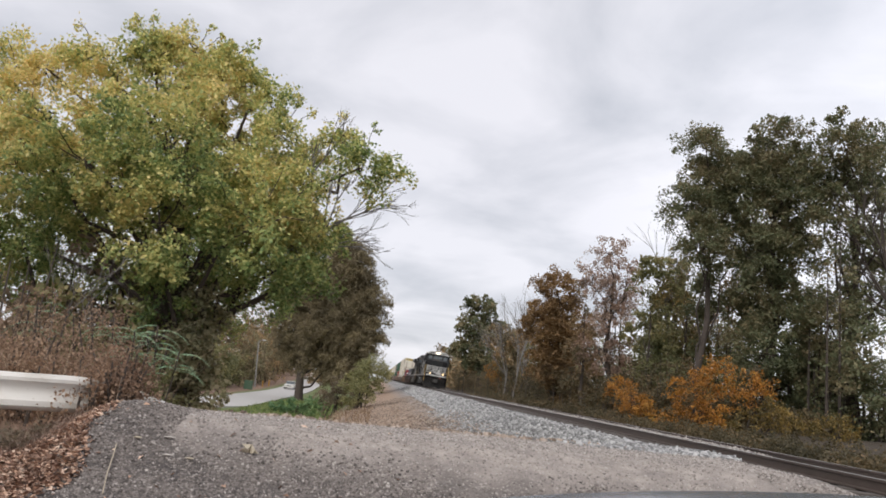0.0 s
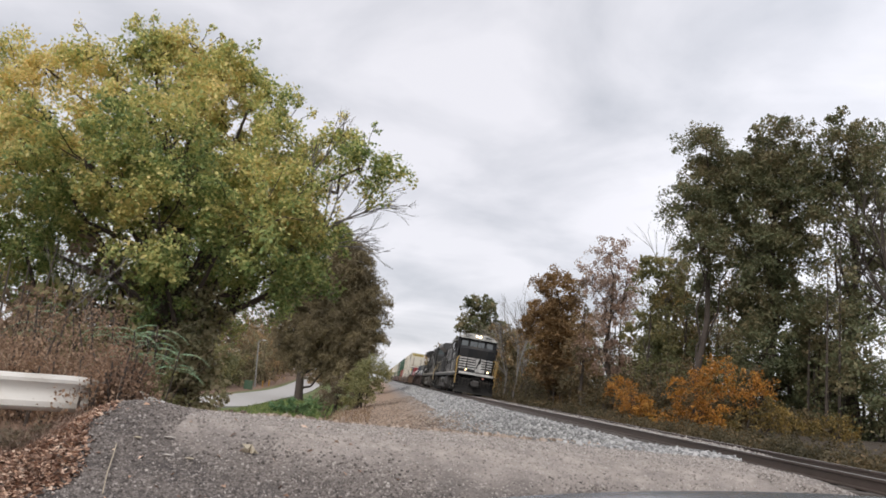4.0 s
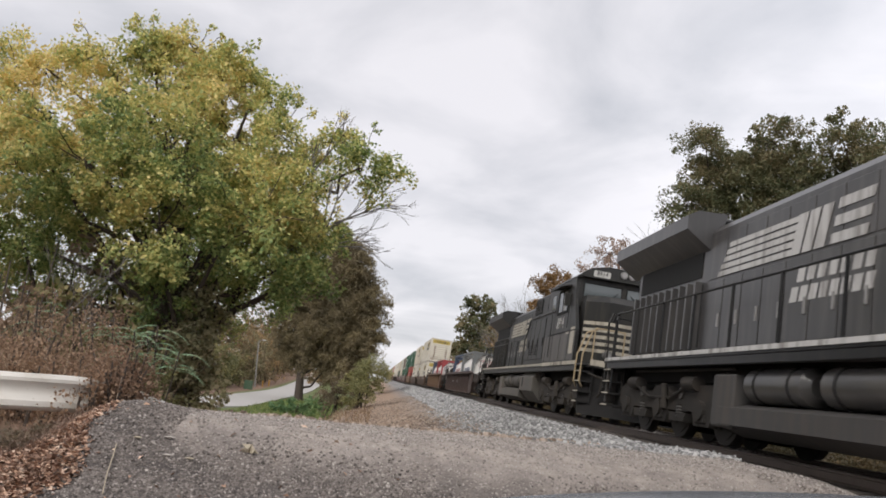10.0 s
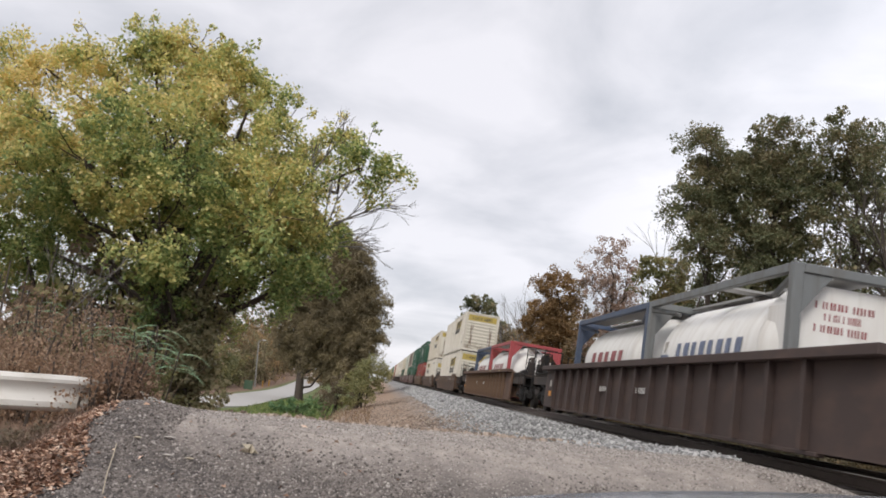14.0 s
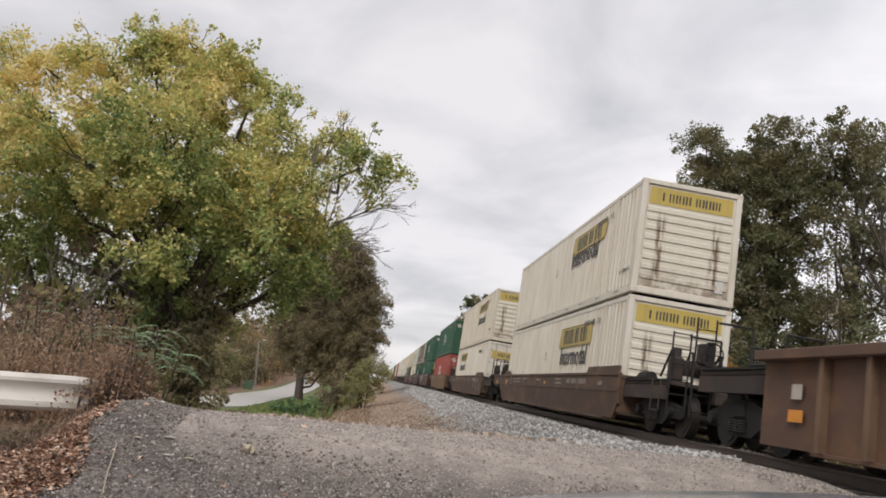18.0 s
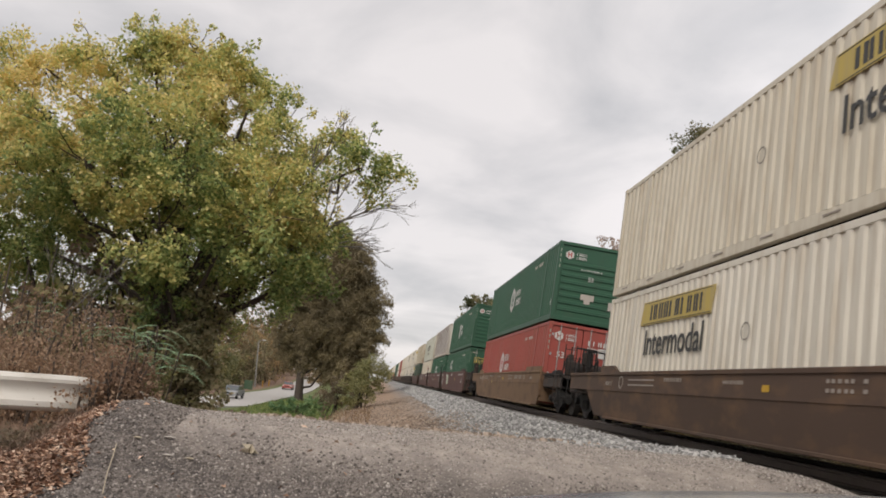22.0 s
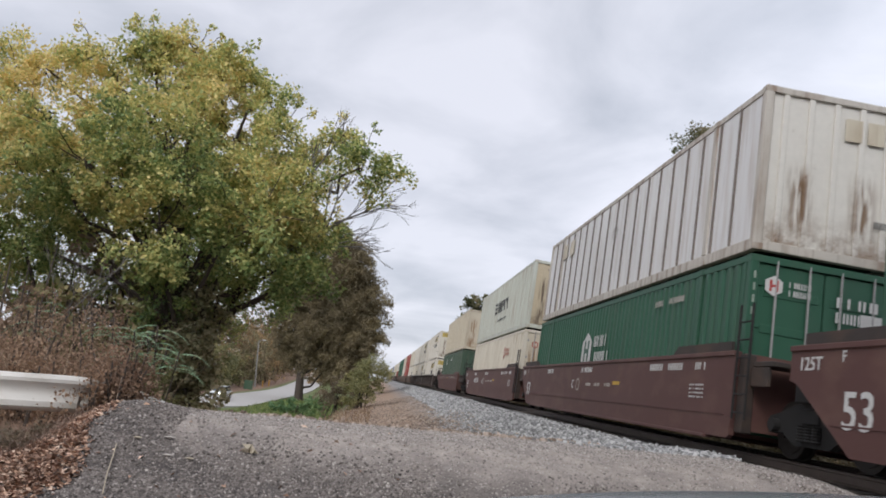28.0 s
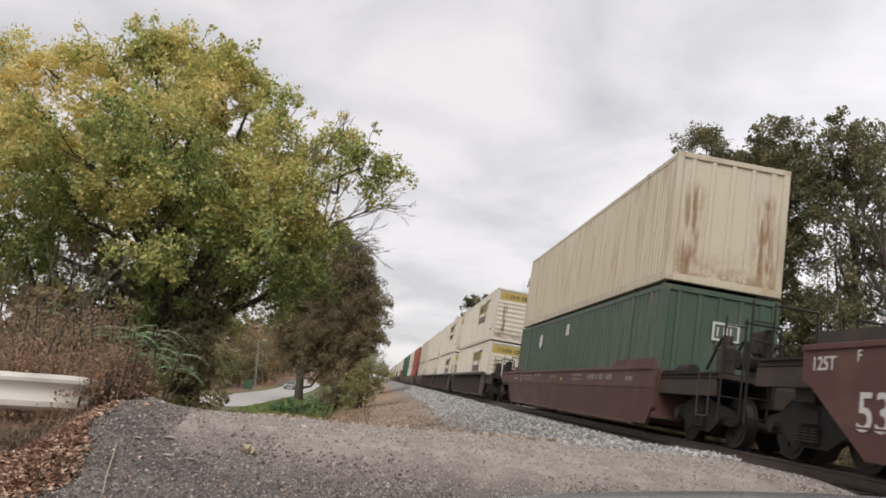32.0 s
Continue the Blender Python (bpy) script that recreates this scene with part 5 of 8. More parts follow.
def locomotive(number, lead):
    lab = "black freight locomotive with white nose stripes" + (", headlights lit" if lead else ", trailing unit")
    ob = thing("locomotive", lab, "locomotive", "locomotives")
    coat = M_BLACK if lead else M_BLACKD
    stripe = M_STRIPE if lead else M_STRIPED
    hood_coat = M_HOODBLACK if lead else M_BLACKD
    box_coat = M_GRIME if lead else M_TANKBOX
    rail_paint = M_RAILY if lead else M_RAILT
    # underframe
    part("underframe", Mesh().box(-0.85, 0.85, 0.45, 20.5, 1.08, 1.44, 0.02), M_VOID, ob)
    for s in (-1, 1):
        part("side_sill", Mesh().box(*sorted((s * 1.4, s * 1.49)), 1.0, 20.5, 1.3, 1.44, 0.01), coat, ob)
    part("walkway", Mesh().box(-1.5, 1.5, 0.25, 20.7, 1.44, 1.5, 0.01), coat, ob)
    for s in (-1, 1):
        x = s * 1.5
        for y0, y1 in ((0.9, 3.55), (3.7, 5.4), (5.5, 9.0), (9.03, 20.6)):
            part("sill_stripe", Mesh().box(*sorted((x, x + s * 0.02)), y0, y1, 1.47 if y1 < 9 else 1.49, 1.58 if y1 < 6 else 1.565), stripe, ob, "white stripe along the frame")
    # cab
    cab = [(1.35, 1.5), (1.35, 2.5), (1.95, 3.5), (2.05, 4.2), (5.6, 4.2), (5.6, 1.5)]
    body = Mesh()
    for s in (-1, 1):
        body.prism(cab, "x", *sorted((s * 1.5, s * 1.4)))
    body.box(-1.4, 1.4, 5.5, 5.6, 1.5, 4.2)
    cb = part("cab", body, coat, ob)
    roof = Mesh().prism([(-1.52, 4.18), (-1.25, 4.42), (-0.6, 4.55), (0.6, 4.55), (1.25, 4.42), (1.52, 4.18)], "y", 1.92, 5.65)
    part("cab_roof", roof, coat, cb)
    # windscreens
    part("windscreen_wall", Mesh().box(-1.4, 1.4, 2.0, 2.1, 3.3, 4.2), coat, cb)
    for x0, x1 in ((-1.2, -0.72), (-0.55, 0.0), (0.06, 0.55), (0.72, 1.2)) if lead else ((-1.24, -0.1), (0.1, 1.24)):
        y = 1.985 if abs(x0 + x1) < 1.2 else 1.99
        w = part("windscreen", Mesh().box(x0, x1, y - 0.012, y, 3.58, 4.02, 0.005), M_SCREEN, cb, "dark glass windscreen")
        fr = Mesh().box(x0 - 0.04, x1 + 0.04, y - 0.008, y + 0.012, 3.54, 3.58).box(x0 - 0.04, x1 + 0.04, y - 0.008, y + 0.012, 4.02, 4.06)
        fr.box(x0 - 0.04, x0, y - 0.008, y + 0.012, 3.58, 4.02).box(x1, x1 + 0.04, y - 0.008, y + 0.012, 3.58, 4.02)
        part("window_frame", fr, M_GRILLE, w)
    part("wiper", Mesh().pipe([(-0.5, 1.95, 3.56), (-0.2, 1.95, 3.85)], 0.012).pipe([(0.5, 1.95, 3.56), (0.2, 1.95, 3.85)], 0.012), M_GRILLE, cb)
    # headlight and number board
    hb = Mesh().prism([(-1.42, 4.2), (1.42, 4.2), (1.42, 4.28), (1.15, 4.48), (0.6, 4.6), (-0.6, 4.6), (-1.15, 4.48), (-1.42, 4.28)], "y", 1.8, 1.95)
    board = part("number_board", hb, M_BOARD if lead else coat, cb, "white number board" if lead else "black number board")
    for s in (-1, 1):
        if not lead:
            part("number_plate", Mesh().box(s * 0.8 - 0.26, s * 0.8 + 0.26, 1.785, 1.798, 4.24, 4.43), M_BOARD, board)
        words("number", number, 0.24 if lead else 0.18, M_INK, board, s * 0.8, 1.775, 4.36 if lead else 4.34, FRONT)
        if lead:
            edge_ = Mesh()
            for x0, x1, z0, z1 in ((0.46, 1.14, 4.235, 4.25), (0.46, 1.14, 4.47, 4.485), (0.46, 0.475, 4.25, 4.47), (1.125, 1.14, 4.25, 4.47)):
                edge_.box(*sorted((s * x0, s * x1)), 1.79, 1.797, z0, z1)
            part("plate_outline", edge_, M_INK, board)
        rim = part("headlight", Mesh().cyl((s * 0.13, 1.76, 4.42), (s * 0.13, 1.84, 4.42), 0.115, 16), M_LAMPRIM, board)
        part("lens", Mesh().cyl((s * 0.13, 1.745, 4.42), (s * 0.13, 1.762, 4.42), 0.08, 16), M_LAMP if lead else M_GALV, rim, "lit lens" if lead else "unlit lens")
    for s in (-1, 1):
        x = s * 1.5
        xo = x + s * 0.012
        win = part("side_window", Mesh().box(*sorted((x + s * 0.002, xo)), 2.75, 4.0, 3.2, 3.85), M_GLASS, cb, "dark side window")
        fr = Mesh()
        for y0, y1, z0, z1 in ((2.68, 2.76, 3.12, 3.93), (3.98, 4.06, 3.12, 3.93), (2.68, 4.06, 3.12, 3.2), (2.68, 4.06, 3.85, 3.93), (3.34, 3.4, 3.2, 3.85)):
            fr.box(*sorted((x, x + s * 0.03)), y0, y1, z0, z1)
        part("window_frame", fr, M_GRILLE, win)
        part("sash", Mesh().box(*sorted((x + s * 0.012, x + s * 0.02)), 3.05, 3.3, 3.22, 3.84), M_GALV, win, "pale sliding sash")
        part("sunshade", Mesh().prism([(s * 1.5, 4.02), (s * 1.5, 3.98), (s * 1.84, 3.88), (s * 1.84, 3.9)], "y", 2.6, 4.1), stripe if lead else coat, cb, "tilted sunshade")
        part("mirror", Mesh().box(*sorted((s * 1.5, s * 1.68)), 2.5, 2.54, 3.3, 3.7, 0.01), coat, cb)
        if s < 0:
            words("number", number, 0.52, M_STRIPE, cb, -1.512, 3.45, 2.82, squeeze=0.9)
        else:
            n_ob = words("number", number, 0.52, stripe, cb, 1.512, 3.45, 2.82, SIDE)
            n_ob.matrix_basis = Matrix.Translation((1.512, 3.45, 2.82)) @ Matrix(((0, 0, 1, 0), (1, 0, 0, 0), (0, 1, 0, 0), (0, 0, 0, 1)))
        part("data_plate", Mesh().box(*sorted((x, xo)), 2.2, 2.6, 2.42, 2.5), stripe, cb)
        part("white_patch", Mesh().box(*sorted((x, xo)), 3.45, 3.9, 1.7, 2.4) if lead else Mesh().box(*sorted((x, xo)), 1.5, 1.95, 1.8, 2.6), stripe, cb)
        part("lower_panel", Mesh().box(*sorted((x, x + s * 0.006)), 1.42, 5.58, 1.62, 2.46), M_BAND, cb, "dusty lower panel")
        for ys in (2.15, 3.2, 4.3, 5.2):
            part("panel_seam", Mesh().box(*sorted((x + s * 0.006, x + s * 0.011)), ys, ys + 0.025, 1.62, 2.46), M_GRILLE, cb)
        part("grab_iron", Mesh().pipe([(x + s * 0.06, 2.3, 2.6), (x + s * 0.06, 2.3, 3.4)], 0.016), coat, cb)
        part("cab_grab", Mesh().pipe([(x + s * 0.06, 4.5, 1.75), (x + s * 0.06, 4.5, 3.2)], 0.016), coat, cb)
        part("small_window", Mesh().box(*sorted((x, x + s * 0.014)), 4.45, 4.95, 3.3, 3.85, 0.006), M_GLASS, cb)
        part("cab_seam", Mesh().box(*sorted((x, x + s * 0.015)), 1.4, 5.0, 2.48, 2.52), M_GRILLE, cb)
    # equipment bay behind the cab
    bay = Mesh().box(-1.48, 1.48, 5.6, 8.9, 1.5, 3.35, 0.02).box(-1.3, 1.3, 5.6, 8.9, 3.35, 4.22, 0.05)
    by = part("equipment_bay", bay, hood_coat, ob)
    for s in (-1, 1):
        x = s * 1.48
        for y0, y1 in ((5.75, 6.6), (6.65, 7.45), (7.5, 8.2), (8.25, 8.85)):
            d = part("bay_door", Mesh().box(*sorted((x, x + s * 0.02)), y0, y1, 1.75, 3.2, 0.006), hood_coat, by)
            part("latch", Mesh().box(*sorted((x + s * 0.02, x + s * 0.045)), y0 + 0.08, y0 + 0.14, 2.2, 2.5), M_GRILLE, d)
        for y0 in (6.75, 7.6):
            for k in range(5):
                part("louvre", Mesh().box(*sorted((x + s * 0.018, x + s * 0.04)), y0, y0 + 0.5, 1.92 + k * 0.08, 1.96 + k * 0.08), M_GRILLE, by)
        xg = s * 1.3
        for y0, y1 in ((5.8, 6.5), (7.6, 8.8)):
            g = part("intake_grille", Mesh().box(*sorted((xg, xg + s * 0.03)), y0, y1, 3.55, 4.1), M_GRILLE, by)
            for k in range(12):
                yy = y0 + (y1 - y0) * (k + 0.5) / 12
                part("grille_bar", Mesh().box(*sorted((xg + s * 0.03, xg + s * 0.042)), yy - 0.012, yy + 0.012, 3.57, 4.08), hood_coat, g)
    # long hood
    hood = Mesh().prism([(-0.98, 1.5), (-0.98, 4.0), (-0.82, 4.18), (0.82, 4.18), (0.98, 4.0), (0.98, 1.5)], "y", 8.9, 20.2)
    hd = part("long_hood", hood, hood_coat, ob)
    for s in (-1, 1):
        x = s * 0.98
        y = 9.0
        while y < 16.2:
            d = part("hood_door", Mesh().box(*sorted((x, x + s * 0.018)), y, y + 0.68, 1.7, 3.0, 0.006), hood_coat, hd)
            part("latch", Mesh().box(*sorted((x + s * 0.018, x + s * 0.04)), y + 0.06, y + 0.11, 2.1, 2.35), M_GALV, d)
            part("hood_panel", Mesh().box(*sorted((x, x + s * 0.012)), y, y + 0.68, 3.05, 3.9, 0.005), hood_coat, hd)
            y += 0.72
        # radiator intake behind upright bars
        part("radiator_grille", Mesh().box(*sorted((x, x + s * 0.02)), 16.4, 20.0, 1.75, 3.0), M_GRILLE, hd)
        for k in range(10):
            yy = 16.45 + k * 0.39
            part("radiator_bar", Mesh().box(*sorted((x, x + s * 0.16)), yy - 0.035, yy + 0.035, 1.7, 3.05, 0.008), hood_coat, hd)
        part("radiator_void", Mesh().box(*sorted((x, x + s * 0.02)), 16.5, 20.0, 3.15, 3.85), M_GRILLE, hd)
        # wing
        w = Mesh().prism([(s * 0.92, 3.62), (s * 1.5, 4.02), (s * 1.5, 4.3), (s * 1.3, 4.42), (s * 0.7, 4.44)], "y", 16.2, 20.7)
        part("radiator_wing", w, hood_coat, hd)
        # emblem stripes and plain bars for the name
        xo = x + s * 0.02
        for k in range(5):
            z = 3.06 + k * 0.128
            part("emblem_stripe", Mesh().prism([(13.05 - k * 0.05, z), (15.75 - k * 0.1, z), (15.72 - k * 0.1, z + 0.092), (13.0 - k * 0.05, z + 0.092)], "x", *sorted((xo, xo + s * 0.004))), stripe, hd)
        face = sorted((xo, xo + s * 0.004))
        for ya, yb in ((12.2, 12.46), (12.52, 12.78), (12.84, 13.1)):
            part("emblem_bar", Mesh().prism([(ya + 0.1, 3.05), (yb + 0.1, 3.05), (yb - 0.1, 3.68), (ya - 0.1, 3.68)], "x", *face), stripe, hd)
        for z, ya, yb in ((3.05, 11.32, 12.16), (3.3, 11.26, 12.08), (3.55, 11.2, 12.0)):
            part("emblem_bar", Mesh().prism([(ya, z), (yb, z), (yb - 0.04, z + 0.15), (ya - 0.04, z + 0.15)], "x", *face), stripe, hd)
        for z0, n in ((2.60, 7), (2.30, 8)):
            for i in range(n):
                yy = 11.1 + i * (1.9 if n == 7 else 2.05) / n
                part("name_bar", Mesh().prism([(yy + 0.03, z0), (yy + 0.22, z0), (yy + 0.17, z0 + 0.23), (yy - 0.02, z0 + 0.23)], "x", *sorted((xo, xo + s * 0.004))), stripe, hd)
    rt = Mesh()
    for k in range(5):
        rt.box(-0.6, 0.6, 9.4 + k * 1.35, 10.4 + k * 1.35, 4.18, 4.25, 0.01)
    part("roof_hatches", rt, hood_coat, hd)
    part("exhaust_stack", Mesh().box(-0.45, 0.45, 11.2, 11.9, 4.18, 4.42, 0.03), M_GRILLE, hd)
    part("fan_housing", Mesh().box(-0.75, 0.75, 16.6, 20.2, 4.4, 4.47, 0.02), hood_coat, hd)
    part("horn", Mesh().cyl((-0.35, 3.0, 4.62), (-0.35, 2.6, 4.64), 0.03, 8, 0.07).cyl((-0.15, 3.0, 4.62), (-0.15, 2.65, 4.64), 0.03, 8, 0.07).box(-0.4, -0.1, 2.98, 3.06, 4.52, 4.66), M_GALV, cb)
    # nose: three facets
    nose = [(-1.3, 1.95), (-1.3, 1.35), (-0.72, 0.82), (0.72, 0.82), (1.3, 1.35), (1.3, 1.95)]
    ns = Mesh()
    zl = [1.5, 3.38, 3.6]
    rings = []
    for z, k in zip(zl, (1.0, 1.0, 0.7)):
        rings.append([(x * (0.96 if z > 3.5 else 1), 1.95 - (1.95 - y) * k, z) for x, y in nose])
    v = [p for r in rings for p in r]
    f = [tuple(range(6))]
    for r in range(2):
        for i in range(6):
            j = (i + 1) % 6
            f.append((r * 6 + i, r * 6 + j, r * 6 + 6 + j, r * 6 + 6 + i))
    f.append(tuple(range(12, 18))[::-1])
    ns.add(v, f)
    no = part("nose", ns, coat, ob)
    # stripes on the nose, white with black between
    facet = Vector((-0.72, 0.82, 0)) - Vector((-1.3, 1.35, 0))
    fl = facet.length
    fn = Vector((facet.y, -facet.x, 0)).normalized()
    if fn.y > 0:
        fn = -fn

    def on_facet(s, u0, u1, z0, z1, name="nose_stripe", mat=stripe, proud=0.006):
        a, c = Vector((-1.3, 1.35, 0)), facet / fl
        pts = []
        for u, z, d in ((u0, z0, 0), (u1, z0, 0), (u1, z1, 0), (u0, z1, 0), (u0, z0, 1), (u1, z0, 1), (u1, z1, 1), (u0, z1, 1)):
            p = a + c * u + fn * (proud if d else 0.001) + Vector((0, 0, z))
            pts.append((p.x * (-s), p.y, p.z))
        part(name, Mesh().add(pts, [(0, 1, 2, 3), (4, 5, 6, 7), (0, 1, 5, 4), (1, 2, 6, 5), (2, 3, 7, 6), (3, 0, 4, 7)]), mat or stripe, no)

    if lead:
        for s in (-1, 1):
            for k in range(5):
                on_facet(s, 0.05, fl - 0.04, 1.88 + k * 0.185, 1.98 + k * 0.185)
        part("nose_panel", Mesh().box(-0.06, 0.68, 0.808, 0.818, 1.72, 2.72), stripe, no, "white panel on the nose")
        for k in range(5):
            part("nose_stripe", Mesh().box(-0.68, -0.08, 0.808, 0.818, 1.88 + k * 0.185, 1.98 + k * 0.185), stripe, no)
            if k:
                part("nose_stripe_gap", Mesh().box(0.36, 0.68, 0.802, 0.808, 1.79 + k * 0.185, 1.86 + k * 0.185), coat, no)
        part("nose_emblem", Mesh().prism([(-0.02, 2.0), (0.06, 1.95), (0.14, 2.25), (0.3, 2.35), (0.34, 2.62), (0.24, 2.76), (0.16, 2.6), (0.1, 2.4)], "y", 0.796, 0.806), coat, no, "black slanted emblem")
        part("nose_door", Mesh().box(-0.08, -0.05, 0.80, 0.815, 1.6, 2.8), coat, no)
    else:
        for s in (-1, 1):
            for k in range(5):
                on_facet(s, 0.0, fl, 1.9 + k * 0.2, 2.0 + k * 0.2)
        for k in range(5):
            part("nose_stripe", Mesh().box(-0.7, 0.7, 0.808, 0.818, 1.9 + k * 0.2, 2.0 + k * 0.2), stripe, no)
    # front platform, ditch lights, pilot
    part("front_platform", Mesh().box(-1.3, 1.3, 0.1, 1.4, 1.4, 1.5, 0.01), coat, ob)
    part("platform_stripe", Mesh().box(-1.3, 1.3, 0.075, 0.1, 1.46, 1.62), stripe, ob, "white platform edge")
    for s in (-1, 1):
        rim = part("ditch_light", Mesh().cyl((s * 0.82, 0.08, 1.8), (s * 0.82, 0.25, 1.8), 0.13, 16).box(s * 0.82 - 0.05, s * 0.82 + 0.05, 0.14, 0.22, 1.5, 1.7), M_LAMPRIM, ob)
        part("lens", Mesh().cyl((s * 0.82, 0.065, 1.8), (s * 0.82, 0.082, 1.8), 0.06, 16), M_DITCH if lead else M_GALV, rim, "lit lens" if lead else "unlit lens")
    plow = Mesh()
    pts = []
    for z, d in ((0.12, -0.05), (0.45, 0.08), (0.62, 0.12)):
        pts.append([(-1.45, d + 0.35, z), (-0.55, d, z), (0.55, d, z), (1.45, d + 0.35, z)])
    v = [p for r in pts for p in r] + [(p[0], p[1] + 0.06, p[2]) for r in pts for p in r]
    f = []
    for r in range(2):
        for i in range(3):
            a = r * 4 + i
            f += [(a, a + 1, a + 5, a + 4), (a + 12, a + 16, a + 17, a + 13)]
    f += [(i, i + 12, i + 13, i + 1) for i in range(3)] + [(8 + i, 9 + i, 21 + i, 20 + i) for i in range(3)]
    f += [(0, 4, 16, 12), (4, 8, 20, 16), (3, 15, 19, 7), (7, 19, 23, 11)]
    plow.add(v, f)
    plow_coat = M_PLOW if lead else M_VOID
    plow_ob = part("snow_plow", plow, plow_coat, ob, "dusty steel snow plow")
    for s in (-1, 1):
        bl = [(s * 1.46, 0.47, 0.6), (s * 0.36, 0.075, 0.6), (s * 0.4, 0.15, 1.12), (s * 1.47, 0.55, 1.3)]
        part("plow_blade", Mesh().add(bl + [(x, y + 0.05, z) for x, y, z in bl], [(0, 1, 2, 3), (4, 7, 6, 5), (0, 4, 5, 1), (1, 5, 6, 2), (2, 6, 7, 3), (3, 7, 4, 0)]), plow_coat, plow_ob)
        part("plow_brace", Mesh().pipe([(s * 0.5, 0.15, 0.9), (s * 0.5, 0.4, 1.3)], 0.03), M_VOID, plow_ob)
    part("pilot", Mesh().box(-1.4, 1.4, 0.6, 0.7, 0.5, 1.4, 0.02), M_VOID, ob)
    part("coupler", Mesh().box(-0.12, 0.12, -0.35, 0.35, 0.72, 1.0, 0.03).box(-0.26, 0.24, -0.5, -0.12, 0.62, 1.08, 0.07).box(-0.34, -0.14, -0.42, -0.1, 0.7, 1.0, 0.05), M_COUPLER, ob)
    for s in (-1, 1):
        for k, x in enumerate((0.35, 0.62, 0.9)):
            pt = [(s * x, 0.25, 1.2), (s * (x + 0.03), 0.02, 1.05), (s * (x + 0.08), -0.05, 0.8 - 0.04 * k), (s * (x + 0.12), 0.0, 0.62)]
            part("brake_hose", Mesh().pipe(pt, 0.03), M_CAST, ob)
    bar = Mesh().pipe([(-1.35, 0.0, 1.22), (-0.75, -0.06, 1.08), (-0.45, -0.1, 1.12), (-0.2, -0.14, 1.18), (0.1, -0.14, 1.3), (0.35, -0.1, 1.18), (0.55, -0.06, 1.0), (1.3, 0.0, 1.05)], 0.03)
    part("uncoupling_lever", bar, M_CAST, ob)
    part("marker_light", Mesh().cyl((0.55, 0.02, 1.3), (0.55, 0.1, 1.3), 0.075, 12), M_WORNRED, ob, "dull red marker light")
    # steps and grab rails at the corners
    for s in (-1, 1):
        for ye, sg in ((0.55, 1), (20.35, -1)):
            well = Mesh()
            for k in range(4):
                well.box(*sorted((s * 1.15, s * 1.5)), ye - 0.28, ye + 0.28, 0.42 + k * 0.28, 0.46 + k * 0.28)
            well.box(*sorted((s * 1.12, s * 1.16)), ye - 0.3, ye + 0.3, 0.4, 1.45)
            part("steps", well, M_VOID, ob)
            for k in range(4):
                part("step_edge", Mesh().box(*sorted((s * 1.5, s * 1.506)), ye - 0.26, ye + 0.26, 0.425 + k * 0.28, 0.457 + k * 0.28), M_STRIPED, ob)
            for dy in (-0.3, 0.3):
                if lead:
                    pts = [(s * 1.3, ye + dy + 0.3, 2.72), (s * 1.42, ye + dy, 2.7), (s * 1.52, ye + dy - 0.05, 2.45), (s * 1.46, ye + dy, 1.75), (s * 1.47, ye + dy, 0.85), (s * 1.4, ye + dy + 0.06, 0.68)]
                else:
                    pts = [(s * 1.1, ye + dy + 0.2, 2.5), (s * 1.28, ye + dy + 0.05, 2.42), (s * 1.5, ye + dy, 1.75), (s * 1.51, ye + dy, 1.0), (s * 1.4, ye + dy + 0.1, 0.86)]
                part("grab_rail", Mesh().pipe(pts, 0.024, 8), rail_paint if sg > 0 else coat, ob, "yellow grab rail" if lead and sg > 0 else "")
        # walkway handrail
        top = [(s * 1.48, 9.0, 2.9), (s * 1.48, 9.35, 2.62), (s * 1.48, 20.1, 2.62), (s * 1.48, 20.4, 2.45)]
        part("handrail", Mesh().pipe(top, 0.022), coat, ob)
        part("bay_rail", Mesh().pipe([(s * 1.53, 8.9, 2.75), (s * 1.53, 8.4, 3.3), (s * 1.53, 4.3, 3.3)], 0.022), coat, ob)
        y = 9.4
        while y < 20.2:
            part("stanchion", Mesh().pipe([(s * 1.48, y, 1.5), (s * 1.48, y, 2.62)], 0.028), coat, ob)
            y += 1.53
    part("front_rail", Mesh().pipe([(-1.25, 0.15, 1.5), (-1.25, 0.15, 2.5), (-0.4, 0.15, 2.5), (-0.4, 0.15, 1.5)], 0.02).pipe([(1.25, 0.15, 1.5), (1.25, 0.15, 2.5), (0.4, 0.15, 2.5), (0.4, 0.15, 1.5)], 0.02) if not lead else Mesh().pipe([(1.25, 0.15, 1.5), (1.25, 0.15, 2.45), (1.38, 0.5, 2.55)], 0.02), M_RAILT if not lead else M_RAILY, ob)
    rr = Mesh()
    for x in (-1.3, -0.4, 0.4, 1.3):
        rr.pipe([(x, 20.6, 1.5), (x, 20.6, 2.6)], 0.02)
    rr.pipe([(-1.3, 20.6, 2.6), (-0.4, 20.6, 2.6)], 0.02).pipe([(0.4, 20.6, 2.6), (1.3, 20.6, 2.6)], 0.02)
    part("rear_rail", rr, coat, ob)
    part("rear_pilot", Mesh().box(-1.4, 1.4, 20.55, 20.7, 0.5, 1.42, 0.02), M_GRIME, ob)
    rear = part("rear_hood_stripes", Mesh().box(-0.95, -0.9, 20.2, 20.22, 1.6, 3.6), coat, hd)
    for k in range(5):
        part("tail_stripe", Mesh().box(-0.9, -0.4, 20.2, 20.212, 1.9 + k * 0.3, 2.05 + k * 0.3), stripe, hd)
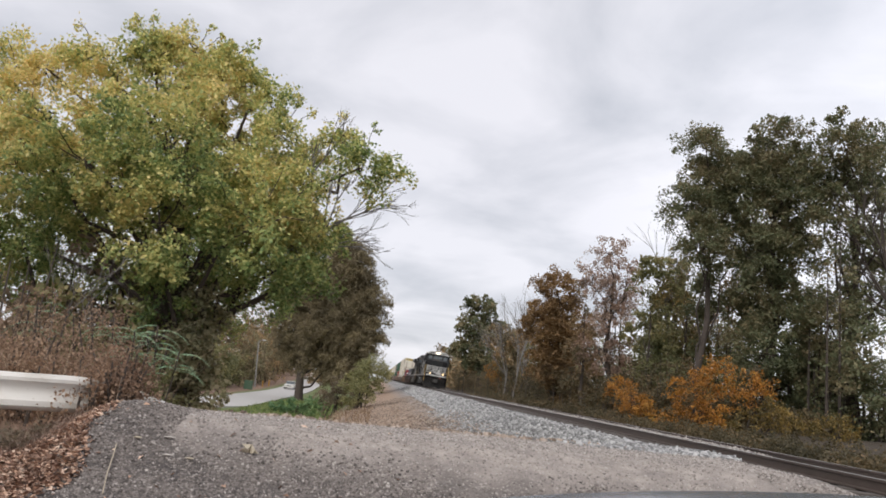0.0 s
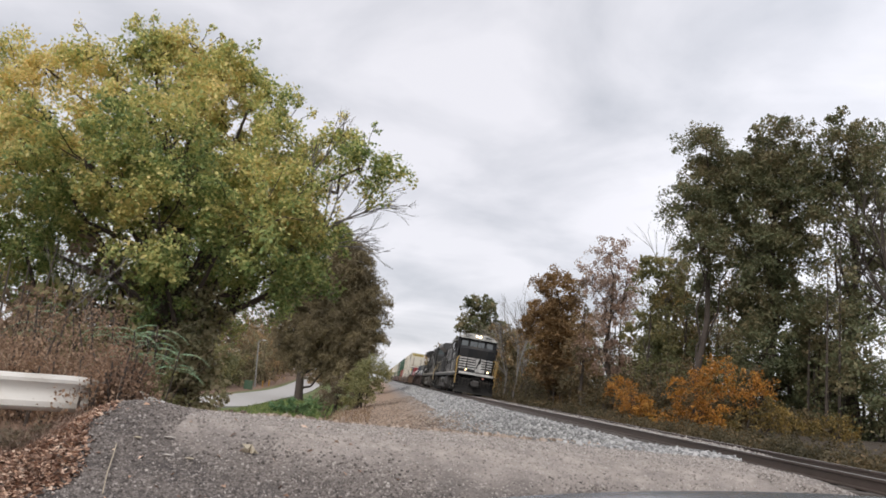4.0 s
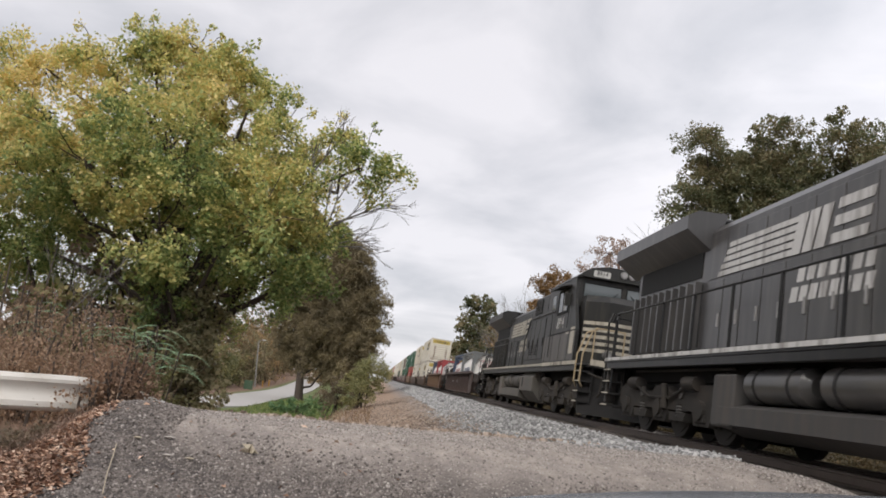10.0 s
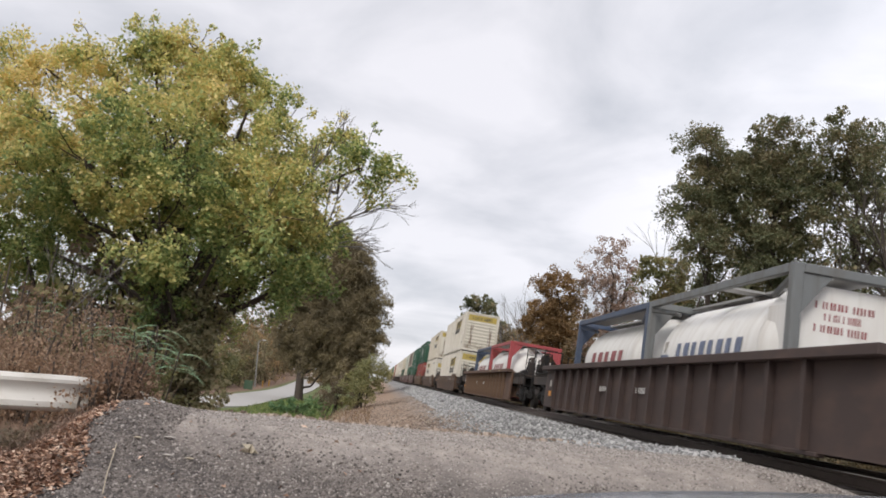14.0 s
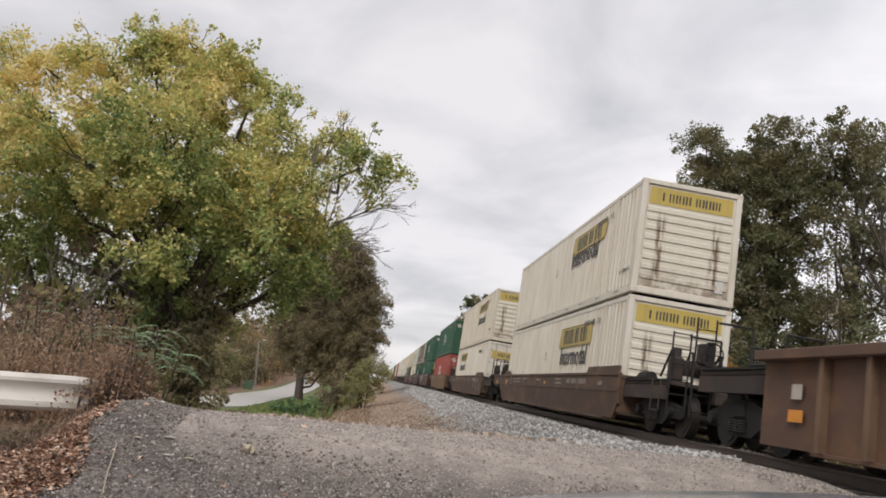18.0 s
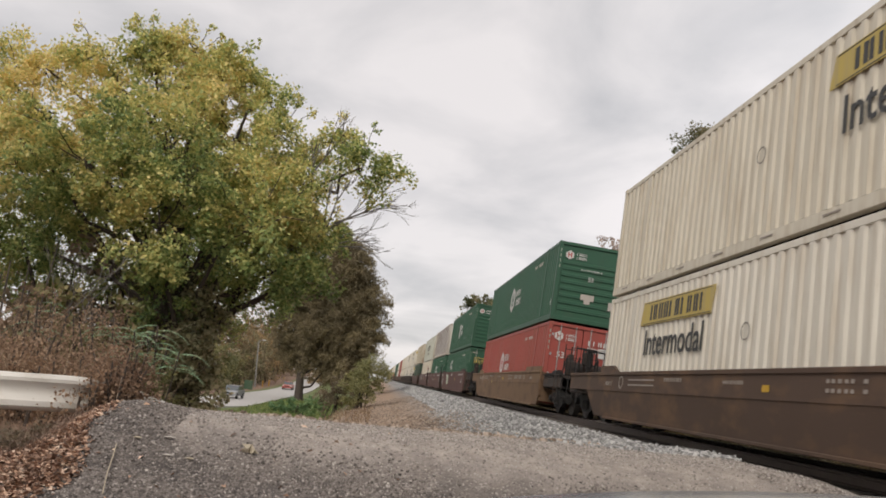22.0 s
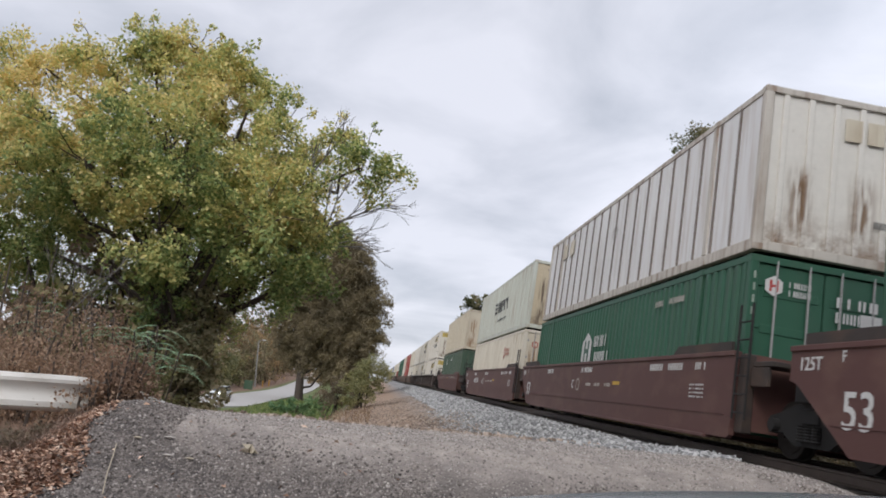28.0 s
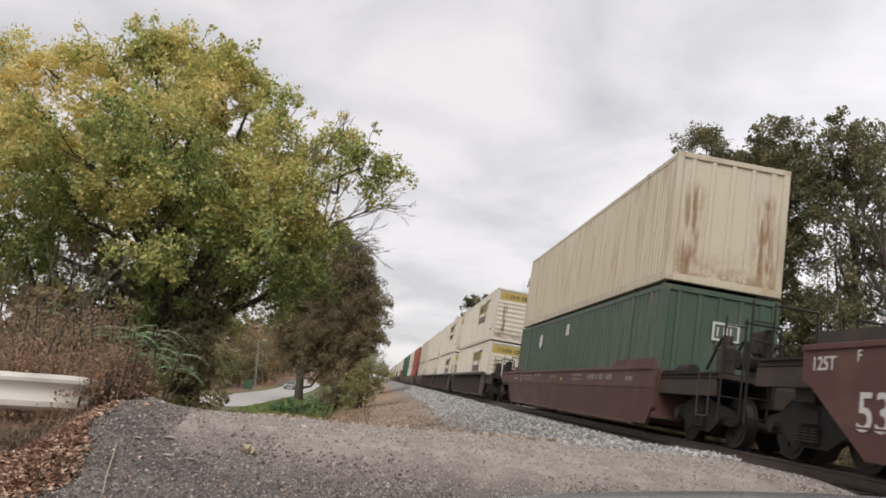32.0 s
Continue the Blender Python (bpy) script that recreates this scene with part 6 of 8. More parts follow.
    part("rear_coupler", Mesh().box(-0.12, 0.12, 20.5, 21.2, 0.78, 1.02, 0.03), M_CAST, ob)
    # fuel tank, air reservoirs and boxes
    ft = Mesh().prism([(-1.42, 0.62), (-1.42, 0.95), (-1.2, 1.1), (1.2, 1.1), (1.42, 0.95), (1.42, 0.62), (1.05, 0.24), (-1.05, 0.24)], "y", 6.9, 9.4)
    ft.prism([(-1.45, 0.35), (-1.45, 0.62), (-1.2, 0.7), (1.2, 0.7), (1.45, 0.62), (1.45, 0.35), (1.0, 0.2), (-1.0, 0.2)], "y", 9.4, 14.2)
    part("fuel_tank", ft, box_coat, ob, "dusty fuel tank")
    for s in (-1, 1):
        part("tank_box", Mesh().prism([(s * 1.0, 0.55), (s * 1.45, 0.6), (s * 1.45, 1.1), (s * 1.3, 1.28), (s * 1.0, 1.28)], "y", 6.95, 9.35), box_coat, ob)
        part("gauge", Mesh().box(*sorted((s * 1.45, s * 1.456)), 8.75, 8.95, 0.75, 1.1), M_VOID, ob)
        for y0, y1 in ((9.75, 11.45), (11.95, 13.5)):
            c = Mesh().cyl((s * 1.14, y0, 1.0), (s * 1.14, y1, 1.0), 0.27, 20).cyl((s * 1.14, y0 - 0.1, 1.0), (s * 1.14, y0, 1.0), 0.15, 20, 0.27).cyl((s * 1.14, y1, 1.0), (s * 1.14, y1 + 0.1, 1.0), 0.27, 20, 0.15)
            tank = part("air_reservoir", c, M_RESERVOIR if lead else box_coat, ob, soft=True)
            for yb in (y0 + 0.3, y1 - 0.3):
                part("strap", Mesh().cyl((s * 1.14, yb - 0.03, 1.0), (s * 1.14, yb + 0.03, 1.0), 0.278, 20), M_VOID, tank, soft=True)
        part("end_box", Mesh().box(*sorted((s * 1.0, s * 1.44)), 13.75, 14.5, 0.3, 1.15, 0.03), box_coat, ob)
        part("piping", Mesh().pipe([(s * 1.2, 1.8, 1.36), (s * 1.2, 6.4, 1.36), (s * 1.2, 6.6, 1.1)], 0.035).pipe([(s * 1.25, 6.2, 1.3), (s * 1.25, 14.5, 1.38)], 0.03).pipe([(s * 1.05, 14.5, 1.3), (s * 1.05, 19.5, 1.3)], 0.03), M_GRIME, ob)
    cast = M_CAST if lead else M_CASTD
    loco_truck(ob, 3.75, cast)
    loco_truck(ob, 17.2, cast)
    return ob


on_train(locomotive("8797", True), 95.0)
on_train(locomotive("8914", False), 117.6)

# ---- tank containers on ribbed well cars ----
M_OCHRE = painted("worn_ochre_paint", (0.26, 0.16, 0.05), amount=0.8, streak=False)
M_FRAMEG = painted("frame_grey", (0.17, 0.18, 0.18), amount=0.5)
M_FRAMEB = painted("frame_blue", (0.055, 0.082, 0.14), amount=0.4)
M_FRAMER = painted("frame_red", (0.36, 0.055, 0.06), amount=0.35)
M_TANK = painted("tank_white", (0.82, 0.80, 0.76), dirt=(0.45, 0.37, 0.29), amount=0.28, rough=0.45)
M_BLUEINK = plain("logo_blue", (0.15, 0.175, 0.25), 0.7, vary=0.5, scale=9)
M_FADEDR = plain("faded_red", (0.30, 0.10, 0.10), 0.7, vary=0.5, scale=9)


def tank_container(frame_mat, ink, n, label, letter=0.34):
    """A white cylindrical tank in a 20-foot frame; y = 0 is its leading face."""
    ob = thing("tank_container", label, "tank container", "tank containers")
    L, w, h = 6.06, 1.22, 2.55
    for x in (-w, w):
        for y in (0.0, L):
            x0, y0 = (x if x < 0 else x - 0.16), (y if y == 0 else y - 0.16)
            part("corner_post", Mesh().box(x0, x0 + 0.16, y0, y0 + 0.16, 0, h, 0.012), frame_mat, ob)
        x0 = x if x < 0 else x - 0.12
        part("top_rail", Mesh().box(x0, x0 + 0.12, 0.16, L - 0.16, h - 0.14, h, 0.01), frame_mat, ob)
        part("bottom_rail", Mesh().box(x0, x0 + 0.12, 0.16, L - 0.16, 0.0, 0.16, 0.01), frame_mat, ob)
    for y in (0.0, L - 0.14):
        for z in (0.0, h - 0.14):
            part("cross_rail", Mesh().box(-w + 0.16, w - 0.16, y, y + 0.14, z, z + 0.14, 0.01), frame_mat, ob)
        for s in (-1, 1):
            for za, zb in ((h - 0.14, h - 0.75), (0.14, 0.75)):
                part("corner_gusset", Mesh().prism([(s * (w - 0.16), za), (s * (w - 0.62), za), (s * (w - 0.16), zb)], "y", y + 0.03, y + 0.09), frame_mat, ob)
    for s in (-1, 1):
        part("diagonal_brace", Mesh().pipe([(s * (w - 0.06), 0.16, h - 0.2), (s * (w - 0.3), 1.1, h - 0.35)], 0.05), frame_mat, ob)
        part("diagonal_brace", Mesh().pipe([(s * (w - 0.06), L - 0.16, h - 0.2), (s * (w - 0.3), L - 1.1, h - 0.35)], 0.05), frame_mat, ob)
    # the vessel: a turned shape
    prof = [(0.25, 0.0), (0.27, 0.35), (0.36, 0.7), (0.55, 0.98), (0.82, 1.12), (1.1, 1.15), (4.96, 1.15), (5.24, 1.12), (5.5, 0.98), (5.7, 0.7), (5.79, 0.35), (5.81, 0.0)]
    v, f, seg = [], [], 36
    for y, r in prof:
        v += [(r * math.cos(2 * math.pi * i / seg), y, 1.27 + r * math.sin(2 * math.pi * i / seg)) for i in range(seg)]
    for k in range(len(prof) - 1):
        f += [(k * seg + i, k * seg + (i + 1) % seg, (k + 1) * seg + (i + 1) % seg, (k + 1) * seg + i) for i in range(seg)]
    vessel = part("vessel", Mesh().add(v, f), M_TANK, ob, "white insulated vessel", soft=True)
    for y in (1.1, 3.03, 4.96):
        band = Mesh()
        for i in range(seg):
            a, c = 2 * math.pi * i / seg, 2 * math.pi * (i + 1) / seg
            band.add([(1.156 * math.cos(t), yy, 1.27 + 1.156 * math.sin(t)) for t in (a, c) for yy in (y - 0.03, y + 0.03)], [(0, 1, 3, 2)])
        part("band", band, M_TANK, vessel)
    deck = Mesh().box(-0.3, 0.3, 0.2, L - 0.2, h - 0.06, h - 0.02).box(-w + 0.12, w - 0.12, 2.6, 3.0, h - 0.06, h - 0.02)
    if frame_mat is not M_FRAMEG:
        deck.box(-w + 0.13, -0.5, 0.5, L - 0.5, h - 0.07, h - 0.05)
    part("walkway", deck, M_GALV, ob, "galvanised top walkway")
    part("manhole", Mesh().cyl((0, 3.03, 2.38), (0, 3.03, 2.54), 0.28, 18), M_GALV, ob)
    # plain bars for the name, bent round the vessel
    def wrapped(name, ink_, ya, yb, lo, hi, taper=0.0):
        """A patch of paint laid round the vessel between two heights, given in degrees below and above its middle."""
        bar = Mesh()
        for k in range(4):
            a0, a1 = (math.pi + radians(lo + (hi - lo) * q / 4) for q in (k, k + 1))
            ins = [taper * (1 - q / 4) for q in (k, k + 1)]
            bar.add([(1.162 * math.cos(t), yy, 1.27 + 1.162 * math.sin(t)) for t, e in zip((a0, a1), ins) for yy in (ya + e, yb - e)], [(0, 1, 3, 2)])
        return part(name, bar, ink_, vessel)

    top = 5 - letter * 52
    for i in range(n):
        y0 = 4.35 - i * (2.9 / n)
        wrapped("name_bar", ink, y0 - (1.5 + 0.35 * (i % 2)) / n, y0, 5, top)
    if frame_mat is M_FRAMEG:
        wrapped("emblem", M_BLUEINK, 4.75, 5.15, 8, -2, -0.06)
        wrapped("emblem", M_INKF, 4.86, 5.04, -4, -16, 0.06)
    if frame_mat is M_FRAMEG:
        rs = [(1.02, 0.55), (1.02, 2.0), (0.75, 2.3), (-0.75, 2.3), (-1.02, 2.0), (-1.02, 0.55), (-0.75, 0.25), (0.75, 0.25)]
        clad = part("end_cladding", Mesh().prism(rs, "y", 0.2, 1.05), M_TANK, ob, "white cladding round the vessel's end")
        for z, x0, x1 in ((1.95, -0.75, 0.2), (1.78, -0.6, 0.0), (1.6, -0.75, 0.1), (1.2, 0.1, 0.7), (1.1, 0.1, 0.6), (0.9, -0.7, 0.3)):
            end_barred("code_mark", clad, M_FADEDR if z > 1.5 else M_RIB, x0, x1, z, z + (0.11 if z > 1.5 else 0.05), 8, 0.196)
    pl = Mesh()
    for z in (1.5, 1.42, 1.34):
        pl.box(0.05, 0.3, 0.262, 0.266, z, z + 0.03)
    part("end_lettering", pl, M_INK, vessel)
    part("placard", Mesh().prism([(-0.24, 1.36), (-0.14, 1.26), (-0.04, 1.36), (-0.14, 1.46)], "y", 0.254, 0.262), M_INKR, vessel)
    return ob


for y, fr, ink, n, lab in ((145.82, M_FRAMEG, M_BLUEINK, 8, "white tank in a grey frame on a well car"), (151.9, M_FRAMEB, M_FADEDR, 5, "white tank in a blue frame on a well car"),
                           (170.12, M_FRAMER, M_FADEDR, 5, "white tank in a red frame on a well car"), (176.2, M_FRAMEB, M_FADEDR, 5, "white tank in a blue frame on a well car")):
    on_train(tank_container(fr, ink, n, lab), y, 0.3)
for y, seed in ((143.85, 11), (168.1, 12)):
    car = well_car(M_WELLDARK if seed == 11 else M_WELLRIB, ("dark" if seed == 11 else "rusty") + " brown ribbed steel well car carrying tanks", 1.36, ribbed=True)
    decal("notice_plate", car, M_INKF, CL - 0.5, CL - 0.25, 0.8, 1.0, -1.455)
    decal("notice_plate", car, M_STICKER, CL - 0.55, CL - 0.2, 0.5, 0.66, -1.455)
    for k in range(2):
        barred("stencil", car, M_INKW, 9.6 - 2.6 * k, 10.3 - 2.6 * k, 0.75, 0.87, 4, seed + k, -1.462)
    if seed == 12:
        for y0, y1, z0, z1, x in ((1.5, 2.0, 1.36, 1.43, -1.602), (1.05, 1.5, 0.2, 0.36, -1.404), (10.75, 11.1, 0.68, 0.92, -1.404), (4.4, 4.9, 1.36, 1.44, -1.602)):
            decal("worn_patch", car, M_OCHRE, y0, y1, z0, z1, x, "worn ochre paint patch")
    on_train(car, y)

# ---- trees ----
M_BARK = plain("bark", (0.075, 0.06, 0.05), 0.95, vary=0.4, scale=5)
M_BARKG = plain("pale_bark", (0.20, 0.185, 0.17), 0.95, vary=0.35, scale=5)
GREEN_YELLOW = [(0.0, (0.09, 0.15, 0.065)), (0.3, (0.30, 0.38, 0.13)), (0.55, (0.67, 0.62, 0.235)), (0.85, (0.90, 0.72, 0.32))]
# lower maple leaves: greener, and darkened for the shade inside the crown
MAPLE_GREEN_SHADE = [(0.0, (0.07, 0.12, 0.05)), (0.3, (0.20, 0.28, 0.09)), (0.6, (0.40, 0.43, 0.15)), (0.88, (0.68, 0.58, 0.22))]
DARK_GREEN = [(0.0, (0.085, 0.105, 0.055)), (0.45, (0.165, 0.18, 0.09)), (0.9, (0.31, 0.245, 0.135))]
WOODS = [(0.0, (0.11, 0.09, 0.055)), (0.35, (0.198, 0.165, 0.088)), (0.65, (0.33, 0.226, 0.121)), (0.9, (0.484, 0.319, 0.154))]
FERN = [(0.0, (0.08, 0.15, 0.07)), (0.5, (0.17, 0.29, 0.13)), (0.9, (0.30, 0.38, 0.16))]
FROND = [(0.0, (0.18, 0.28, 0.17)), (0.5, (0.30, 0.44, 0.28)), (0.9, (0.42, 0.54, 0.33))]
RUSSET = [(0.0, (0.11, 0.075, 0.038)), (0.5, (0.25, 0.15, 0.065)), (0.9, (0.42, 0.27, 0.12))]
ORANGE = [(0.0, (0.134, 0.118, 0.038)), (0.3, (0.341, 0.166, 0.042)), (0.6, (0.581, 0.266, 0.05)), (0.9, (0.643, 0.394, 0.084))]
BROWN = [(0.0, (0.14, 0.118, 0.07)), (0.5, (0.24, 0.197, 0.117)), (0.9, (0.36, 0.30, 0.165))]
YELLOW_OLIVE = [(0.0, (0.08, 0.072, 0.032)), (0.4, (0.192, 0.144, 0.048)), (0.7, (0.336, 0.224, 0.064)), (0.9, (0.4, 0.288, 0.088))]
PINKISH = [(0.0, (0.187, 0.132, 0.094)), (0.5, (0.374, 0.253, 0.187)), (0.9, (0.517, 0.374, 0.275))]
OLIVE = [(0.0, (0.107, 0.121, 0.053)), (0.5, (0.213, 0.213, 0.092)), (0.9, (0.387, 0.319, 0.145))]
VINE = [(0.0, (0.15, 0.15, 0.08)), (0.5, (0.30, 0.27, 0.15)), (0.9, (0.46, 0.34, 0.22))]
THICK = [(0.0, (0.06, 0.055, 0.03)), (0.5, (0.13, 0.105, 0.055)), (0.9, (0.25, 0.17, 0.085))]
BUSH = [(0.0, (0.14, 0.15, 0.065)), (0.5, (0.30, 0.29, 0.13)), (0.9, (0.46, 0.40, 0.19))]
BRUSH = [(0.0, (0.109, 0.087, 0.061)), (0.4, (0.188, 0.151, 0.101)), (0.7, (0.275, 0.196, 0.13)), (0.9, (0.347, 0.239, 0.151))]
DRY = [(0.0, (0.14, 0.092, 0.062)), (0.5, (0.32, 0.205, 0.135)), (0.9, (0.50, 0.345, 0.23))]
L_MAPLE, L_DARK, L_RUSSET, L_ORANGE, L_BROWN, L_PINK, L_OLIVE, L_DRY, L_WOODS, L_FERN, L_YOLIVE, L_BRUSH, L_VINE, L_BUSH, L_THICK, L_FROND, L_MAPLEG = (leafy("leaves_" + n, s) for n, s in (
    ("green_yellow", GREEN_YELLOW), ("dark_green", DARK_GREEN), ("russet", RUSSET), ("orange", ORANGE), ("brown", BROWN), ("pinkish", PINKISH), ("olive", OLIVE), ("dry", DRY), ("woods", WOODS), ("fern", FERN), ("yellow_olive", YELLOW_OLIVE), ("brush", BRUSH), ("vine", VINE), ("bush", BUSH), ("thick", THICK), ("frond", FROND), ("green", MAPLE_GREEN_SHADE)))


def leaf_cloud(rng, centers, radii, per, size, out=None, thick=0.24):
    """Leaves as small folded blades set in sprays that reach out and droop. Returns vertices and faces."""
    c = np.array(centers, float)
    d = rng.normal(0, 1, c.shape) * np.array([1, 1, 0.5]) if out is None else np.array(out, float) + rng.normal(0, 0.4, c.shape)
    d /= np.linalg.norm(d, axis=1)[:, None]
    side = np.cross(d, rng.normal(0, 0.35, c.shape) + np.array([0, 0, 1.0]))
    side /= np.maximum(1e-6, np.linalg.norm(side, axis=1))[:, None]
    up = np.cross(side, d)
    c, d, side, up = (np.repeat(q, per, axis=0) for q in (c, d, side, up))
    n = len(c)
    r = np.repeat(np.array(radii), per)[:, None]
    t = rng.uniform(-0.85, 1.15, (n, 1))
    s = rng.normal(0, 0.42, (n, 1)) * (1.15 - 0.55 * np.abs(t))
    h = rng.normal(0, thick, (n, 1))
    p = c + r * (d * t + side * s + up * h) - np.array([0, 0, 0.22]) * r * t * t
    nrm = up * 0.75 + rng.normal(0, 0.6, (n, 3))
    nrm /= np.linalg.norm(nrm, axis=1)[:, None]
    u = np.cross(nrm, rng.normal(0, 1, (n, 3)))
    u /= np.linalg.norm(u, axis=1)[:, None]
    w = np.cross(nrm, u)
    z = (size * rng.uniform(0.55, 1.25, n))[:, None]
    tip, tail = p + u * z, p - u * z * 0.8
    a, b_ = p + w * z * 0.6 + nrm * z * 0.22, p - w * z * 0.6 + nrm * z * 0.22
    v = np.stack([tail, a, tip, b_], axis=1).reshape(-1, 3)
    f = np.arange(n * 4).reshape(n, 4)
    return v, f


def cloud_data(name, v, f, material):
    me = bpy.data.meshes.new(name)
    me.vertices.add(len(v))
    me.vertices.foreach_set("co", v.astype(np.float32).ravel())
    me.loops.add(f.size)
    me.loops.foreach_set("vertex_index", f.astype(np.int32).ravel())
    me.polygons.add(len(f))
    me.polygons.foreach_set("loop_start", np.arange(0, f.size, 4, dtype=np.int32))
    me.update(calc_edges=True)
    me.materials.append(material)
    return me


def limb(me, rng, a, b_, r0, r1, bends=3, wander=0.12, seg=7):
    a, b_ = Vector(a), Vector(b_)
    n = (b_ - a).length
    pts = [a]
    for i in range(1, bends + 1):
        t = i / bends
        j = Vector(rng.normal(0, 1, 3)) * n * wander * (1 if i < bends else 0) * 0.5
        pts.append(a.lerp(b_, t) + j + Vector((0, 0, n * 0.06 * math.sin(math.pi * t))))
    for i in range(bends):
        ra, rb = r0 + (r1 - r0) * i / bends, r0 + (r1 - r0) * (i + 1) / bends
        me.cyl(pts[i], pts[i + 1], ra, seg, rb)
    return pts


def tree(name, label, base, lobes, leaves, seed, trunk=0.25, clumps=26, per=70, size=0.12, bark=None, clump=0.42, category="tree", twigs=3, hollow=0.55, group="trees", fork=0.35, stems=1, lean=0.8, shoots=0, low=None):
    """A tree: trunk and limbs that reach into each lobe of the crown, twigs, and leaves in clumps round the lobes."""
    rng = np.random.default_rng(seed)
    x, y = base[0], base[1]
    z = base[2] if len(base) > 2 else level(x, y) - 0.15
    ob = thing(name, label, category, group, m=Matrix.Translation((x, y, z)))
    lob = [(Vector((a - x, b_ - y, c - z)), r) for a, b_, c, r in lobes]
    top = max(c.z + r * 0.3 for c, r in lob)
    mean = sum((c for c, r in lob), Vector()) / len(lob)
    wood = Mesh()
    spines = []
    for s in range(stems):
        foot = Vector((0, 0, 0)) if stems == 1 else Vector((rng.normal(0, 0.35), rng.normal(0, 0.35), 0))
        crown_top = Vector((mean.x * lean + rng.normal(0, 0.3) * (stems > 1), mean.y * 0.8, top * 0.86))
        spine = [foot, foot.lerp(crown_top, 0.2) + Vector((rng.normal(0, 0.06) * top * 0.2, 0, 0)), foot.lerp(crown_top, 0.45) + Vector((rng.normal(0, 0.03) * top * 0.3, 0, 0)), foot.lerp(crown_top, 0.7), crown_top]
        rr = [trunk * 1.25, trunk, trunk * 0.72, trunk * 0.45, trunk * 0.15]
        for i in range(4):
            wood.cyl(spine[i], spine[i + 1], rr[i], 9, rr[i + 1])
        spines.append(spine)
    centers, radii, out = [], [], []
    for c, r in lob:
        spine = spines[int(rng.integers(len(spines)))]
        h = max(0.08, min(0.95, (c.z / top - fork * 0.35) * rng.uniform(0.72, 0.9)))
        k = min(3, int(h * 4))
        start = spine[k].lerp(spine[k + 1], h * 4 - k)
        limb(wood, rng, start, c, trunk * 0.32 * (1.1 - h * 0.6), trunk * 0.12, 4)
        for i in range(twigs):
            d = Vector(rng.normal(0, 1, 3)).normalized()
            tip = c + d * r * rng.uniform(0.8, 1.2)
            limb(wood, rng, c - d * r * 0.2, tip, trunk * 0.09, trunk * 0.03, 3, 0.2, 5)
        nc = max(4, int(clumps * (r ** 1.6) * rng.uniform(0.9, 1.1)))
        for i in range(nc):
            d = rng.normal(0, 1, 3)
            d /= np.linalg.norm(d)
            q = rng.uniform(hollow ** 3, 1.0) ** (1 / 3) * rng.uniform(0.85, 1.12)
            centers.append((c.x + d[0] * r * q, c.y + d[1] * r * q, c.z + d[2] * r * q * 0.92))
            radii.append(clump * rng.uniform(0.6, 1.3))
            out.append((d[0], d[1], d[2] * 0.7 - 0.1))
    tips, tip_r = [], []
    for i in range(shoots):
        c, r = lob[int(rng.integers(len(lob)))]
        d = Vector((rng.normal(0, 0.7), rng.normal(0, 0.3), rng.uniform(0.3, 1.0))).normalized()
        tip = c + d * (r + rng.uniform(0.15, 0.5))
        limb(wood, rng, c + d * r * 0.6, tip, 0.014, 0.006, 3, 0.12, 4)
        for k in (1.0, 0.88, 0.72):
            tips.append((c + d * r * 0.6).lerp(tip, k) + Vector(rng.normal(0, 0.05, 3)))
            tip_r.append(rng.uniform(0.07, 0.15))
    part("trunk", wood, bark or M_BARK, ob, soft=True)
    v, f = leaf_cloud(rng, centers, radii, per, size, out)
    if tips:
        v = np.concatenate([v, leaf_cloud(rng, tips, tip_r, 13, size, thick=0.5)[0]])
    q = v.reshape(-1, 4, 3)
    q = q[q[:, :, 2].min(axis=1) > 0.02]
    kinds = [("crown", leaves, q)]
    # leaves below low[0] take the greener material with shade in its colour
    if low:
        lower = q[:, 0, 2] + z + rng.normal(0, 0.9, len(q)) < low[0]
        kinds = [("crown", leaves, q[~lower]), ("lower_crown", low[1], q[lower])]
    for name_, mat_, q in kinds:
        part(name_, cloud_data(name_, q.reshape(-1, 3), np.arange(len(q) * 4).reshape(-1, 4), mat_), mat_, ob, "greener lower leaves with crown shade in their colour" if name_ == "lower_crown" else "")
    return ob


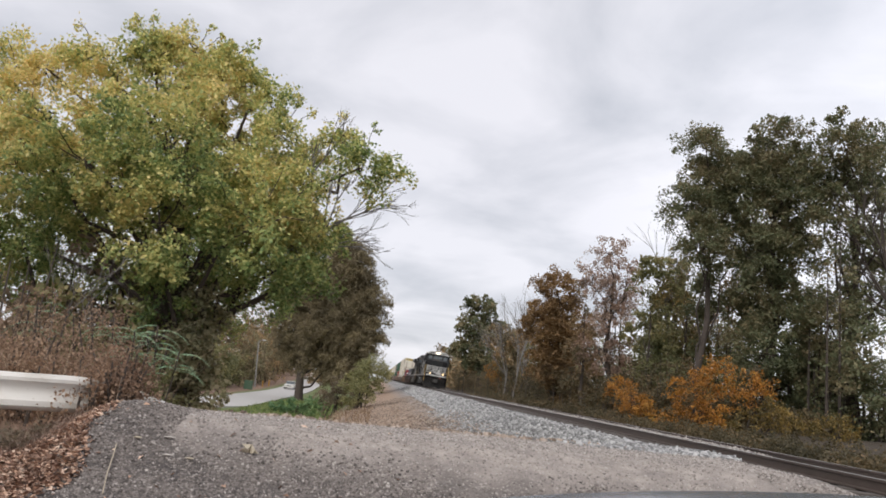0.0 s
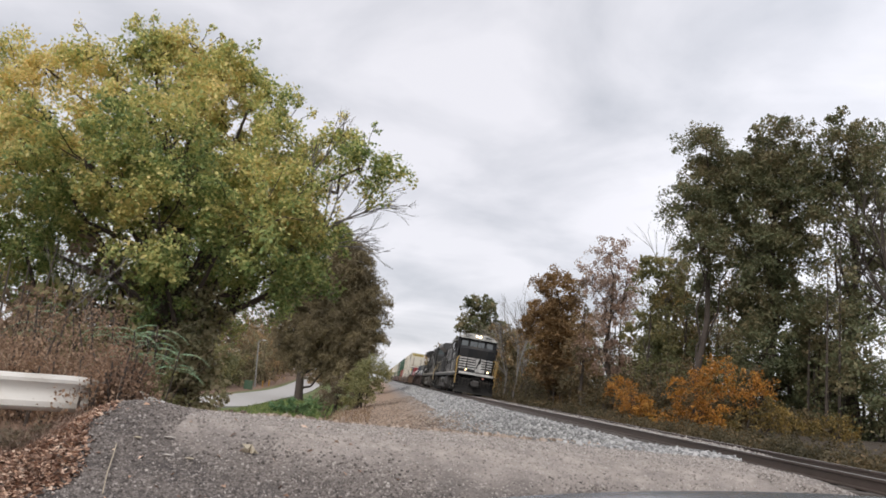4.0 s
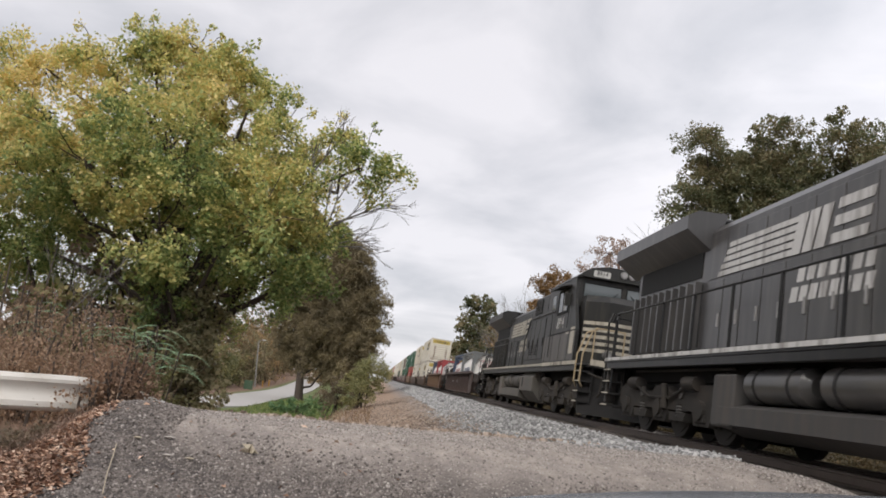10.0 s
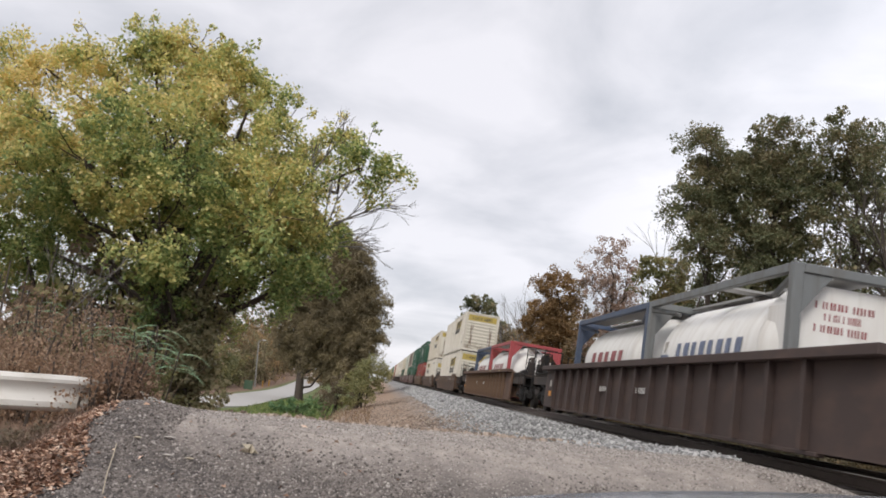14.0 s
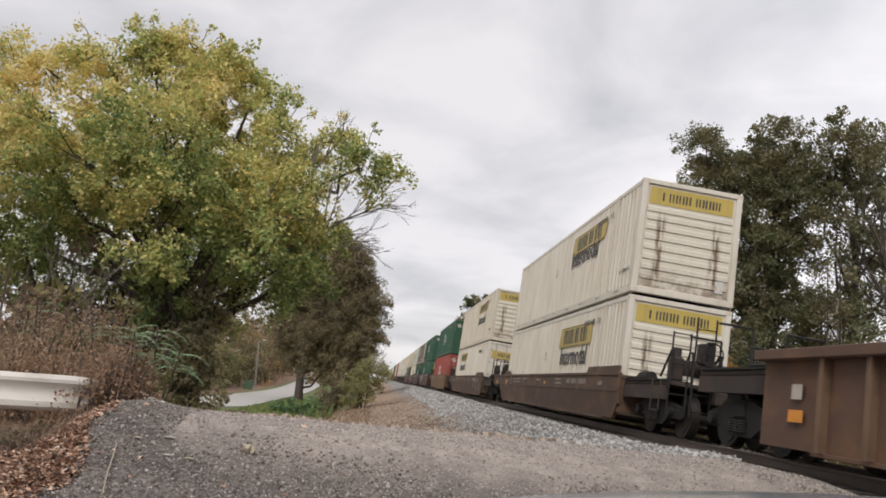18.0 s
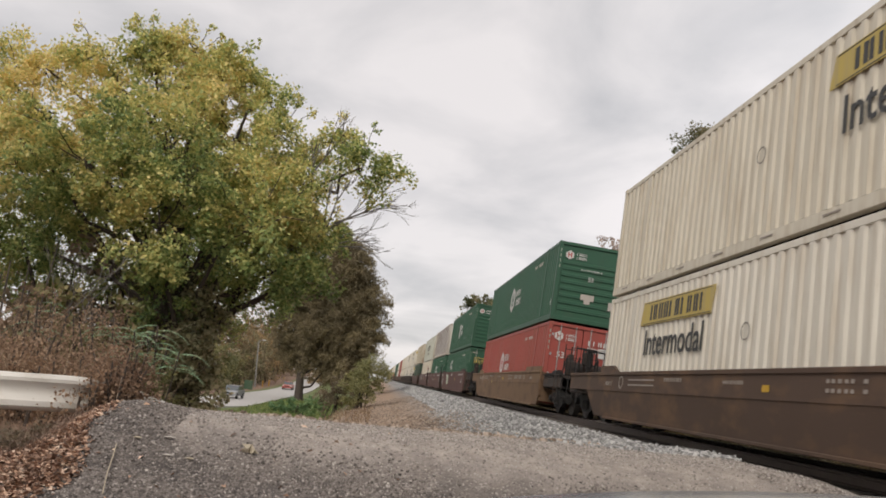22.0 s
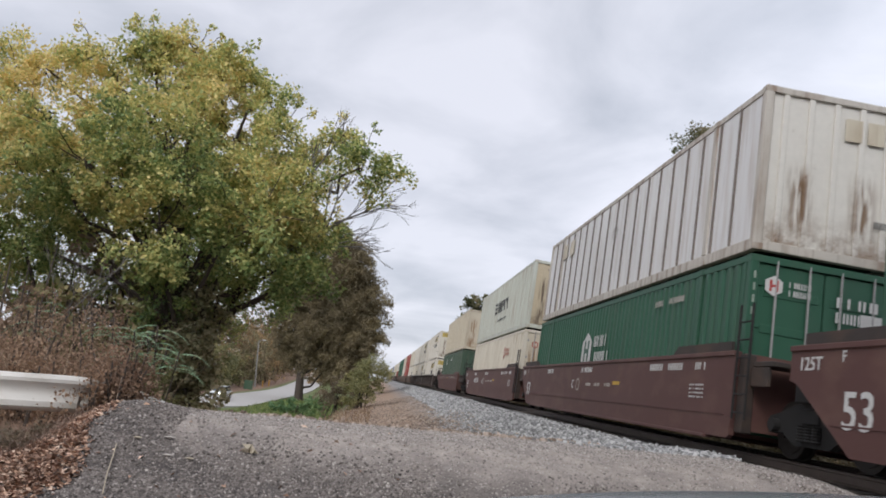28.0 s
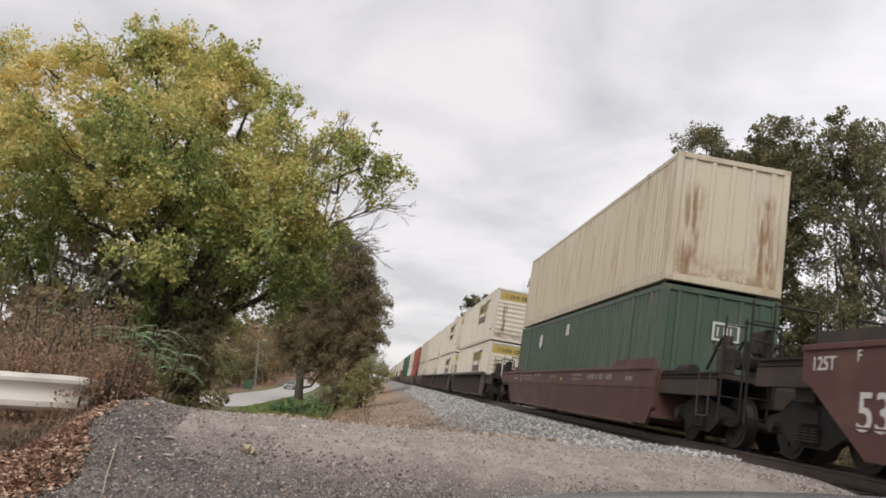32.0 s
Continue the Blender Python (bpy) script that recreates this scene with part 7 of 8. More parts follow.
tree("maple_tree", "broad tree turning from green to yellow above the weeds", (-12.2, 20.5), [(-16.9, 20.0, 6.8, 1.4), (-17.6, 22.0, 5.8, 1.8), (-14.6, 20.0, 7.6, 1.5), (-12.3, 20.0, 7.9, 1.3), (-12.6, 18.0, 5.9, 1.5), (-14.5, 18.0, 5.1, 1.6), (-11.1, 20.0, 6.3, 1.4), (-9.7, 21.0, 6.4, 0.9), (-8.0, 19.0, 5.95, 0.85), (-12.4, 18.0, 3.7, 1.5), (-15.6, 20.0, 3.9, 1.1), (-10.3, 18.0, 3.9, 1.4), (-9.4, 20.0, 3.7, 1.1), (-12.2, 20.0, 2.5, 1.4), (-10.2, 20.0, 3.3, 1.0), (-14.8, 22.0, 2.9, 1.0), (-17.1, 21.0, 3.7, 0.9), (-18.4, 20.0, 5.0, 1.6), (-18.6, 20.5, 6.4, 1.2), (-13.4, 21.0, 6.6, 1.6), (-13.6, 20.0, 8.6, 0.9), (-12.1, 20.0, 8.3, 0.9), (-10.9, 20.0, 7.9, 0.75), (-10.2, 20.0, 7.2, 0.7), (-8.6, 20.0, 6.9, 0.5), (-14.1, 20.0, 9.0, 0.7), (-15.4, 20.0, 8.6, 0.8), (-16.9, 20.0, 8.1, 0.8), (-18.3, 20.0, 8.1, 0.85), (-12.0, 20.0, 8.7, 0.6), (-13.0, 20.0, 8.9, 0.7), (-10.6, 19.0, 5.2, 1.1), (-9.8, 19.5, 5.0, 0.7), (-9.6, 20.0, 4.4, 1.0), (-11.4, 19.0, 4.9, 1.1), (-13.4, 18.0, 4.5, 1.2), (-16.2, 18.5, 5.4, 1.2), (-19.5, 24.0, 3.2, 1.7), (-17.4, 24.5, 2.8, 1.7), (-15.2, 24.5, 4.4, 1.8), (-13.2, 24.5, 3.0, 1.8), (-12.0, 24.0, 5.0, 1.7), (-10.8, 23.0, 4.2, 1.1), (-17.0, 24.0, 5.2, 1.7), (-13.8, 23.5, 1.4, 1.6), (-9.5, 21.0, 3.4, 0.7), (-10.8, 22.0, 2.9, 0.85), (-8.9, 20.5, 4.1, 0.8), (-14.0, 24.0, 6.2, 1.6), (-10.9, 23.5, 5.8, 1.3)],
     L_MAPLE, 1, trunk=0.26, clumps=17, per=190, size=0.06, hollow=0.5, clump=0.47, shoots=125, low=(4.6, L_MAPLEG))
tree("vine_thicket", "dark green vine-covered trunk under the tree", (-11.6, 19.6), [(-11.8, 19.2, 1.0, 0.6), (-11.7, 19.6, 1.9, 0.65), (-11.9, 19.2, -0.2, 0.65), (-11.4, 19.0, -0.8, 0.6), (-11.5, 19.2, 0.3, 0.55)], L_VINE, 31, trunk=0.2, clumps=34, per=80, size=0.08, category="thicket", group="bushes")
tree("oak_tree", "dark brown tree by the pale road", (-17.4, 103.5), [(-12.6, 102.0, 15.0, 3.45), (-10.6, 102.0, 9.6, 3.6), (-14.8, 106.5, 11.7, 4.65), (-14.5, 103.5, 5.2, 4.8), (-10.0, 102.0, 5.5, 3.3), (-18.0, 106.5, 8.1, 4.65), (-12.1, 102.0, 2.2, 3.3), (-12.1, 105.0, 7.8, 3.9), (-17.1, 108.0, 4.8, 3.3), (-11.2, 102.0, 12.6, 3.0), (-17.7, 108.0, 12.0, 3.6), (-13.6, 103.5, 17.1, 2.55), (-18.4, 105.0, 3.3, 3.0), (-19.3, 106.5, 10.2, 3.0)], L_BROWN, 2, trunk=0.5, clumps=11, per=190, size=0.15, clump=1.2, hollow=0.2, lean=0.05)
B = "tall dark green oak beyond the track"
tree("oak_tree", B, (9.2, 37.0, -0.9), [(8.5, 36.0, 13.9, 1.2), (7.6, 36.0, 10.8, 1.1), (10.7, 38.0, 13.0, 1.5), (8.4, 36.0, 8.9, 1.3), (10.7, 37.0, 9.3, 1.5), (10.0, 38.0, 6.6, 1.4), (9.0, 36.5, 12.2, 1.3), (9.4, 37.0, 10.6, 1.3)], L_DARK, 3, trunk=0.19, clumps=19, per=150, size=0.085, clump=0.62)
tree("oak_tree", B, (12.0, 36.0), [(11.6, 35.0, 14.0, 1.5), (10.7, 36.0, 12.1, 1.5), (12.6, 35.0, 11.4, 1.8), (11.2, 35.0, 8.4, 1.8), (12.9, 36.0, 5.6, 2.0), (11.3, 35.0, 3.7, 1.7), (14.1, 36.0, 3.2, 1.7), (12.9, 36.0, 13.4, 1.4), (11.6, 35.5, 10.4, 1.6), (13.0, 36.0, 8.8, 1.6), (11.8, 36.0, 6.2, 1.6)], L_DARK, 4, trunk=0.3, clumps=19, per=150, size=0.085, clump=0.62)
tree("oak_tree", B, (15.0, 34.0), [(14.0, 33.0, 13.9, 1.3), (16.1, 34.0, 14.0, 1.3), (13.4, 34.0, 12.2, 1.4), (15.6, 33.0, 10.5, 1.6), (13.7, 33.0, 9.2, 1.5), (16.0, 34.0, 6.6, 1.2), (13.4, 33.0, 4.9, 1.5), (15.0, 34.0, 12.6, 1.5), (17.6, 34.0, 12.6, 1.5), (17.5, 34.0, 8.6, 1.5)], L_DARK, 5, trunk=0.28, clumps=16, per=120, size=0.085, clump=0.6, twigs=5, shoots=60)
tree("ash_tree", "thin pinkish-brown autumn tree beyond the track", (8.4, 50.5), [(8.0, 50.0, 10.5, 1.3), (6.9, 50.0, 8.8, 1.4), (9.6, 51.0, 8.9, 1.5), (8.6, 50.0, 5.9, 1.7), (7.9, 51.0, 3.9, 1.6), (9.6, 50.0, 2.6, 1.5), (8.3, 50.5, 7.6, 1.4)], L_PINK, 6, trunk=0.2, clumps=12, per=70, size=0.09, clump=0.6, twigs=9)
tree("birch_tree", "slender olive-green tree beyond the track", (10.4, 46.5), [(9.8, 46.0, 9.0, 1.1), (11.4, 47.0, 7.4, 1.3), (9.6, 46.0, 5.3, 1.4), (11.5, 46.0, 4.5, 1.4), (10.5, 47.0, 2.6, 1.3)], L_OLIVE, 7, trunk=0.17, clumps=17, per=55, size=0.14, clump=0.5)
tree("birch_tree", "slender olive-brown tree beyond the track", (12.2, 49.0), [(12.4, 48.5, 9.4, 1.1), (11.8, 49.0, 7.4, 1.3), (12.9, 48.5, 5.4, 1.4), (11.9, 49.0, 3.4, 1.4)], L_WOODS, 11, trunk=0.17, clumps=14, per=50, size=0.14, clump=0.5)
for i, (bx, by, h, mat) in enumerate(((7.4, 53.0, 8.5, "w"), (8.9, 44.0, 8.0, "o"), (9.6, 52.0, 9.0, "w"), (10.6, 43.0, 7.6, "y"), (11.6, 45.5, 9.4, "o"), (12.2, 41.0, 8.6, "w"), (13.4, 46.0, 9.6, "o"), (13.6, 42.0, 8.4, "r"), (14.8, 44.0, 9.0, "w"), (16.2, 40.0, 8.2, "o"), (18.0, 38.0, 8.8, "w"), (18.8, 33.0, 9.4, "o"))):
    r_ = random.Random(200 + i)
    lobes = [(bx + r_.uniform(-0.9, 0.9), by + r_.uniform(-0.8, 0.8), h * k + r_.uniform(-0.4, 0.4), r_.uniform(0.7, 1.1)) for k in (0.95, 0.8, 0.66, 0.52, 0.4, 0.28)]
    tree("sapling", "slender half-bare autumn tree beyond the track", (bx, by), lobes, {"w": L_WOODS, "o": L_OLIVE, "y": L_YOLIVE, "r": L_RUSSET}[mat], 210 + i, trunk=0.11, clumps=9, per=70, size=0.075, clump=0.5, twigs=6, group="saplings")
tree("beech_tree", "dense russet autumn tree beyond the track", (7.6, 62.5), [(7.2, 62.0, 9.0, 2.0), (6.1, 62.0, 6.5, 1.9), (9.0, 64.0, 6.5, 2.1), (6.8, 62.0, 3.3, 1.9), (9.2, 62.0, 3.1, 1.9), (8.4, 62.0, 1.1, 1.6), (7.6, 62.0, 5.0, 1.9)], L_RUSSET, 8, trunk=0.25, clumps=21, per=110, size=0.11, clump=0.65)
tree("oak_tree", "distant green oak beside the track", (9.5, 124.0), [(8.5, 123, 13.6, 2.5), (7.3, 123, 10.1, 2.5), (11.1, 126, 9.9, 2.6), (9.0, 123, 5.6, 2.6), (6.3, 123, 6.4, 2.0)], L_DARK, 9, trunk=0.4, clumps=8, per=60, size=0.28, clump=0.95)
tree("ash_tree", "grey-brown tree beside the track", (8.4, 92.0), [(8.7, 91, 4.1, 2.2), (10.3, 91, 7.0, 2.1), (8.0, 95, 6.9, 2.0), (11.3, 91, 2.3, 2.1)], L_WOODS, 10, trunk=0.25, clumps=10, per=50, size=0.22, clump=0.8)
for i, (bx, by, lobes) in enumerate((
        (6.4, 30.5, [(5.8, 30.0, 1.4, 1.0), (6.8, 30.0, 1.9, 0.9), (5.6, 31.0, 0.2, 0.9), (6.4, 30.0, 0.3, 0.9), (8.7, 31.0, 1.6, 0.8)]),
        (8.4, 29.5, [(7.3, 29.0, -0.1, 0.7), (8.7, 29.0, 0.5, 0.8), (10.4, 30.0, 0.1, 0.7)]),
        (10.3, 27.4, [(10.0, 27.0, 0.2, 0.7), (10.9, 27.0, -0.1, 0.6)]),
        (6.2, 38.4, [(6.0, 38.0, 0.7, 1.0), (6.9, 38.0, 0.1, 0.9), (5.6, 39.0, 1.2, 0.7)]),
        (8.0, 96.0, [(7.4, 95.0, 3.0, 1.3), (8.2, 96.0, 1.6, 1.2)]))):
    tree("bush", "orange-yellow autumn bush beyond the track", (bx, by), lobes, L_YOLIVE if i in (1, 2) else L_ORANGE, 20 + i, trunk=0.05, clumps=30, per=60, size=0.06, clump=0.36, category="bush", group="orange bushes", stems=5)
for i, (bx, by, lobes) in enumerate((
        (5.0, 14.5, [(4.9, 14.3, -0.15, 0.35), (5.5, 14.8, 0.0, 0.4)]),
        (5.1, 17.0, [(4.9, 16.8, -0.1, 0.4), (5.6, 17.4, 0.1, 0.45), (5.2, 17.6, 0.2, 0.3)]),
        (5.3, 19.6, [(5.1, 19.4, -0.1, 0.4), (5.7, 20.0, 0.1, 0.45)]),
        (5.3, 22.6, [(5.0, 22.3, -0.1, 0.4), (5.7, 23.0, 0.2, 0.5), (5.3, 23.6, 0.0, 0.4)]),
        (5.5, 26.0, [(5.2, 25.6, -0.1, 0.4), (5.9, 26.4, 0.2, 0.5)]))):
    tree("bush", "low brown bush beside the track", (bx + 0.4, by), [(a + 0.4, b_, c - 0.22, r * 0.6) for a, b_, c, r in lobes], L_THICK, 60 + i, trunk=0.03, clumps=60, per=36, size=0.05, clump=0.22, category="bush", group="low bushes", stems=4)
tree("bush", "green-brown bush on the bank", (-8.6, 60.5), [(-8.0, 60, 0.4, 1.6), (-8.9, 61, -0.7, 1.4), (-7.3, 61, 1.0, 1.3)], L_BUSH, 30, trunk=0.08, clumps=13, per=110, size=0.09, clump=0.55, category="bush", group="bushes", stems=5)
tree("bush", "reddish-brown bush on the bank", (-10.4, 62.0), [(-10.1, 62, -1.0, 1.1), (-10.9, 62, -1.4, 0.9), (-9.4, 63, -0.4, 1.1)], L_BRUSH, 32, trunk=0.06, clumps=18, per=70, size=0.08, clump=0.5, category="bush", group="bushes", stems=5)
tree("bush", "low bright green bush by the road", (-14.4, 71.8), [(-14.8, 71.8, -2.65, 0.82), (-13.4, 71.8, -2.55, 0.73), (-15.9, 71.8, -3.05, 0.64), (-12.4, 70.4, -2.35, 0.82)], L_FERN, 33, trunk=0.05, clumps=17, per=70, size=0.11, clump=0.5, category="bush", group="bushes", stems=5)

# ---- woods and undergrowth ----
def thicket(name, label, seed, spans, leaves, per=45, size=0.2, clump=0.7, stems=True, category="woods"):
    """A mass of undergrowth as one object. spans: x0, x1, y0, y1, height, count."""
    rng = np.random.default_rng(seed)
    ob = thing(name, label, category, kind="stuff")
    centers, radii = [], []
    wood = Mesh()
    for x0, x1, y0, y1, h, n in spans:
        for i in range(n):
            x, y = rng.uniform(x0, x1), rng.uniform(y0, y1)
            g = level(x, y)
            top = h * (0.65 + 0.5 * noise.noise((x * 0.35, y * 0.22, seed)) + 0.15 * rng.normal())
            z = g + max(0.1, top) * rng.uniform(0.0, 1.0) ** 0.8
            centers.append((x, y, z))
            radii.append(clump * rng.uniform(0.6, 1.3))
            if stems and i % 5 == 0:
                wood.cyl((x, y, g - 0.1), (x + rng.normal(0, 0.2), y + rng.normal(0, 0.2), g + max(0.4, top)), 0.02 + h * 0.008, 5, 0.01)
    v, f = leaf_cloud(rng, centers, radii, per, size)
    tagged(part("foliage", cloud_data("foliage", v, f, leaves), leaves, ob), kind="stuff")
    if wood.v:
        tagged(part("stems", wood, M_BARK, ob), kind="stuff")
    return ob


thicket("undergrowth", "dark brown undergrowth beyond the track", 41, [(7.0, 9.5, 31, 60, 3.0, 380), (6.5, 9.5, 60, 140, 4.2, 420), (9.0, 12.0, 31, 36, 1.3, 150)], L_THICK, per=80, size=0.085, clump=0.6)
thicket("undergrowth", "low dark brush along the far side of the track", 40, [(3.0, 5.6, 13, 36, 0.55, 420), (3.0, 6.5, 36, 90, 0.8, 300)], L_THICK, per=70, size=0.05, clump=0.32, stems=False)
thicket("undergrowth", "dark green and brown woods beyond the track", 42, [(11.5, 18.0, 50, 75, 7.0, 260), (9.5, 18.0, 75, 140, 9.0, 420), (18.0, 30.0, 30, 50, 2.0, 30), (9.0, 13.0, 38, 46, 6.0, 170)], L_OLIVE, per=90, size=0.11, clump=0.8)
thicket("undergrowth", "dark green woods under the oaks", 54, [(12.5, 16.5, 30, 38, 8.0, 170), (13.5, 19.0, 30, 44, 5.5, 90)], L_DARK, per=90, size=0.1, clump=0.75)
thicket("undergrowth", "distant woods along the track", 43, [(7.5, 26.0, 130, 320, 11.0, 480), (-62.0, -44.0, 300, 620, 15.0, 160), (-24.0, -12.0, 180, 300, 7.0, 100)], L_WOODS, per=45, size=0.5, clump=1.9, stems=False)
thicket("undergrowth", "autumn woods behind the road", 44, [(-49.0, -31.0, 147, 232, 19.0, 560), (-49.0, -34.0, 93, 143, 12.0, 120)], L_WOODS, per=70, size=0.26, clump=1.5, stems=False)
thicket("undergrowth", "olive-green bushes behind the road", 45, [(-39.0, -31.6, 112, 142, 7.0, 240), (-45.0, -31.5, 93, 132, 11.0, 300), (-46.0, -36.0, 72, 96, 5.0, 140), (-52.0, -34.0, 186, 294, 18.0, 260)], L_OLIVE, per=60, size=0.25, clump=1.35)
thicket("undergrowth", "dark green bushes beside the street lamp", 53, [(-36.0, -31.0, 149, 168, 10.0, 190)], L_VINE, per=70, size=0.2, clump=1.2)
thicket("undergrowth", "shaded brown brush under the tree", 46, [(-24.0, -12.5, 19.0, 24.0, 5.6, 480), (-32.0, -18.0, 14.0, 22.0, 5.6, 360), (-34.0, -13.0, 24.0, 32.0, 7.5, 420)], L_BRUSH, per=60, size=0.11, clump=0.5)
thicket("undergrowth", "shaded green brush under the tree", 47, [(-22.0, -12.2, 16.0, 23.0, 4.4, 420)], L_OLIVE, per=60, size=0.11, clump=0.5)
thicket("dry_weeds", "tall dry red-brown weeds behind the guardrail", 48, [(-17.5, -10.9, 12.0, 15.5, 2.0, 500), (-13.5, -10.7, 10.4, 12.4, 1.1, 200), (-10.5, -9.95, 9.45, 10.0, 1.15, 80)], L_DRY, per=85, size=0.028, clump=0.4, category="weeds")
thicket("dry_weeds", "low dead brown weeds before the guardrail", 52, [(-14.0, -10.4, 8.0, 8.7, 0.14, 330)], L_BRUSH, per=60, size=0.022, clump=0.12, category="weeds", stems=False)
thicket("green_weeds", "low yellow-green weeds behind the guardrail", 49, [(-11.5, -10.3, 12.6, 14.6, 1.0, 36), (-13.8, -12.6, 13.0, 15.0, 1.6, 16)], L_OLIVE, per=70, size=0.05, clump=0.34, category="weeds")


def feathery(base, height, seed):
    """A young sumac: thin stem and arching fronds with paired leaflets."""
    r_ = random.Random(seed)
    x, y = base
    ob = thing("sumac", "young sumac with feathery pale green fronds", "shrub", "sumacs", m=Matrix.Translation((x, y, level(x, y) - 0.05)))
    tip = Vector((r_.uniform(-0.25, 0.25), r_.uniform(-0.2, 0.2), height))
    part("stem", Mesh().pipe([(0, 0, 0), tuple(tip * 0.55 + Vector((0.04, 0, 0))), tuple(tip)], 0.014), M_BARK, ob)
    for k in range(10):
        a = k * 2.4 + r_.uniform(-0.3, 0.3)
        d = Vector((math.cos(a), math.sin(a), 0))
        side = Vector((-d.y, d.x, 0))
        n = r_.uniform(0.4, 0.65)
        p0 = tip * r_.uniform(0.7, 1.0)
        at = [p0 + d * n * t + Vector((0, 0, n * (0.42 * t - 0.72 * t * t))) for t in (i / 15 for i in range(16))]
        v, f = [tuple(p) for p in at] + [tuple(p - Vector((0, 0, 0.008))) for p in at], [(i, i + 1, i + 17, i + 16) for i in range(15)]
        for i in range(2, 16):
            w = 0.1 * (1.05 - (i / 15) ** 2 * 0.7)
            for sg in (-1, 1):
                q = at[i] + side * sg * w + d * w * 0.35 - Vector((0, 0, w * r_.uniform(0.0, 0.35)))
                c = at[i].lerp(q, 0.45)
                f.append((i, len(v), len(v) + 1, len(v) + 2))
                v += [tuple(c - d * 0.018), tuple(q), tuple(c + d * 0.018)]
        m_ = Mesh().add(v, f)
        part("frond", m_, L_FROND, ob)
    return ob


for i, (x, y, h) in enumerate(((-11.0, 12.7, 1.5), (-10.75, 13.2, 1.75), (-10.5, 12.9, 1.35), (-11.3, 13.1, 1.6), (-10.9, 13.8, 1.8), (-12.6, 13.2, 1.9))):
    feathery((x, y), h, 300 + i)


# ---- bare trees ----
def bare_tree(label, x, y, h, seed, spread=0.32, bark=None, r=0.11, z=None):
    rng = np.random.default_rng(seed)
    g = level(x, y) - 0.1 if z is None else z
    ob = thing("bare_tree", label, "tree", "trees", m=Matrix.Translation((x, y, g)))
    me = Mesh()

    def grow(p, d, n, rad, depth):
        q = p + d * n
        me.cyl(p, q, rad, 6 if depth < 2 else 4, rad * 0.62)
        if depth >= 5:
            return
        for i in range(3 if depth < 4 else 2):
            e = (d + Vector(rng.normal(0, 1, 3)) * spread + Vector((0, 0, 0.08))).normalized()
            grow(p.lerp(q, rng.uniform(0.6, 1.0)) if i else q, e, n * rng.uniform(0.55, 0.85), rad * 0.6, depth + 1)

    grow(Vector((0, 0, 0)), Vector((rng.normal(0, 0.05), rng.normal(0, 0.05), 1)).normalized(), h * 0.36, r, 0)
    part("trunk", me, bark or M_BARKG, ob)
    return ob


bare_tree("bare grey tree beside the track", 6.9, 78.0, 11.5, 3, 0.3)
bare_tree("bare grey tree beside the track", 8.6, 82.0, 10.5, 4, 0.3)
bare_tree("bare grey tree beside the track", 7.9, 79.5, 11.0, 13, 0.34)
bare_tree("bare grey tree beside the track", 7.0, 84.0, 9.5, 14, 0.36)
bare_tree("bare pale tree behind the oaks", 11.6, 48.0, 12.0, 5, 0.3)
bare_tree("bare forked tree behind the oaks", 16.6, 31.5, 11.5, 6, 0.36, M_BARK, 0.16)
bare_tree("bare grey shrub under the tree", -13.8, 17.2, 4.6, 7, 0.45, None, 0.05)
bare_tree("bare grey shrub under the tree", -15.8, 17.0, 4.2, 8, 0.45, None, 0.05)

# bare limbs that stick out of the big tree
rng = np.random.default_rng(9)
limbs = thing("bare_limbs", "bare grey limbs leaning out of the tree", "branches", m=Matrix.Translation((-9.6, 20.0, 3.4)))
me = Mesh()


def fan(p, d, n, rad, depth):
    q = p + d * n
    me.cyl(p, q, rad, 5, rad * 0.65)
    if depth < 4:
        for i in range(3):
            e = (d + Vector(rng.normal(0, 1, 3)) * 0.28).normalized()
            fan(p.lerp(q, rng.uniform(0.5, 1.0)), e, n * rng.uniform(0.55, 0.8), rad * 0.6, depth + 1)


fan(Vector((0, 0, 0)), Vector((0.78, 0, 0.48)).normalized(), 1.25, 0.04, 0)
fan(Vector((-0.2, 0, 0.4)), Vector((0.35, 0, 0.9)).normalized(), 1.4, 0.045, 0)
fan(Vector((0.2, 0, 0.1)), Vector((0.5, 0, 0.8)).normalized(), 1.3, 0.04, 0)
fan(Vector((1.0, 0, 1.2)), Vector((0.82, 0, 0.42)).normalized(), 1.0, 0.03, 0)
fan(Vector((0.2, 0, 2.4)), Vector((0.5, 0, 0.85)).normalized(), 0.9, 0.03, 0)
part("limb", me, M_BARKG, limbs)

# ---- loose stones, leaves and grass ----
def island_mix(name, stops, rough=0.9):
    mt, nt_, bs = nodes_of(name)
    g = nt_.nodes.new("ShaderNodeNewGeometry")
    r = ramp(nt_, g.outputs["Random Per Island"], stops)
    n = noise_node(nt_, 30.0, 3)
    c = mix(nt_, 0.35, r.outputs[0], n.outputs["Fac"], "OVERLAY")
    nt_.links.new(c, bs.inputs["Base Color"])
    bs.inputs["Roughness"].default_value = rough
    return mt


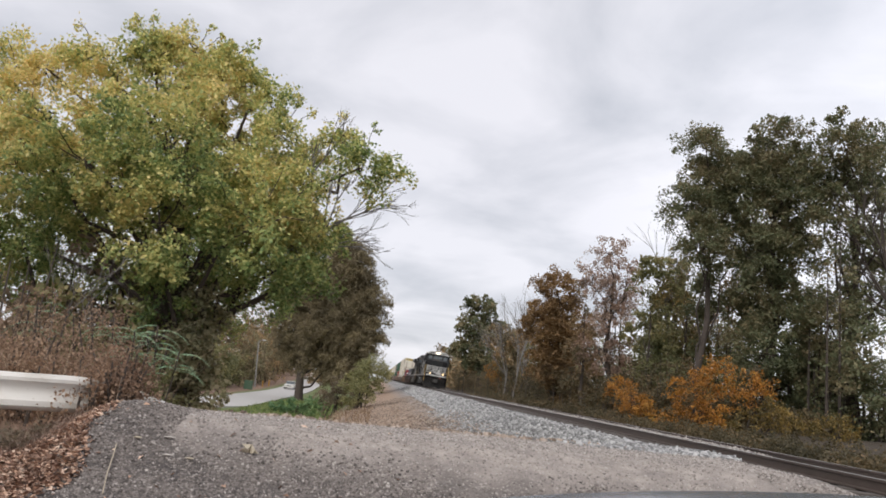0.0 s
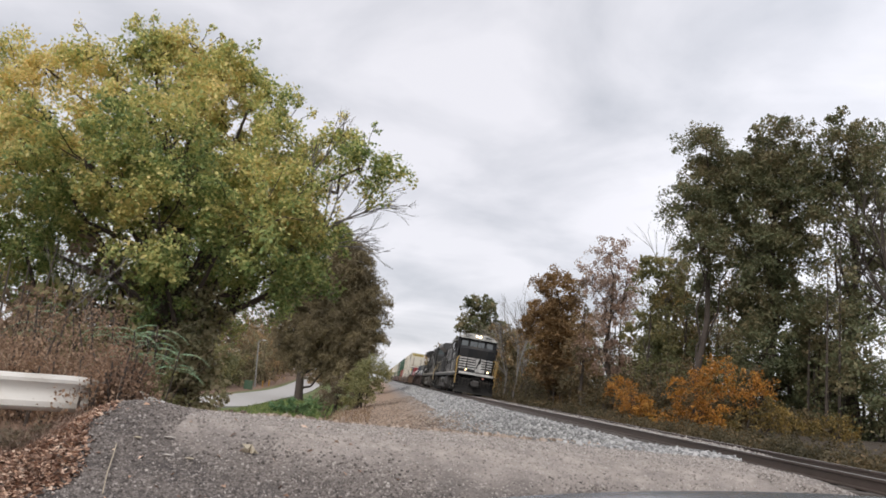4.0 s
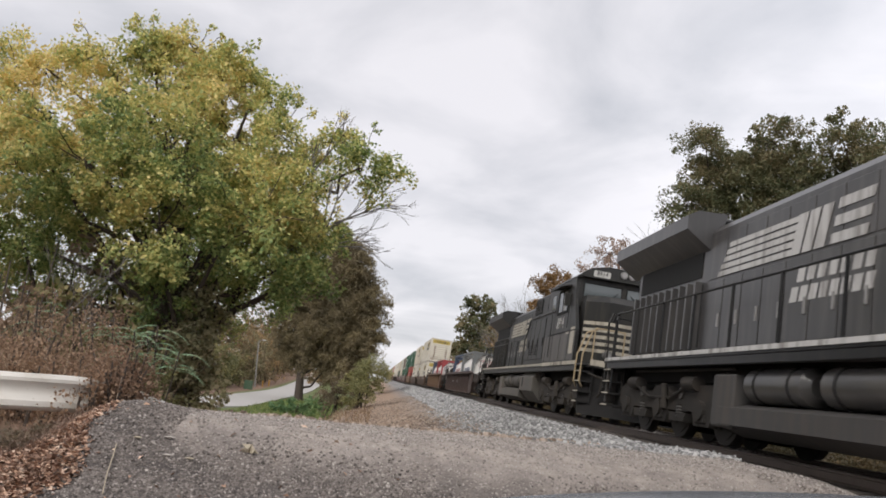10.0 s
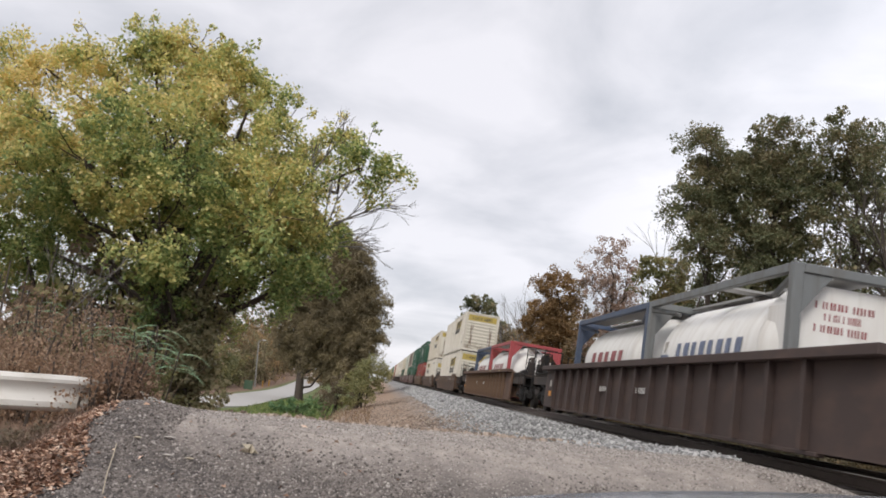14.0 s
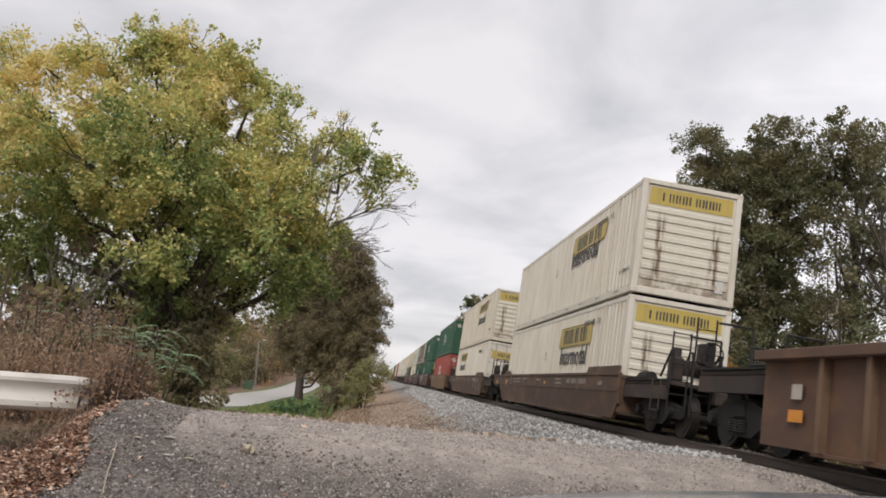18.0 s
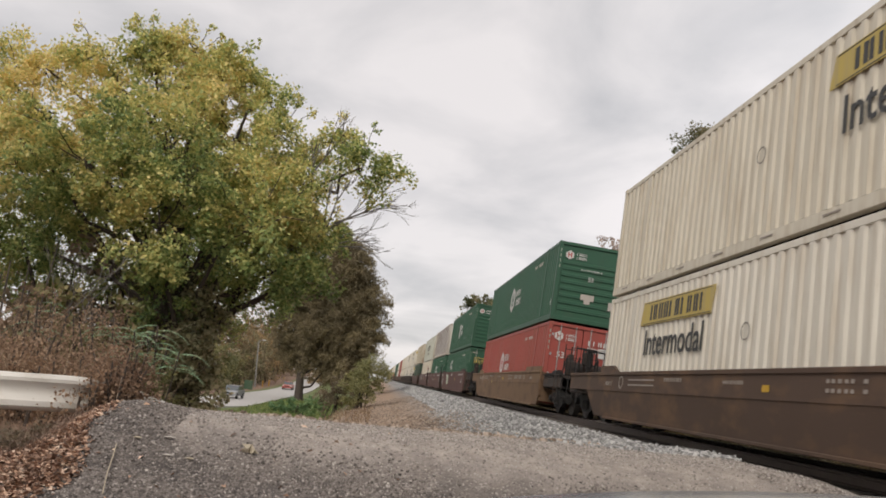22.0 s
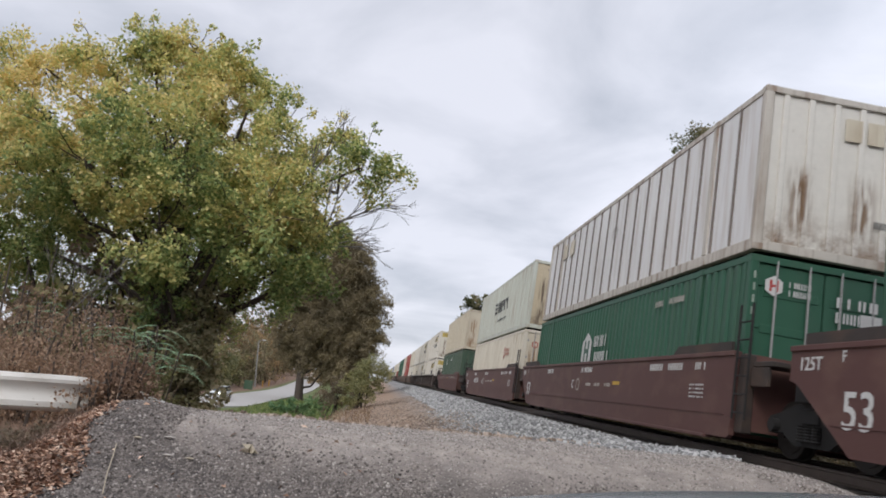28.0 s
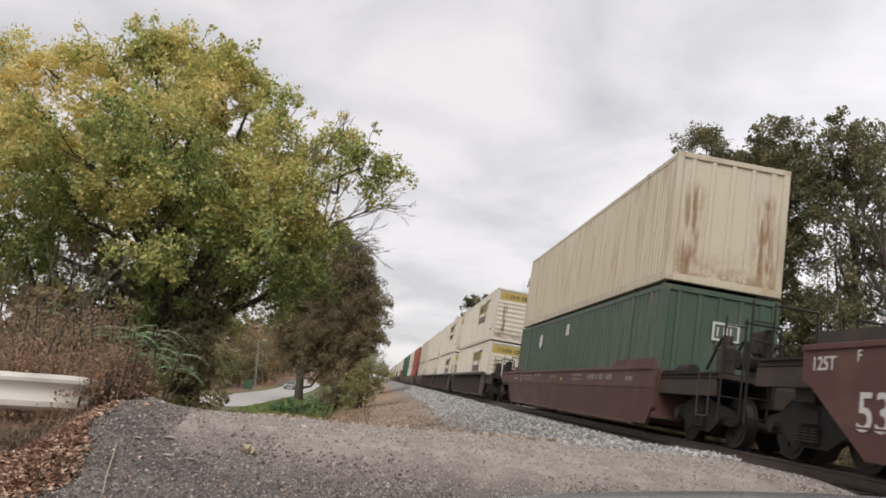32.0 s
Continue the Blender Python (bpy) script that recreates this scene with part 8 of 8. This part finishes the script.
M_STONE = island_mix("gravel_stones", [(0.0, (0.07, 0.06, 0.054)), (0.45, (0.185, 0.159, 0.144)), (0.9, (0.29, 0.256, 0.234)), (0.99, (0.42, 0.38, 0.35))])
M_LANESTONE = island_mix("lane_stones", [(0.0, (0.18, 0.157, 0.141)), (0.5, (0.35, 0.31, 0.281)), (0.97, (0.50, 0.455, 0.418))])
M_BALLAST = island_mix("ballast_stones", [(0.0, (0.13, 0.128, 0.126)), (0.5, (0.32, 0.316, 0.31)), (0.95, (0.54, 0.53, 0.52))])
M_BROWNSTONE = island_mix("dusty_ballast_stones", [(0.0, (0.13, 0.095, 0.07)), (0.5, (0.30, 0.225, 0.17)), (0.95, (0.48, 0.39, 0.32))])
M_LITTER = island_mix("fallen_leaves", [(0.0, (0.15, 0.085, 0.06)), (0.4, (0.30, 0.18, 0.125)), (0.75, (0.54, 0.35, 0.245)), (0.95, (0.70, 0.53, 0.41))])
M_STRAW = island_mix("dry_grass", [(0.0, (0.12, 0.075, 0.05)), (0.5, (0.25, 0.165, 0.105)), (0.95, (0.42, 0.32, 0.22))])
M_WEED = island_mix("dead_weed_stems", [(0.0, (0.10, 0.062, 0.047)), (0.5, (0.21, 0.135, 0.10)), (0.95, (0.40, 0.31, 0.24))])
M_TWIG = plain("pale_twig", (0.42, 0.36, 0.27), 0.9, vary=0.25, scale=20)
M_GRASS = island_mix("green_grass", [(0.0, (0.07, 0.11, 0.03)), (0.5, (0.14, 0.20, 0.055)), (0.95, (0.26, 0.27, 0.10))])

OCT = np.array([(1, 0, 0), (0, 1, 0), (-1, 0, 0), (0, -1, 0), (0, 0, 1), (0, 0, -1)], float)
OCF = np.array([(0, 1, 4), (1, 2, 4), (2, 3, 4), (3, 0, 4), (1, 0, 5), (2, 1, 5), (3, 2, 5), (0, 3, 5)])


def strewn(name, label, pts, lo, hi, material, rng, category):
    """Loose stones, each a small uneven crystal with a random turn."""
    n = len(pts)
    s = rng.uniform(lo, hi, n) * rng.choice([0.7, 1.0, 1.0, 1.5], n)
    body = OCT[None] * rng.uniform(0.6, 1.25, (n, 6, 3)) + rng.normal(0, 0.12, (n, 6, 3))
    q = rng.normal(0, 1, (n, 4))
    q /= np.linalg.norm(q, axis=1)[:, None]
    w, x, y, z = q.T
    rot = np.stack([1 - 2 * (y * y + z * z), 2 * (x * y - z * w), 2 * (x * z + y * w), 2 * (x * y + z * w), 1 - 2 * (x * x + z * z), 2 * (y * z - x * w), 2 * (x * z - y * w), 2 * (y * z + x * w), 1 - 2 * (x * x + y * y)], axis=1).reshape(n, 3, 3)
    body = np.einsum("nij,nkj->nki", rot, body * s[:, None, None])
    v = (body + np.array(pts)[:, None, :]).reshape(-1, 3)
    f = (OCF[None] + 6 * np.arange(n)[:, None, None]).reshape(-1, 3)
    md = bpy.data.meshes.new(name)
    md.vertices.add(len(v))
    md.vertices.foreach_set("co", v.astype(np.float32).ravel())
    md.loops.add(f.size)
    md.loops.foreach_set("vertex_index", f.astype(np.int32).ravel())
    md.polygons.add(len(f))
    md.polygons.foreach_set("loop_start", np.arange(0, f.size, 3, dtype=np.int32))
    md.update(calc_edges=True)
    md.materials.append(material)
    return tagged(new(name, md), label, category, kind="stuff")


rng = np.random.default_rng(12)


def spots(n, x0, x1, y0, y1, keep=None, lift=0.0):
    out = []
    while len(out) < n:
        x, y = rng.uniform(x0, x1), rng.uniform(y0, y1)
        if keep is None or keep(x, y):
            out.append((x, y, level(x, y) + lift))
    return out


strewn("gravel", "coarse dark grey gravel stones", spots(47000, -10.7, -1.7, 4.6, 10.2, lambda x, y: y < (10.0 if x < -9.05 else 8.3 - 0.1 * (x + 8.7)) + 0.5 * noise.noise((x * 0.8, y * 0.8, 0)) + rng.normal(0, 0.22) and edge(x + rng.normal(0, 0.05), y)), 0.008, 0.019, M_STONE, rng, "gravel")
strewn("gravel", "pale dusty lane stones", spots(16000, -9.6, -1.7, 5.6, 11.0, lambda x, y: x > -9.1 and y > 8.0 - 0.1 * (x + 8.7) + rng.normal(0, 0.35)), 0.006, 0.016, M_LANESTONE, rng, "gravel")
strewn("ballast", "pale grey crushed ballast stones", spots(17000, -5.4, -1.55, 10.8, 42.0, lambda x, y: x > -3.6 + 0.8 * noise.noise((x * 0.5, y * 0.3, 2)) + rng.normal(0, 0.5) and rng.random() < 14.0 / y), 0.028, 0.05, M_BALLAST, rng, "ballast")
strewn("ballast", "crushed stones between the rails", spots(6500, -0.56, 0.56, 5.0, 60.0, lambda x, y: rng.random() < 9.0 / y, 0.0), 0.018, 0.036, M_LANESTONE, rng, "ballast")
strewn("ballast", "dusty brown ballast stones on the bank", spots(24000, -9.0, -2.8, 10.9, 75.0, lambda x, y: rng.random() < 16.0 / y and x < -3.1 + 0.9 * noise.noise((x * 0.5, y * 0.3, 2)) + rng.normal(0, 0.5)), 0.024, 0.048, M_BROWNSTONE, rng, "ballast")


strewn("ballast", "pale grey ballast stones farther down the line", spots(9000, -3.6, -1.55, 40.0, 130.0, lambda x, y: rng.random() < 44.0 / y), 0.05, 0.085, M_BALLAST, rng, "ballast")


def lying(name, label, n, region, size, material, category, keep=None):
    """Fallen leaves, each a curled blade lying at a slant."""
    p = np.array(spots(n, *region, keep=keep, lift=0.012))
    u = rng.normal(0, 1, (n, 3)) * np.array([1, 1, 0.35])
    u /= np.linalg.norm(u, axis=1)[:, None]
    w = np.cross(u, np.array([0, 0, 1.0]) + rng.normal(0, 0.3, (n, 3)))
    w /= np.linalg.norm(w, axis=1)[:, None]
    s = (size * rng.uniform(0.5, 1.3, n))[:, None]
    up = np.array([0, 0, 1.0]) * s * rng.uniform(0.0, 0.5, n)[:, None]
    v = np.stack([p - u * s, p + w * s * 0.6 + up, p + u * s, p - w * s * 0.6 + up], axis=1).reshape(-1, 3)
    f = np.arange(4 * n).reshape(n, 4)
    return tagged(new(name, cloud_data(name, v, f, material)), label, category, kind="stuff")


lying("fallen_leaves", "curled tan and orange fallen leaves", 32000, (-13.5, -9.6, 4.6, 9.2), 0.033, M_LITTER, "leaves", lambda x, y: not edge(x + rng.normal(0, 0.07), y) and rng.random() < 0.3 + 0.7 * ease(-12.2, -10.6, x))
lying("fallen_leaves", "scattered fallen leaves on gravel", 70, (-9.6, -6.5, 5.2, 9.5), 0.04, M_LITTER, "leaves")


def blades(name, label, n, region, h, material, category, width=0.006, lean=0.35, keep=None):
    p = np.array(spots(n, *region, keep=keep, lift=-0.02))
    a = rng.uniform(0, 2 * math.pi, n)
    side = np.stack([np.cos(a), np.sin(a), 0 * a], axis=1) * width
    hh = (h * rng.uniform(0.45, 1.15, n))[:, None]
    bend = rng.normal(0, lean, (n, 3)) * np.array([1, 1, 0]) * hh
    midp = p + np.array([0, 0, 0.55]) * hh + bend * 0.35
    tip = p + np.array([0, 0, 1.0]) * hh + bend
    v = np.stack([p - side, p + side, midp + side * 0.8, midp - side * 0.8, midp - side * 0.8, midp + side * 0.8, tip + side * 0.2, tip - side * 0.2], axis=1).reshape(-1, 3)
    f = np.arange(8 * n).reshape(2 * n, 4)
    return tagged(new(name, cloud_data(name, v, f, material)), label, category, kind="stuff")


blades("dry_grass", "dry tan grass before the guardrail", 4200, (-13.6, -10.2, 7.9, 9.2), 0.17, M_WEED, "grass", 0.004, 0.5)
blades("dry_grass", "thin dead stems among the fallen leaves", 3200, (-13.0, -9.9, 5.5, 8.4), 0.12, M_WEED, "grass", 0.003, 0.9, lambda x, y: not edge(x, y))
blades("dry_grass", "dry stalks round the bent end of the guardrail", 160, (-10.5, -9.9, 9.4, 10.1), 0.6, M_WEED, "grass", 0.005, 0.35)
blades("dry_grass", "tall dry stalks behind the guardrail", 1300, (-17.0, -10.8, 10.2, 15.2), 1.75, M_STRAW, "grass", 0.0045, 0.45)
blades("dry_grass", "dry grass along the foot of the bank", 900, (-10.5, -7.2, 32.0, 56.0), 0.45, M_STRAW, "grass", 0.02)
blades("green_grass", "green grass beside the road", 7000, (-19.4, -11.0, 58.0, 104.0), 0.35, M_GRASS, "grass", 0.03)

# ---- guardrail ----
M_GUARD = painted("weathered_galvanised_steel", (0.68, 0.65, 0.60), dirt=(0.34, 0.29, 0.22), amount=0.7, rough=0.55, metal=0.0, streak=False)
guard = thing("guardrail", "weathered pale steel guardrail with a bent-down end", "guardrail")
LINE = [(-16.5, 8.1, 0.33), (-14.0, 8.5, 0.33), (-12.4, 8.85, 0.32), (-11.2, 9.1, 0.32), (-10.5, 9.35, 0.33), (-10.22, 9.75, 0.30), (-10.12, 10.4, 0.2), (-9.98, 11.2, 0.05), (-9.8, 12.0, -0.14)]
WAVE = [(0.0, 0.0), (0.045, -0.012), (0.075, -0.05), (0.075, -0.09), (0.03, -0.15), (0.022, -0.2), (0.03, -0.25), (0.075, -0.31), (0.075, -0.37), (0.045, -0.41), (0.0, -0.425)]
me = Mesh()
for i, (x, y, z) in enumerate(LINE):
    a, c = Vector(LINE[max(0, i - 1)][:2]), Vector(LINE[min(len(LINE) - 1, i + 1)][:2])
    t = (c - a).normalized()
    nrm = Vector((t.y, -t.x))
    for back in (0.0, -0.006):
        me.v += [(x + nrm.x * (d + back), y + nrm.y * (d + back), z + dz) for d, dz in WAVE]
k = len(WAVE)
for i in range(len(LINE) - 1):
    for side in (0, 1):
        o = i * 2 * k + side * k
        me.f += [(o + j, o + j + 1, o + 2 * k + j + 1, o + 2 * k + j) for j in range(k - 1)]
    for j in (0, k - 1):
        o = i * 2 * k + j
        me.f.append((o, o + k, o + 3 * k, o + 2 * k))
part("rail_beam", me, M_GUARD, guard, soft=True)
for x, y in ((-15.2, 8.45), (-13.3, 8.8), (-11.35, 9.25), (-10.25, 10.55)):
    g = level(x, y)
    p = part("post", Mesh().box(x - 0.05, x + 0.05, y + 0.02, y + 0.16, g - 0.3, 0.28 if y < 10 else 0.05, 0.008), M_BARK, guard, "dark wooden post")
    part("bolt", Mesh().cyl((x, y - 0.12, 0.14), (x, y - 0.06, 0.14), 0.018, 8), M_DARK, guard)

# ---- odds and ends on the gravel ----
stick = thing("stick", "thin pale stick lying on the gravel", "stick")
part("shaft", Mesh().pipe([(x, y, level(x, y) + 0.03) for x, y in ((-9.26, 7.2), (-9.38, 7.6), (-9.46, 7.95), (-9.5, 8.1))], 0.006), M_TWIG, stick)
for i, (x, y, s) in enumerate(((-9.05, 8.35, 0.06), (-9.35, 8.25, 0.05), (-8.97, 8.05, 0.055), (-8.3, 6.9, 0.045), (-8.75, 8.05, 0.05), (-7.6, 6.8, 0.04))):
    st = thing("pale_stone", "pale flat stone among the gravel", "stone", "pale stones")
    g = level(x, y)
    part("stone", Mesh().add([(x + a * s, y + b_ * s * 0.5, g + 0.03 + c * s * 0.3) for a, b_, c in ((-1, 0, 0), (-0.3, -1, 0.1), (0.9, -0.7, 0), (1.1, 0.4, 0.1), (0, 1, 0), (0, 0, 0.9), (0.1, 0, -1.0))], [(i_, (i_ + 1) % 5, 5) for i_ in range(5)] + [((i_ + 1) % 5, i_, 6) for i_ in range(5)]), M_TWIG if i % 3 == 1 else M_INKF, st)
scrap = thing("crumpled_scrap", "crumpled pale scrap lying on the lane edge", "litter")
sx, sy = -8.2, 8.3
sg = level(sx, sy)
sm = Mesh()
for a in range(5):
    t = a * 1.3
    sm.add([(sx, sy, sg + 0.02), (sx + 0.1 * math.cos(t), sy + 0.07 * math.sin(t), sg + 0.02 + 0.09 * (a % 2)), (sx + 0.07 * math.cos(t + 0.7), sy + 0.07 * math.sin(t + 0.7), sg + 0.06), (sx + 0.02, sy, sg + 0.11)], [(0, 1, 2), (0, 2, 3), (0, 3, 1), (1, 3, 2)])
part("scrap", sm, M_TWIG, scrap)

# ---- lamp pole and boxes behind the road ----
pole = thing("street_lamp", "grey metal street lamp beside the road", "street lamp", m=Matrix.Translation((-29.8, 144.6, level(-29.8, 144.6))))
part("mast", Mesh().cyl((0, 0, 0), (-0.4, 0, 8.4), 0.15, 10, 0.1), M_GALV, pole, soft=True)
part("arm", Mesh().pipe([(-0.4, 0, 8.35), (-0.05, -0.2, 8.7), (0.55, -0.5, 8.75)], 0.06), M_GALV, pole)
part("lantern", Mesh().box(0.4, 1.0, -0.75, -0.35, 8.66, 8.84, 0.05), M_BOARD, pole)
M_CABGREEN = painted("cabinet_green", (0.06, 0.12, 0.07), amount=0.3)
cab_ = thing("utility_cabinet", "green steel utility cabinet behind the road", "cabinet", m=Matrix.Translation((-28.9, 132.0, level(-28.9, 132.0))))
part("case", Mesh().box(-0.7, 0.7, -0.4, 0.4, 0, 1.5, 0.03), M_CABGREEN, cab_)
part("door", Mesh().box(-0.62, 0.62, -0.42, -0.4, 0.12, 1.4, 0.005), M_CABGREEN, cab_)
M_POST = painted("post_yellow", (0.5, 0.26, 0.04), amount=0.3)
for x, y in ((-29.0, 148.5), (-28.6, 154.0)):
    po = thing("marker_post", "orange-yellow marker post by the road", "post", "marker posts", m=Matrix.Translation((x, y, level(x, y))))
    part("post", Mesh().box(-0.12, 0.12, -0.08, 0.08, 0, 1.2, 0.03), M_POST, po)

# ---- the bonnet of the car that carries the camera ----
M_HOOD, nt, b = nodes_of("car_paint_grey_blue")
n = noise_node(nt, 3.0, 4)
nt.links.new(mix(nt, n.outputs["Fac"], (0.27, 0.285, 0.31), (0.35, 0.365, 0.39)), b.inputs["Base Color"])
b.inputs["Metallic"].default_value, b.inputs["Roughness"].default_value = 0.6, 0.22
hood_thing = thing("car", "grey-blue car bonnet below the camera", "car")
me = Mesh()
NX, NY = 25, 13
for j in range(NY):
    for i in range(NX):
        u, w = i / (NX - 1), j / (NY - 1)
        x = -7.15 + 1.7 * u
        edge = 1 - (2 * u - 1) ** 2
        y = 0.75 + (0.78 + 0.12 * edge) * w
        crown = 0.545 - 0.155 * (1 - u) ** 2.2 - 0.05 * max(0.0, u - 0.75) * 4 * (u - 0.75)
        z = crown - 0.02 * w - 0.06 * max(0.0, w - 0.85) / 0.15 * (w > 0.85)
        me.v.append((x, y, z))
me.v += [(x, y, z - 0.03) for x, y, z in me.v[:NX * NY]]
o = NX * NY
for j in range(NY - 1):
    for i in range(NX - 1):
        a = j * NX + i
        me.f += [(a, a + 1, a + NX + 1, a + NX), (o + a, o + a + NX, o + a + NX + 1, o + a + 1)]
for i in range(NX - 1):
    for a, c in ((i, i + 1), ((NY - 1) * NX + i + 1, (NY - 1) * NX + i)):
        me.f.append((a, o + a, o + c, c))
for j in range(NY - 1):
    for a, c in (((j + 1) * NX, j * NX), (j * NX + NX - 1, (j + 1) * NX + NX - 1)):
        me.f.append((a, o + a, o + c, c))
part("bonnet", me, M_HOOD, hood_thing, soft=True)
part("under_panel", Mesh().box(-7.05, -5.55, 0.78, 1.5, -0.62, 0.33), M_GRIME, hood_thing)

# ---- cars on the road ----
def road_car(label, paint, lit=False, tall=False):
    """A small car, its nose towards -y. Parts: body, glasshouse, wheels, lamps."""
    ob = thing("car", label, "car", "cars on the road")
    h = 0.22 if tall else 0.0
    side = [(-2.1, 0.32), (-2.15, 0.62), (-1.95, 0.78 + h * 0.6), (-1.0, 0.92 + h), (2.0, 0.95 + h), (2.15, 0.7), (2.1, 0.32)]
    part("body", Mesh().prism(side, "x", -0.88, 0.88), paint, ob)
    cabin = [(-1.0, 0.92 + h), (-0.35, 1.42 + h * 1.3), (1.2, 1.45 + h * 1.3), (1.95, 0.95 + h)]
    gh = part("glasshouse", Mesh().prism(cabin, "x", -0.76, 0.76), M_GLASS, ob)
    part("roof", Mesh().box(-0.74, 0.74, -0.3, 1.2, 1.42 + h * 1.3, 1.47 + h * 1.3, 0.02), paint, gh)
    part("bumper", Mesh().box(-0.9, 0.9, -2.22, -2.1, 0.34, 0.55, 0.03), M_DARK if tall else paint, ob)
    part("grille", Mesh().box(-0.45, 0.45, -2.16, -2.12, 0.56, 0.7), M_GRILLE, ob)
    for s in (-1, 1):
        part("headlight", Mesh().box(s * 0.68 - 0.16, s * 0.68 + 0.16, -2.17, -2.05, 0.6, 0.76, 0.02), M_CARLAMP if lit else M_BOARD, ob, "lit headlight" if lit else "")
        for y in (-1.35, 1.35):
            w = part("wheel", Mesh().cyl((-0.1, 0, 0), (0.1, 0, 0), 0.32, 18), M_GRILLE, ob, m=Matrix.Translation((s * 0.82, y, 0.32)))
            rim = Mesh().cyl((s * 0.09, 0, 0), (s * 0.115, 0, 0), 0.19, 12)
            part("rim", rim, M_GALV, w)
    return ob


M_CARLAMP = glow("car_headlight", (1.0, 0.95, 0.85), 6.0)
ARC = [0.0]
for p, q in zip(ROAD, ROAD[1:]):
    ARC.append(ARC[-1] + math.dist(p[:2], q[:2]))


def along(s, off):
    """Place and heading s metres down the road from its near end, off metres to the side."""
    s = min(max(s, 1.0), ARC[-1] - 1.0)
    i = max(k for k in range(len(ARC) - 1) if ARC[k] <= s)
    t = (s - ARC[i]) / (ARC[i + 1] - ARC[i])
    a, c = Vector(ROAD[i][:2]), Vector(ROAD[i + 1][:2])
    d = (c - a).normalized()
    p = a.lerp(c, t) + Vector((-d.y, d.x)) * off
    return p.x, p.y, math.degrees(math.atan2(d.y, d.x)) - 90


def arc_at(y):
    """Distance along the road where it reaches y, on its straight part."""
    i = max(k for k in range(5, len(ROAD) - 1) if ROAD[k][1] <= y)
    t = (y - ROAD[i][1]) / (ROAD[i + 1][1] - ROAD[i][1])
    return ARC[i] + t * (ARC[i + 1] - ARC[i])


P_CREAM = painted("car_cream", (0.62, 0.60, 0.55), amount=0.1, rough=0.3)
P_DARK = painted("car_dark", (0.06, 0.06, 0.065), amount=0.1, rough=0.3)
P_GREY = painted("car_grey", (0.28, 0.29, 0.30), amount=0.1, rough=0.3)
P_RED = painted("car_red", (0.42, 0.10, 0.08), amount=0.1, rough=0.3)
P_WHITE = painted("car_white", (0.70, 0.70, 0.70), amount=0.1, rough=0.3)
# label, paint, lit, tall, the moment it is 110 m away, speed
TRAFFIC = [("cream car driving along the road", P_CREAM, False, False, 1.65, 23.0), ("dark off-road car on the pale road", P_DARK, False, True, 8.36, 25.0), ("grey car driving along the road", P_GREY, False, False, 21.1, 21.0),
           ("red car driving along the road", P_RED, False, False, 23.45, 24.0), ("white car with lit headlights", P_WHITE, True, False, 27.0, 25.0), ("grey car driving along the road", P_GREY, False, False, 33.5, 25.0)]
DRIVEN = [(road_car(lab, p, lit, tall), t0, v) for lab, p, lit, tall, t0, v in TRAFFIC]


def motions():
    """The train comes down the track, all its cars at one pace; its wheels roll; cars pass along the road."""
    k = radians(LEAN)
    for ob, y, z in KEYED:
        walk(ob, [(t, pose(z * math.sin(k), y - s, z * math.cos(k), 0, LEAN, 0)) for t, s in TRAVEL])
    for ob, y, r in WHEELS:
        turns = []
        for i in range(961):
            t = i / 30
            gone = np.interp(t, [a for a, s in TRAVEL], [s for a, s in TRAVEL])
            turns.append((t, Matrix.Translation((0, y, r)) @ Matrix.Rotation(float(gone) / r, 4, "X")))
        walk(ob, turns)
    for ob, t0, v in DRIVEN:
        rows = []
        for i in range(65):
            t = i / 2
            x, y, turn = along(arc_at(110.0) - v * (t - t0), 0.8)
            rows.append((t, pose(x, y, lowland(y) + 0.21, 0, 0, turn)))
        walk(ob, rows)


motions()
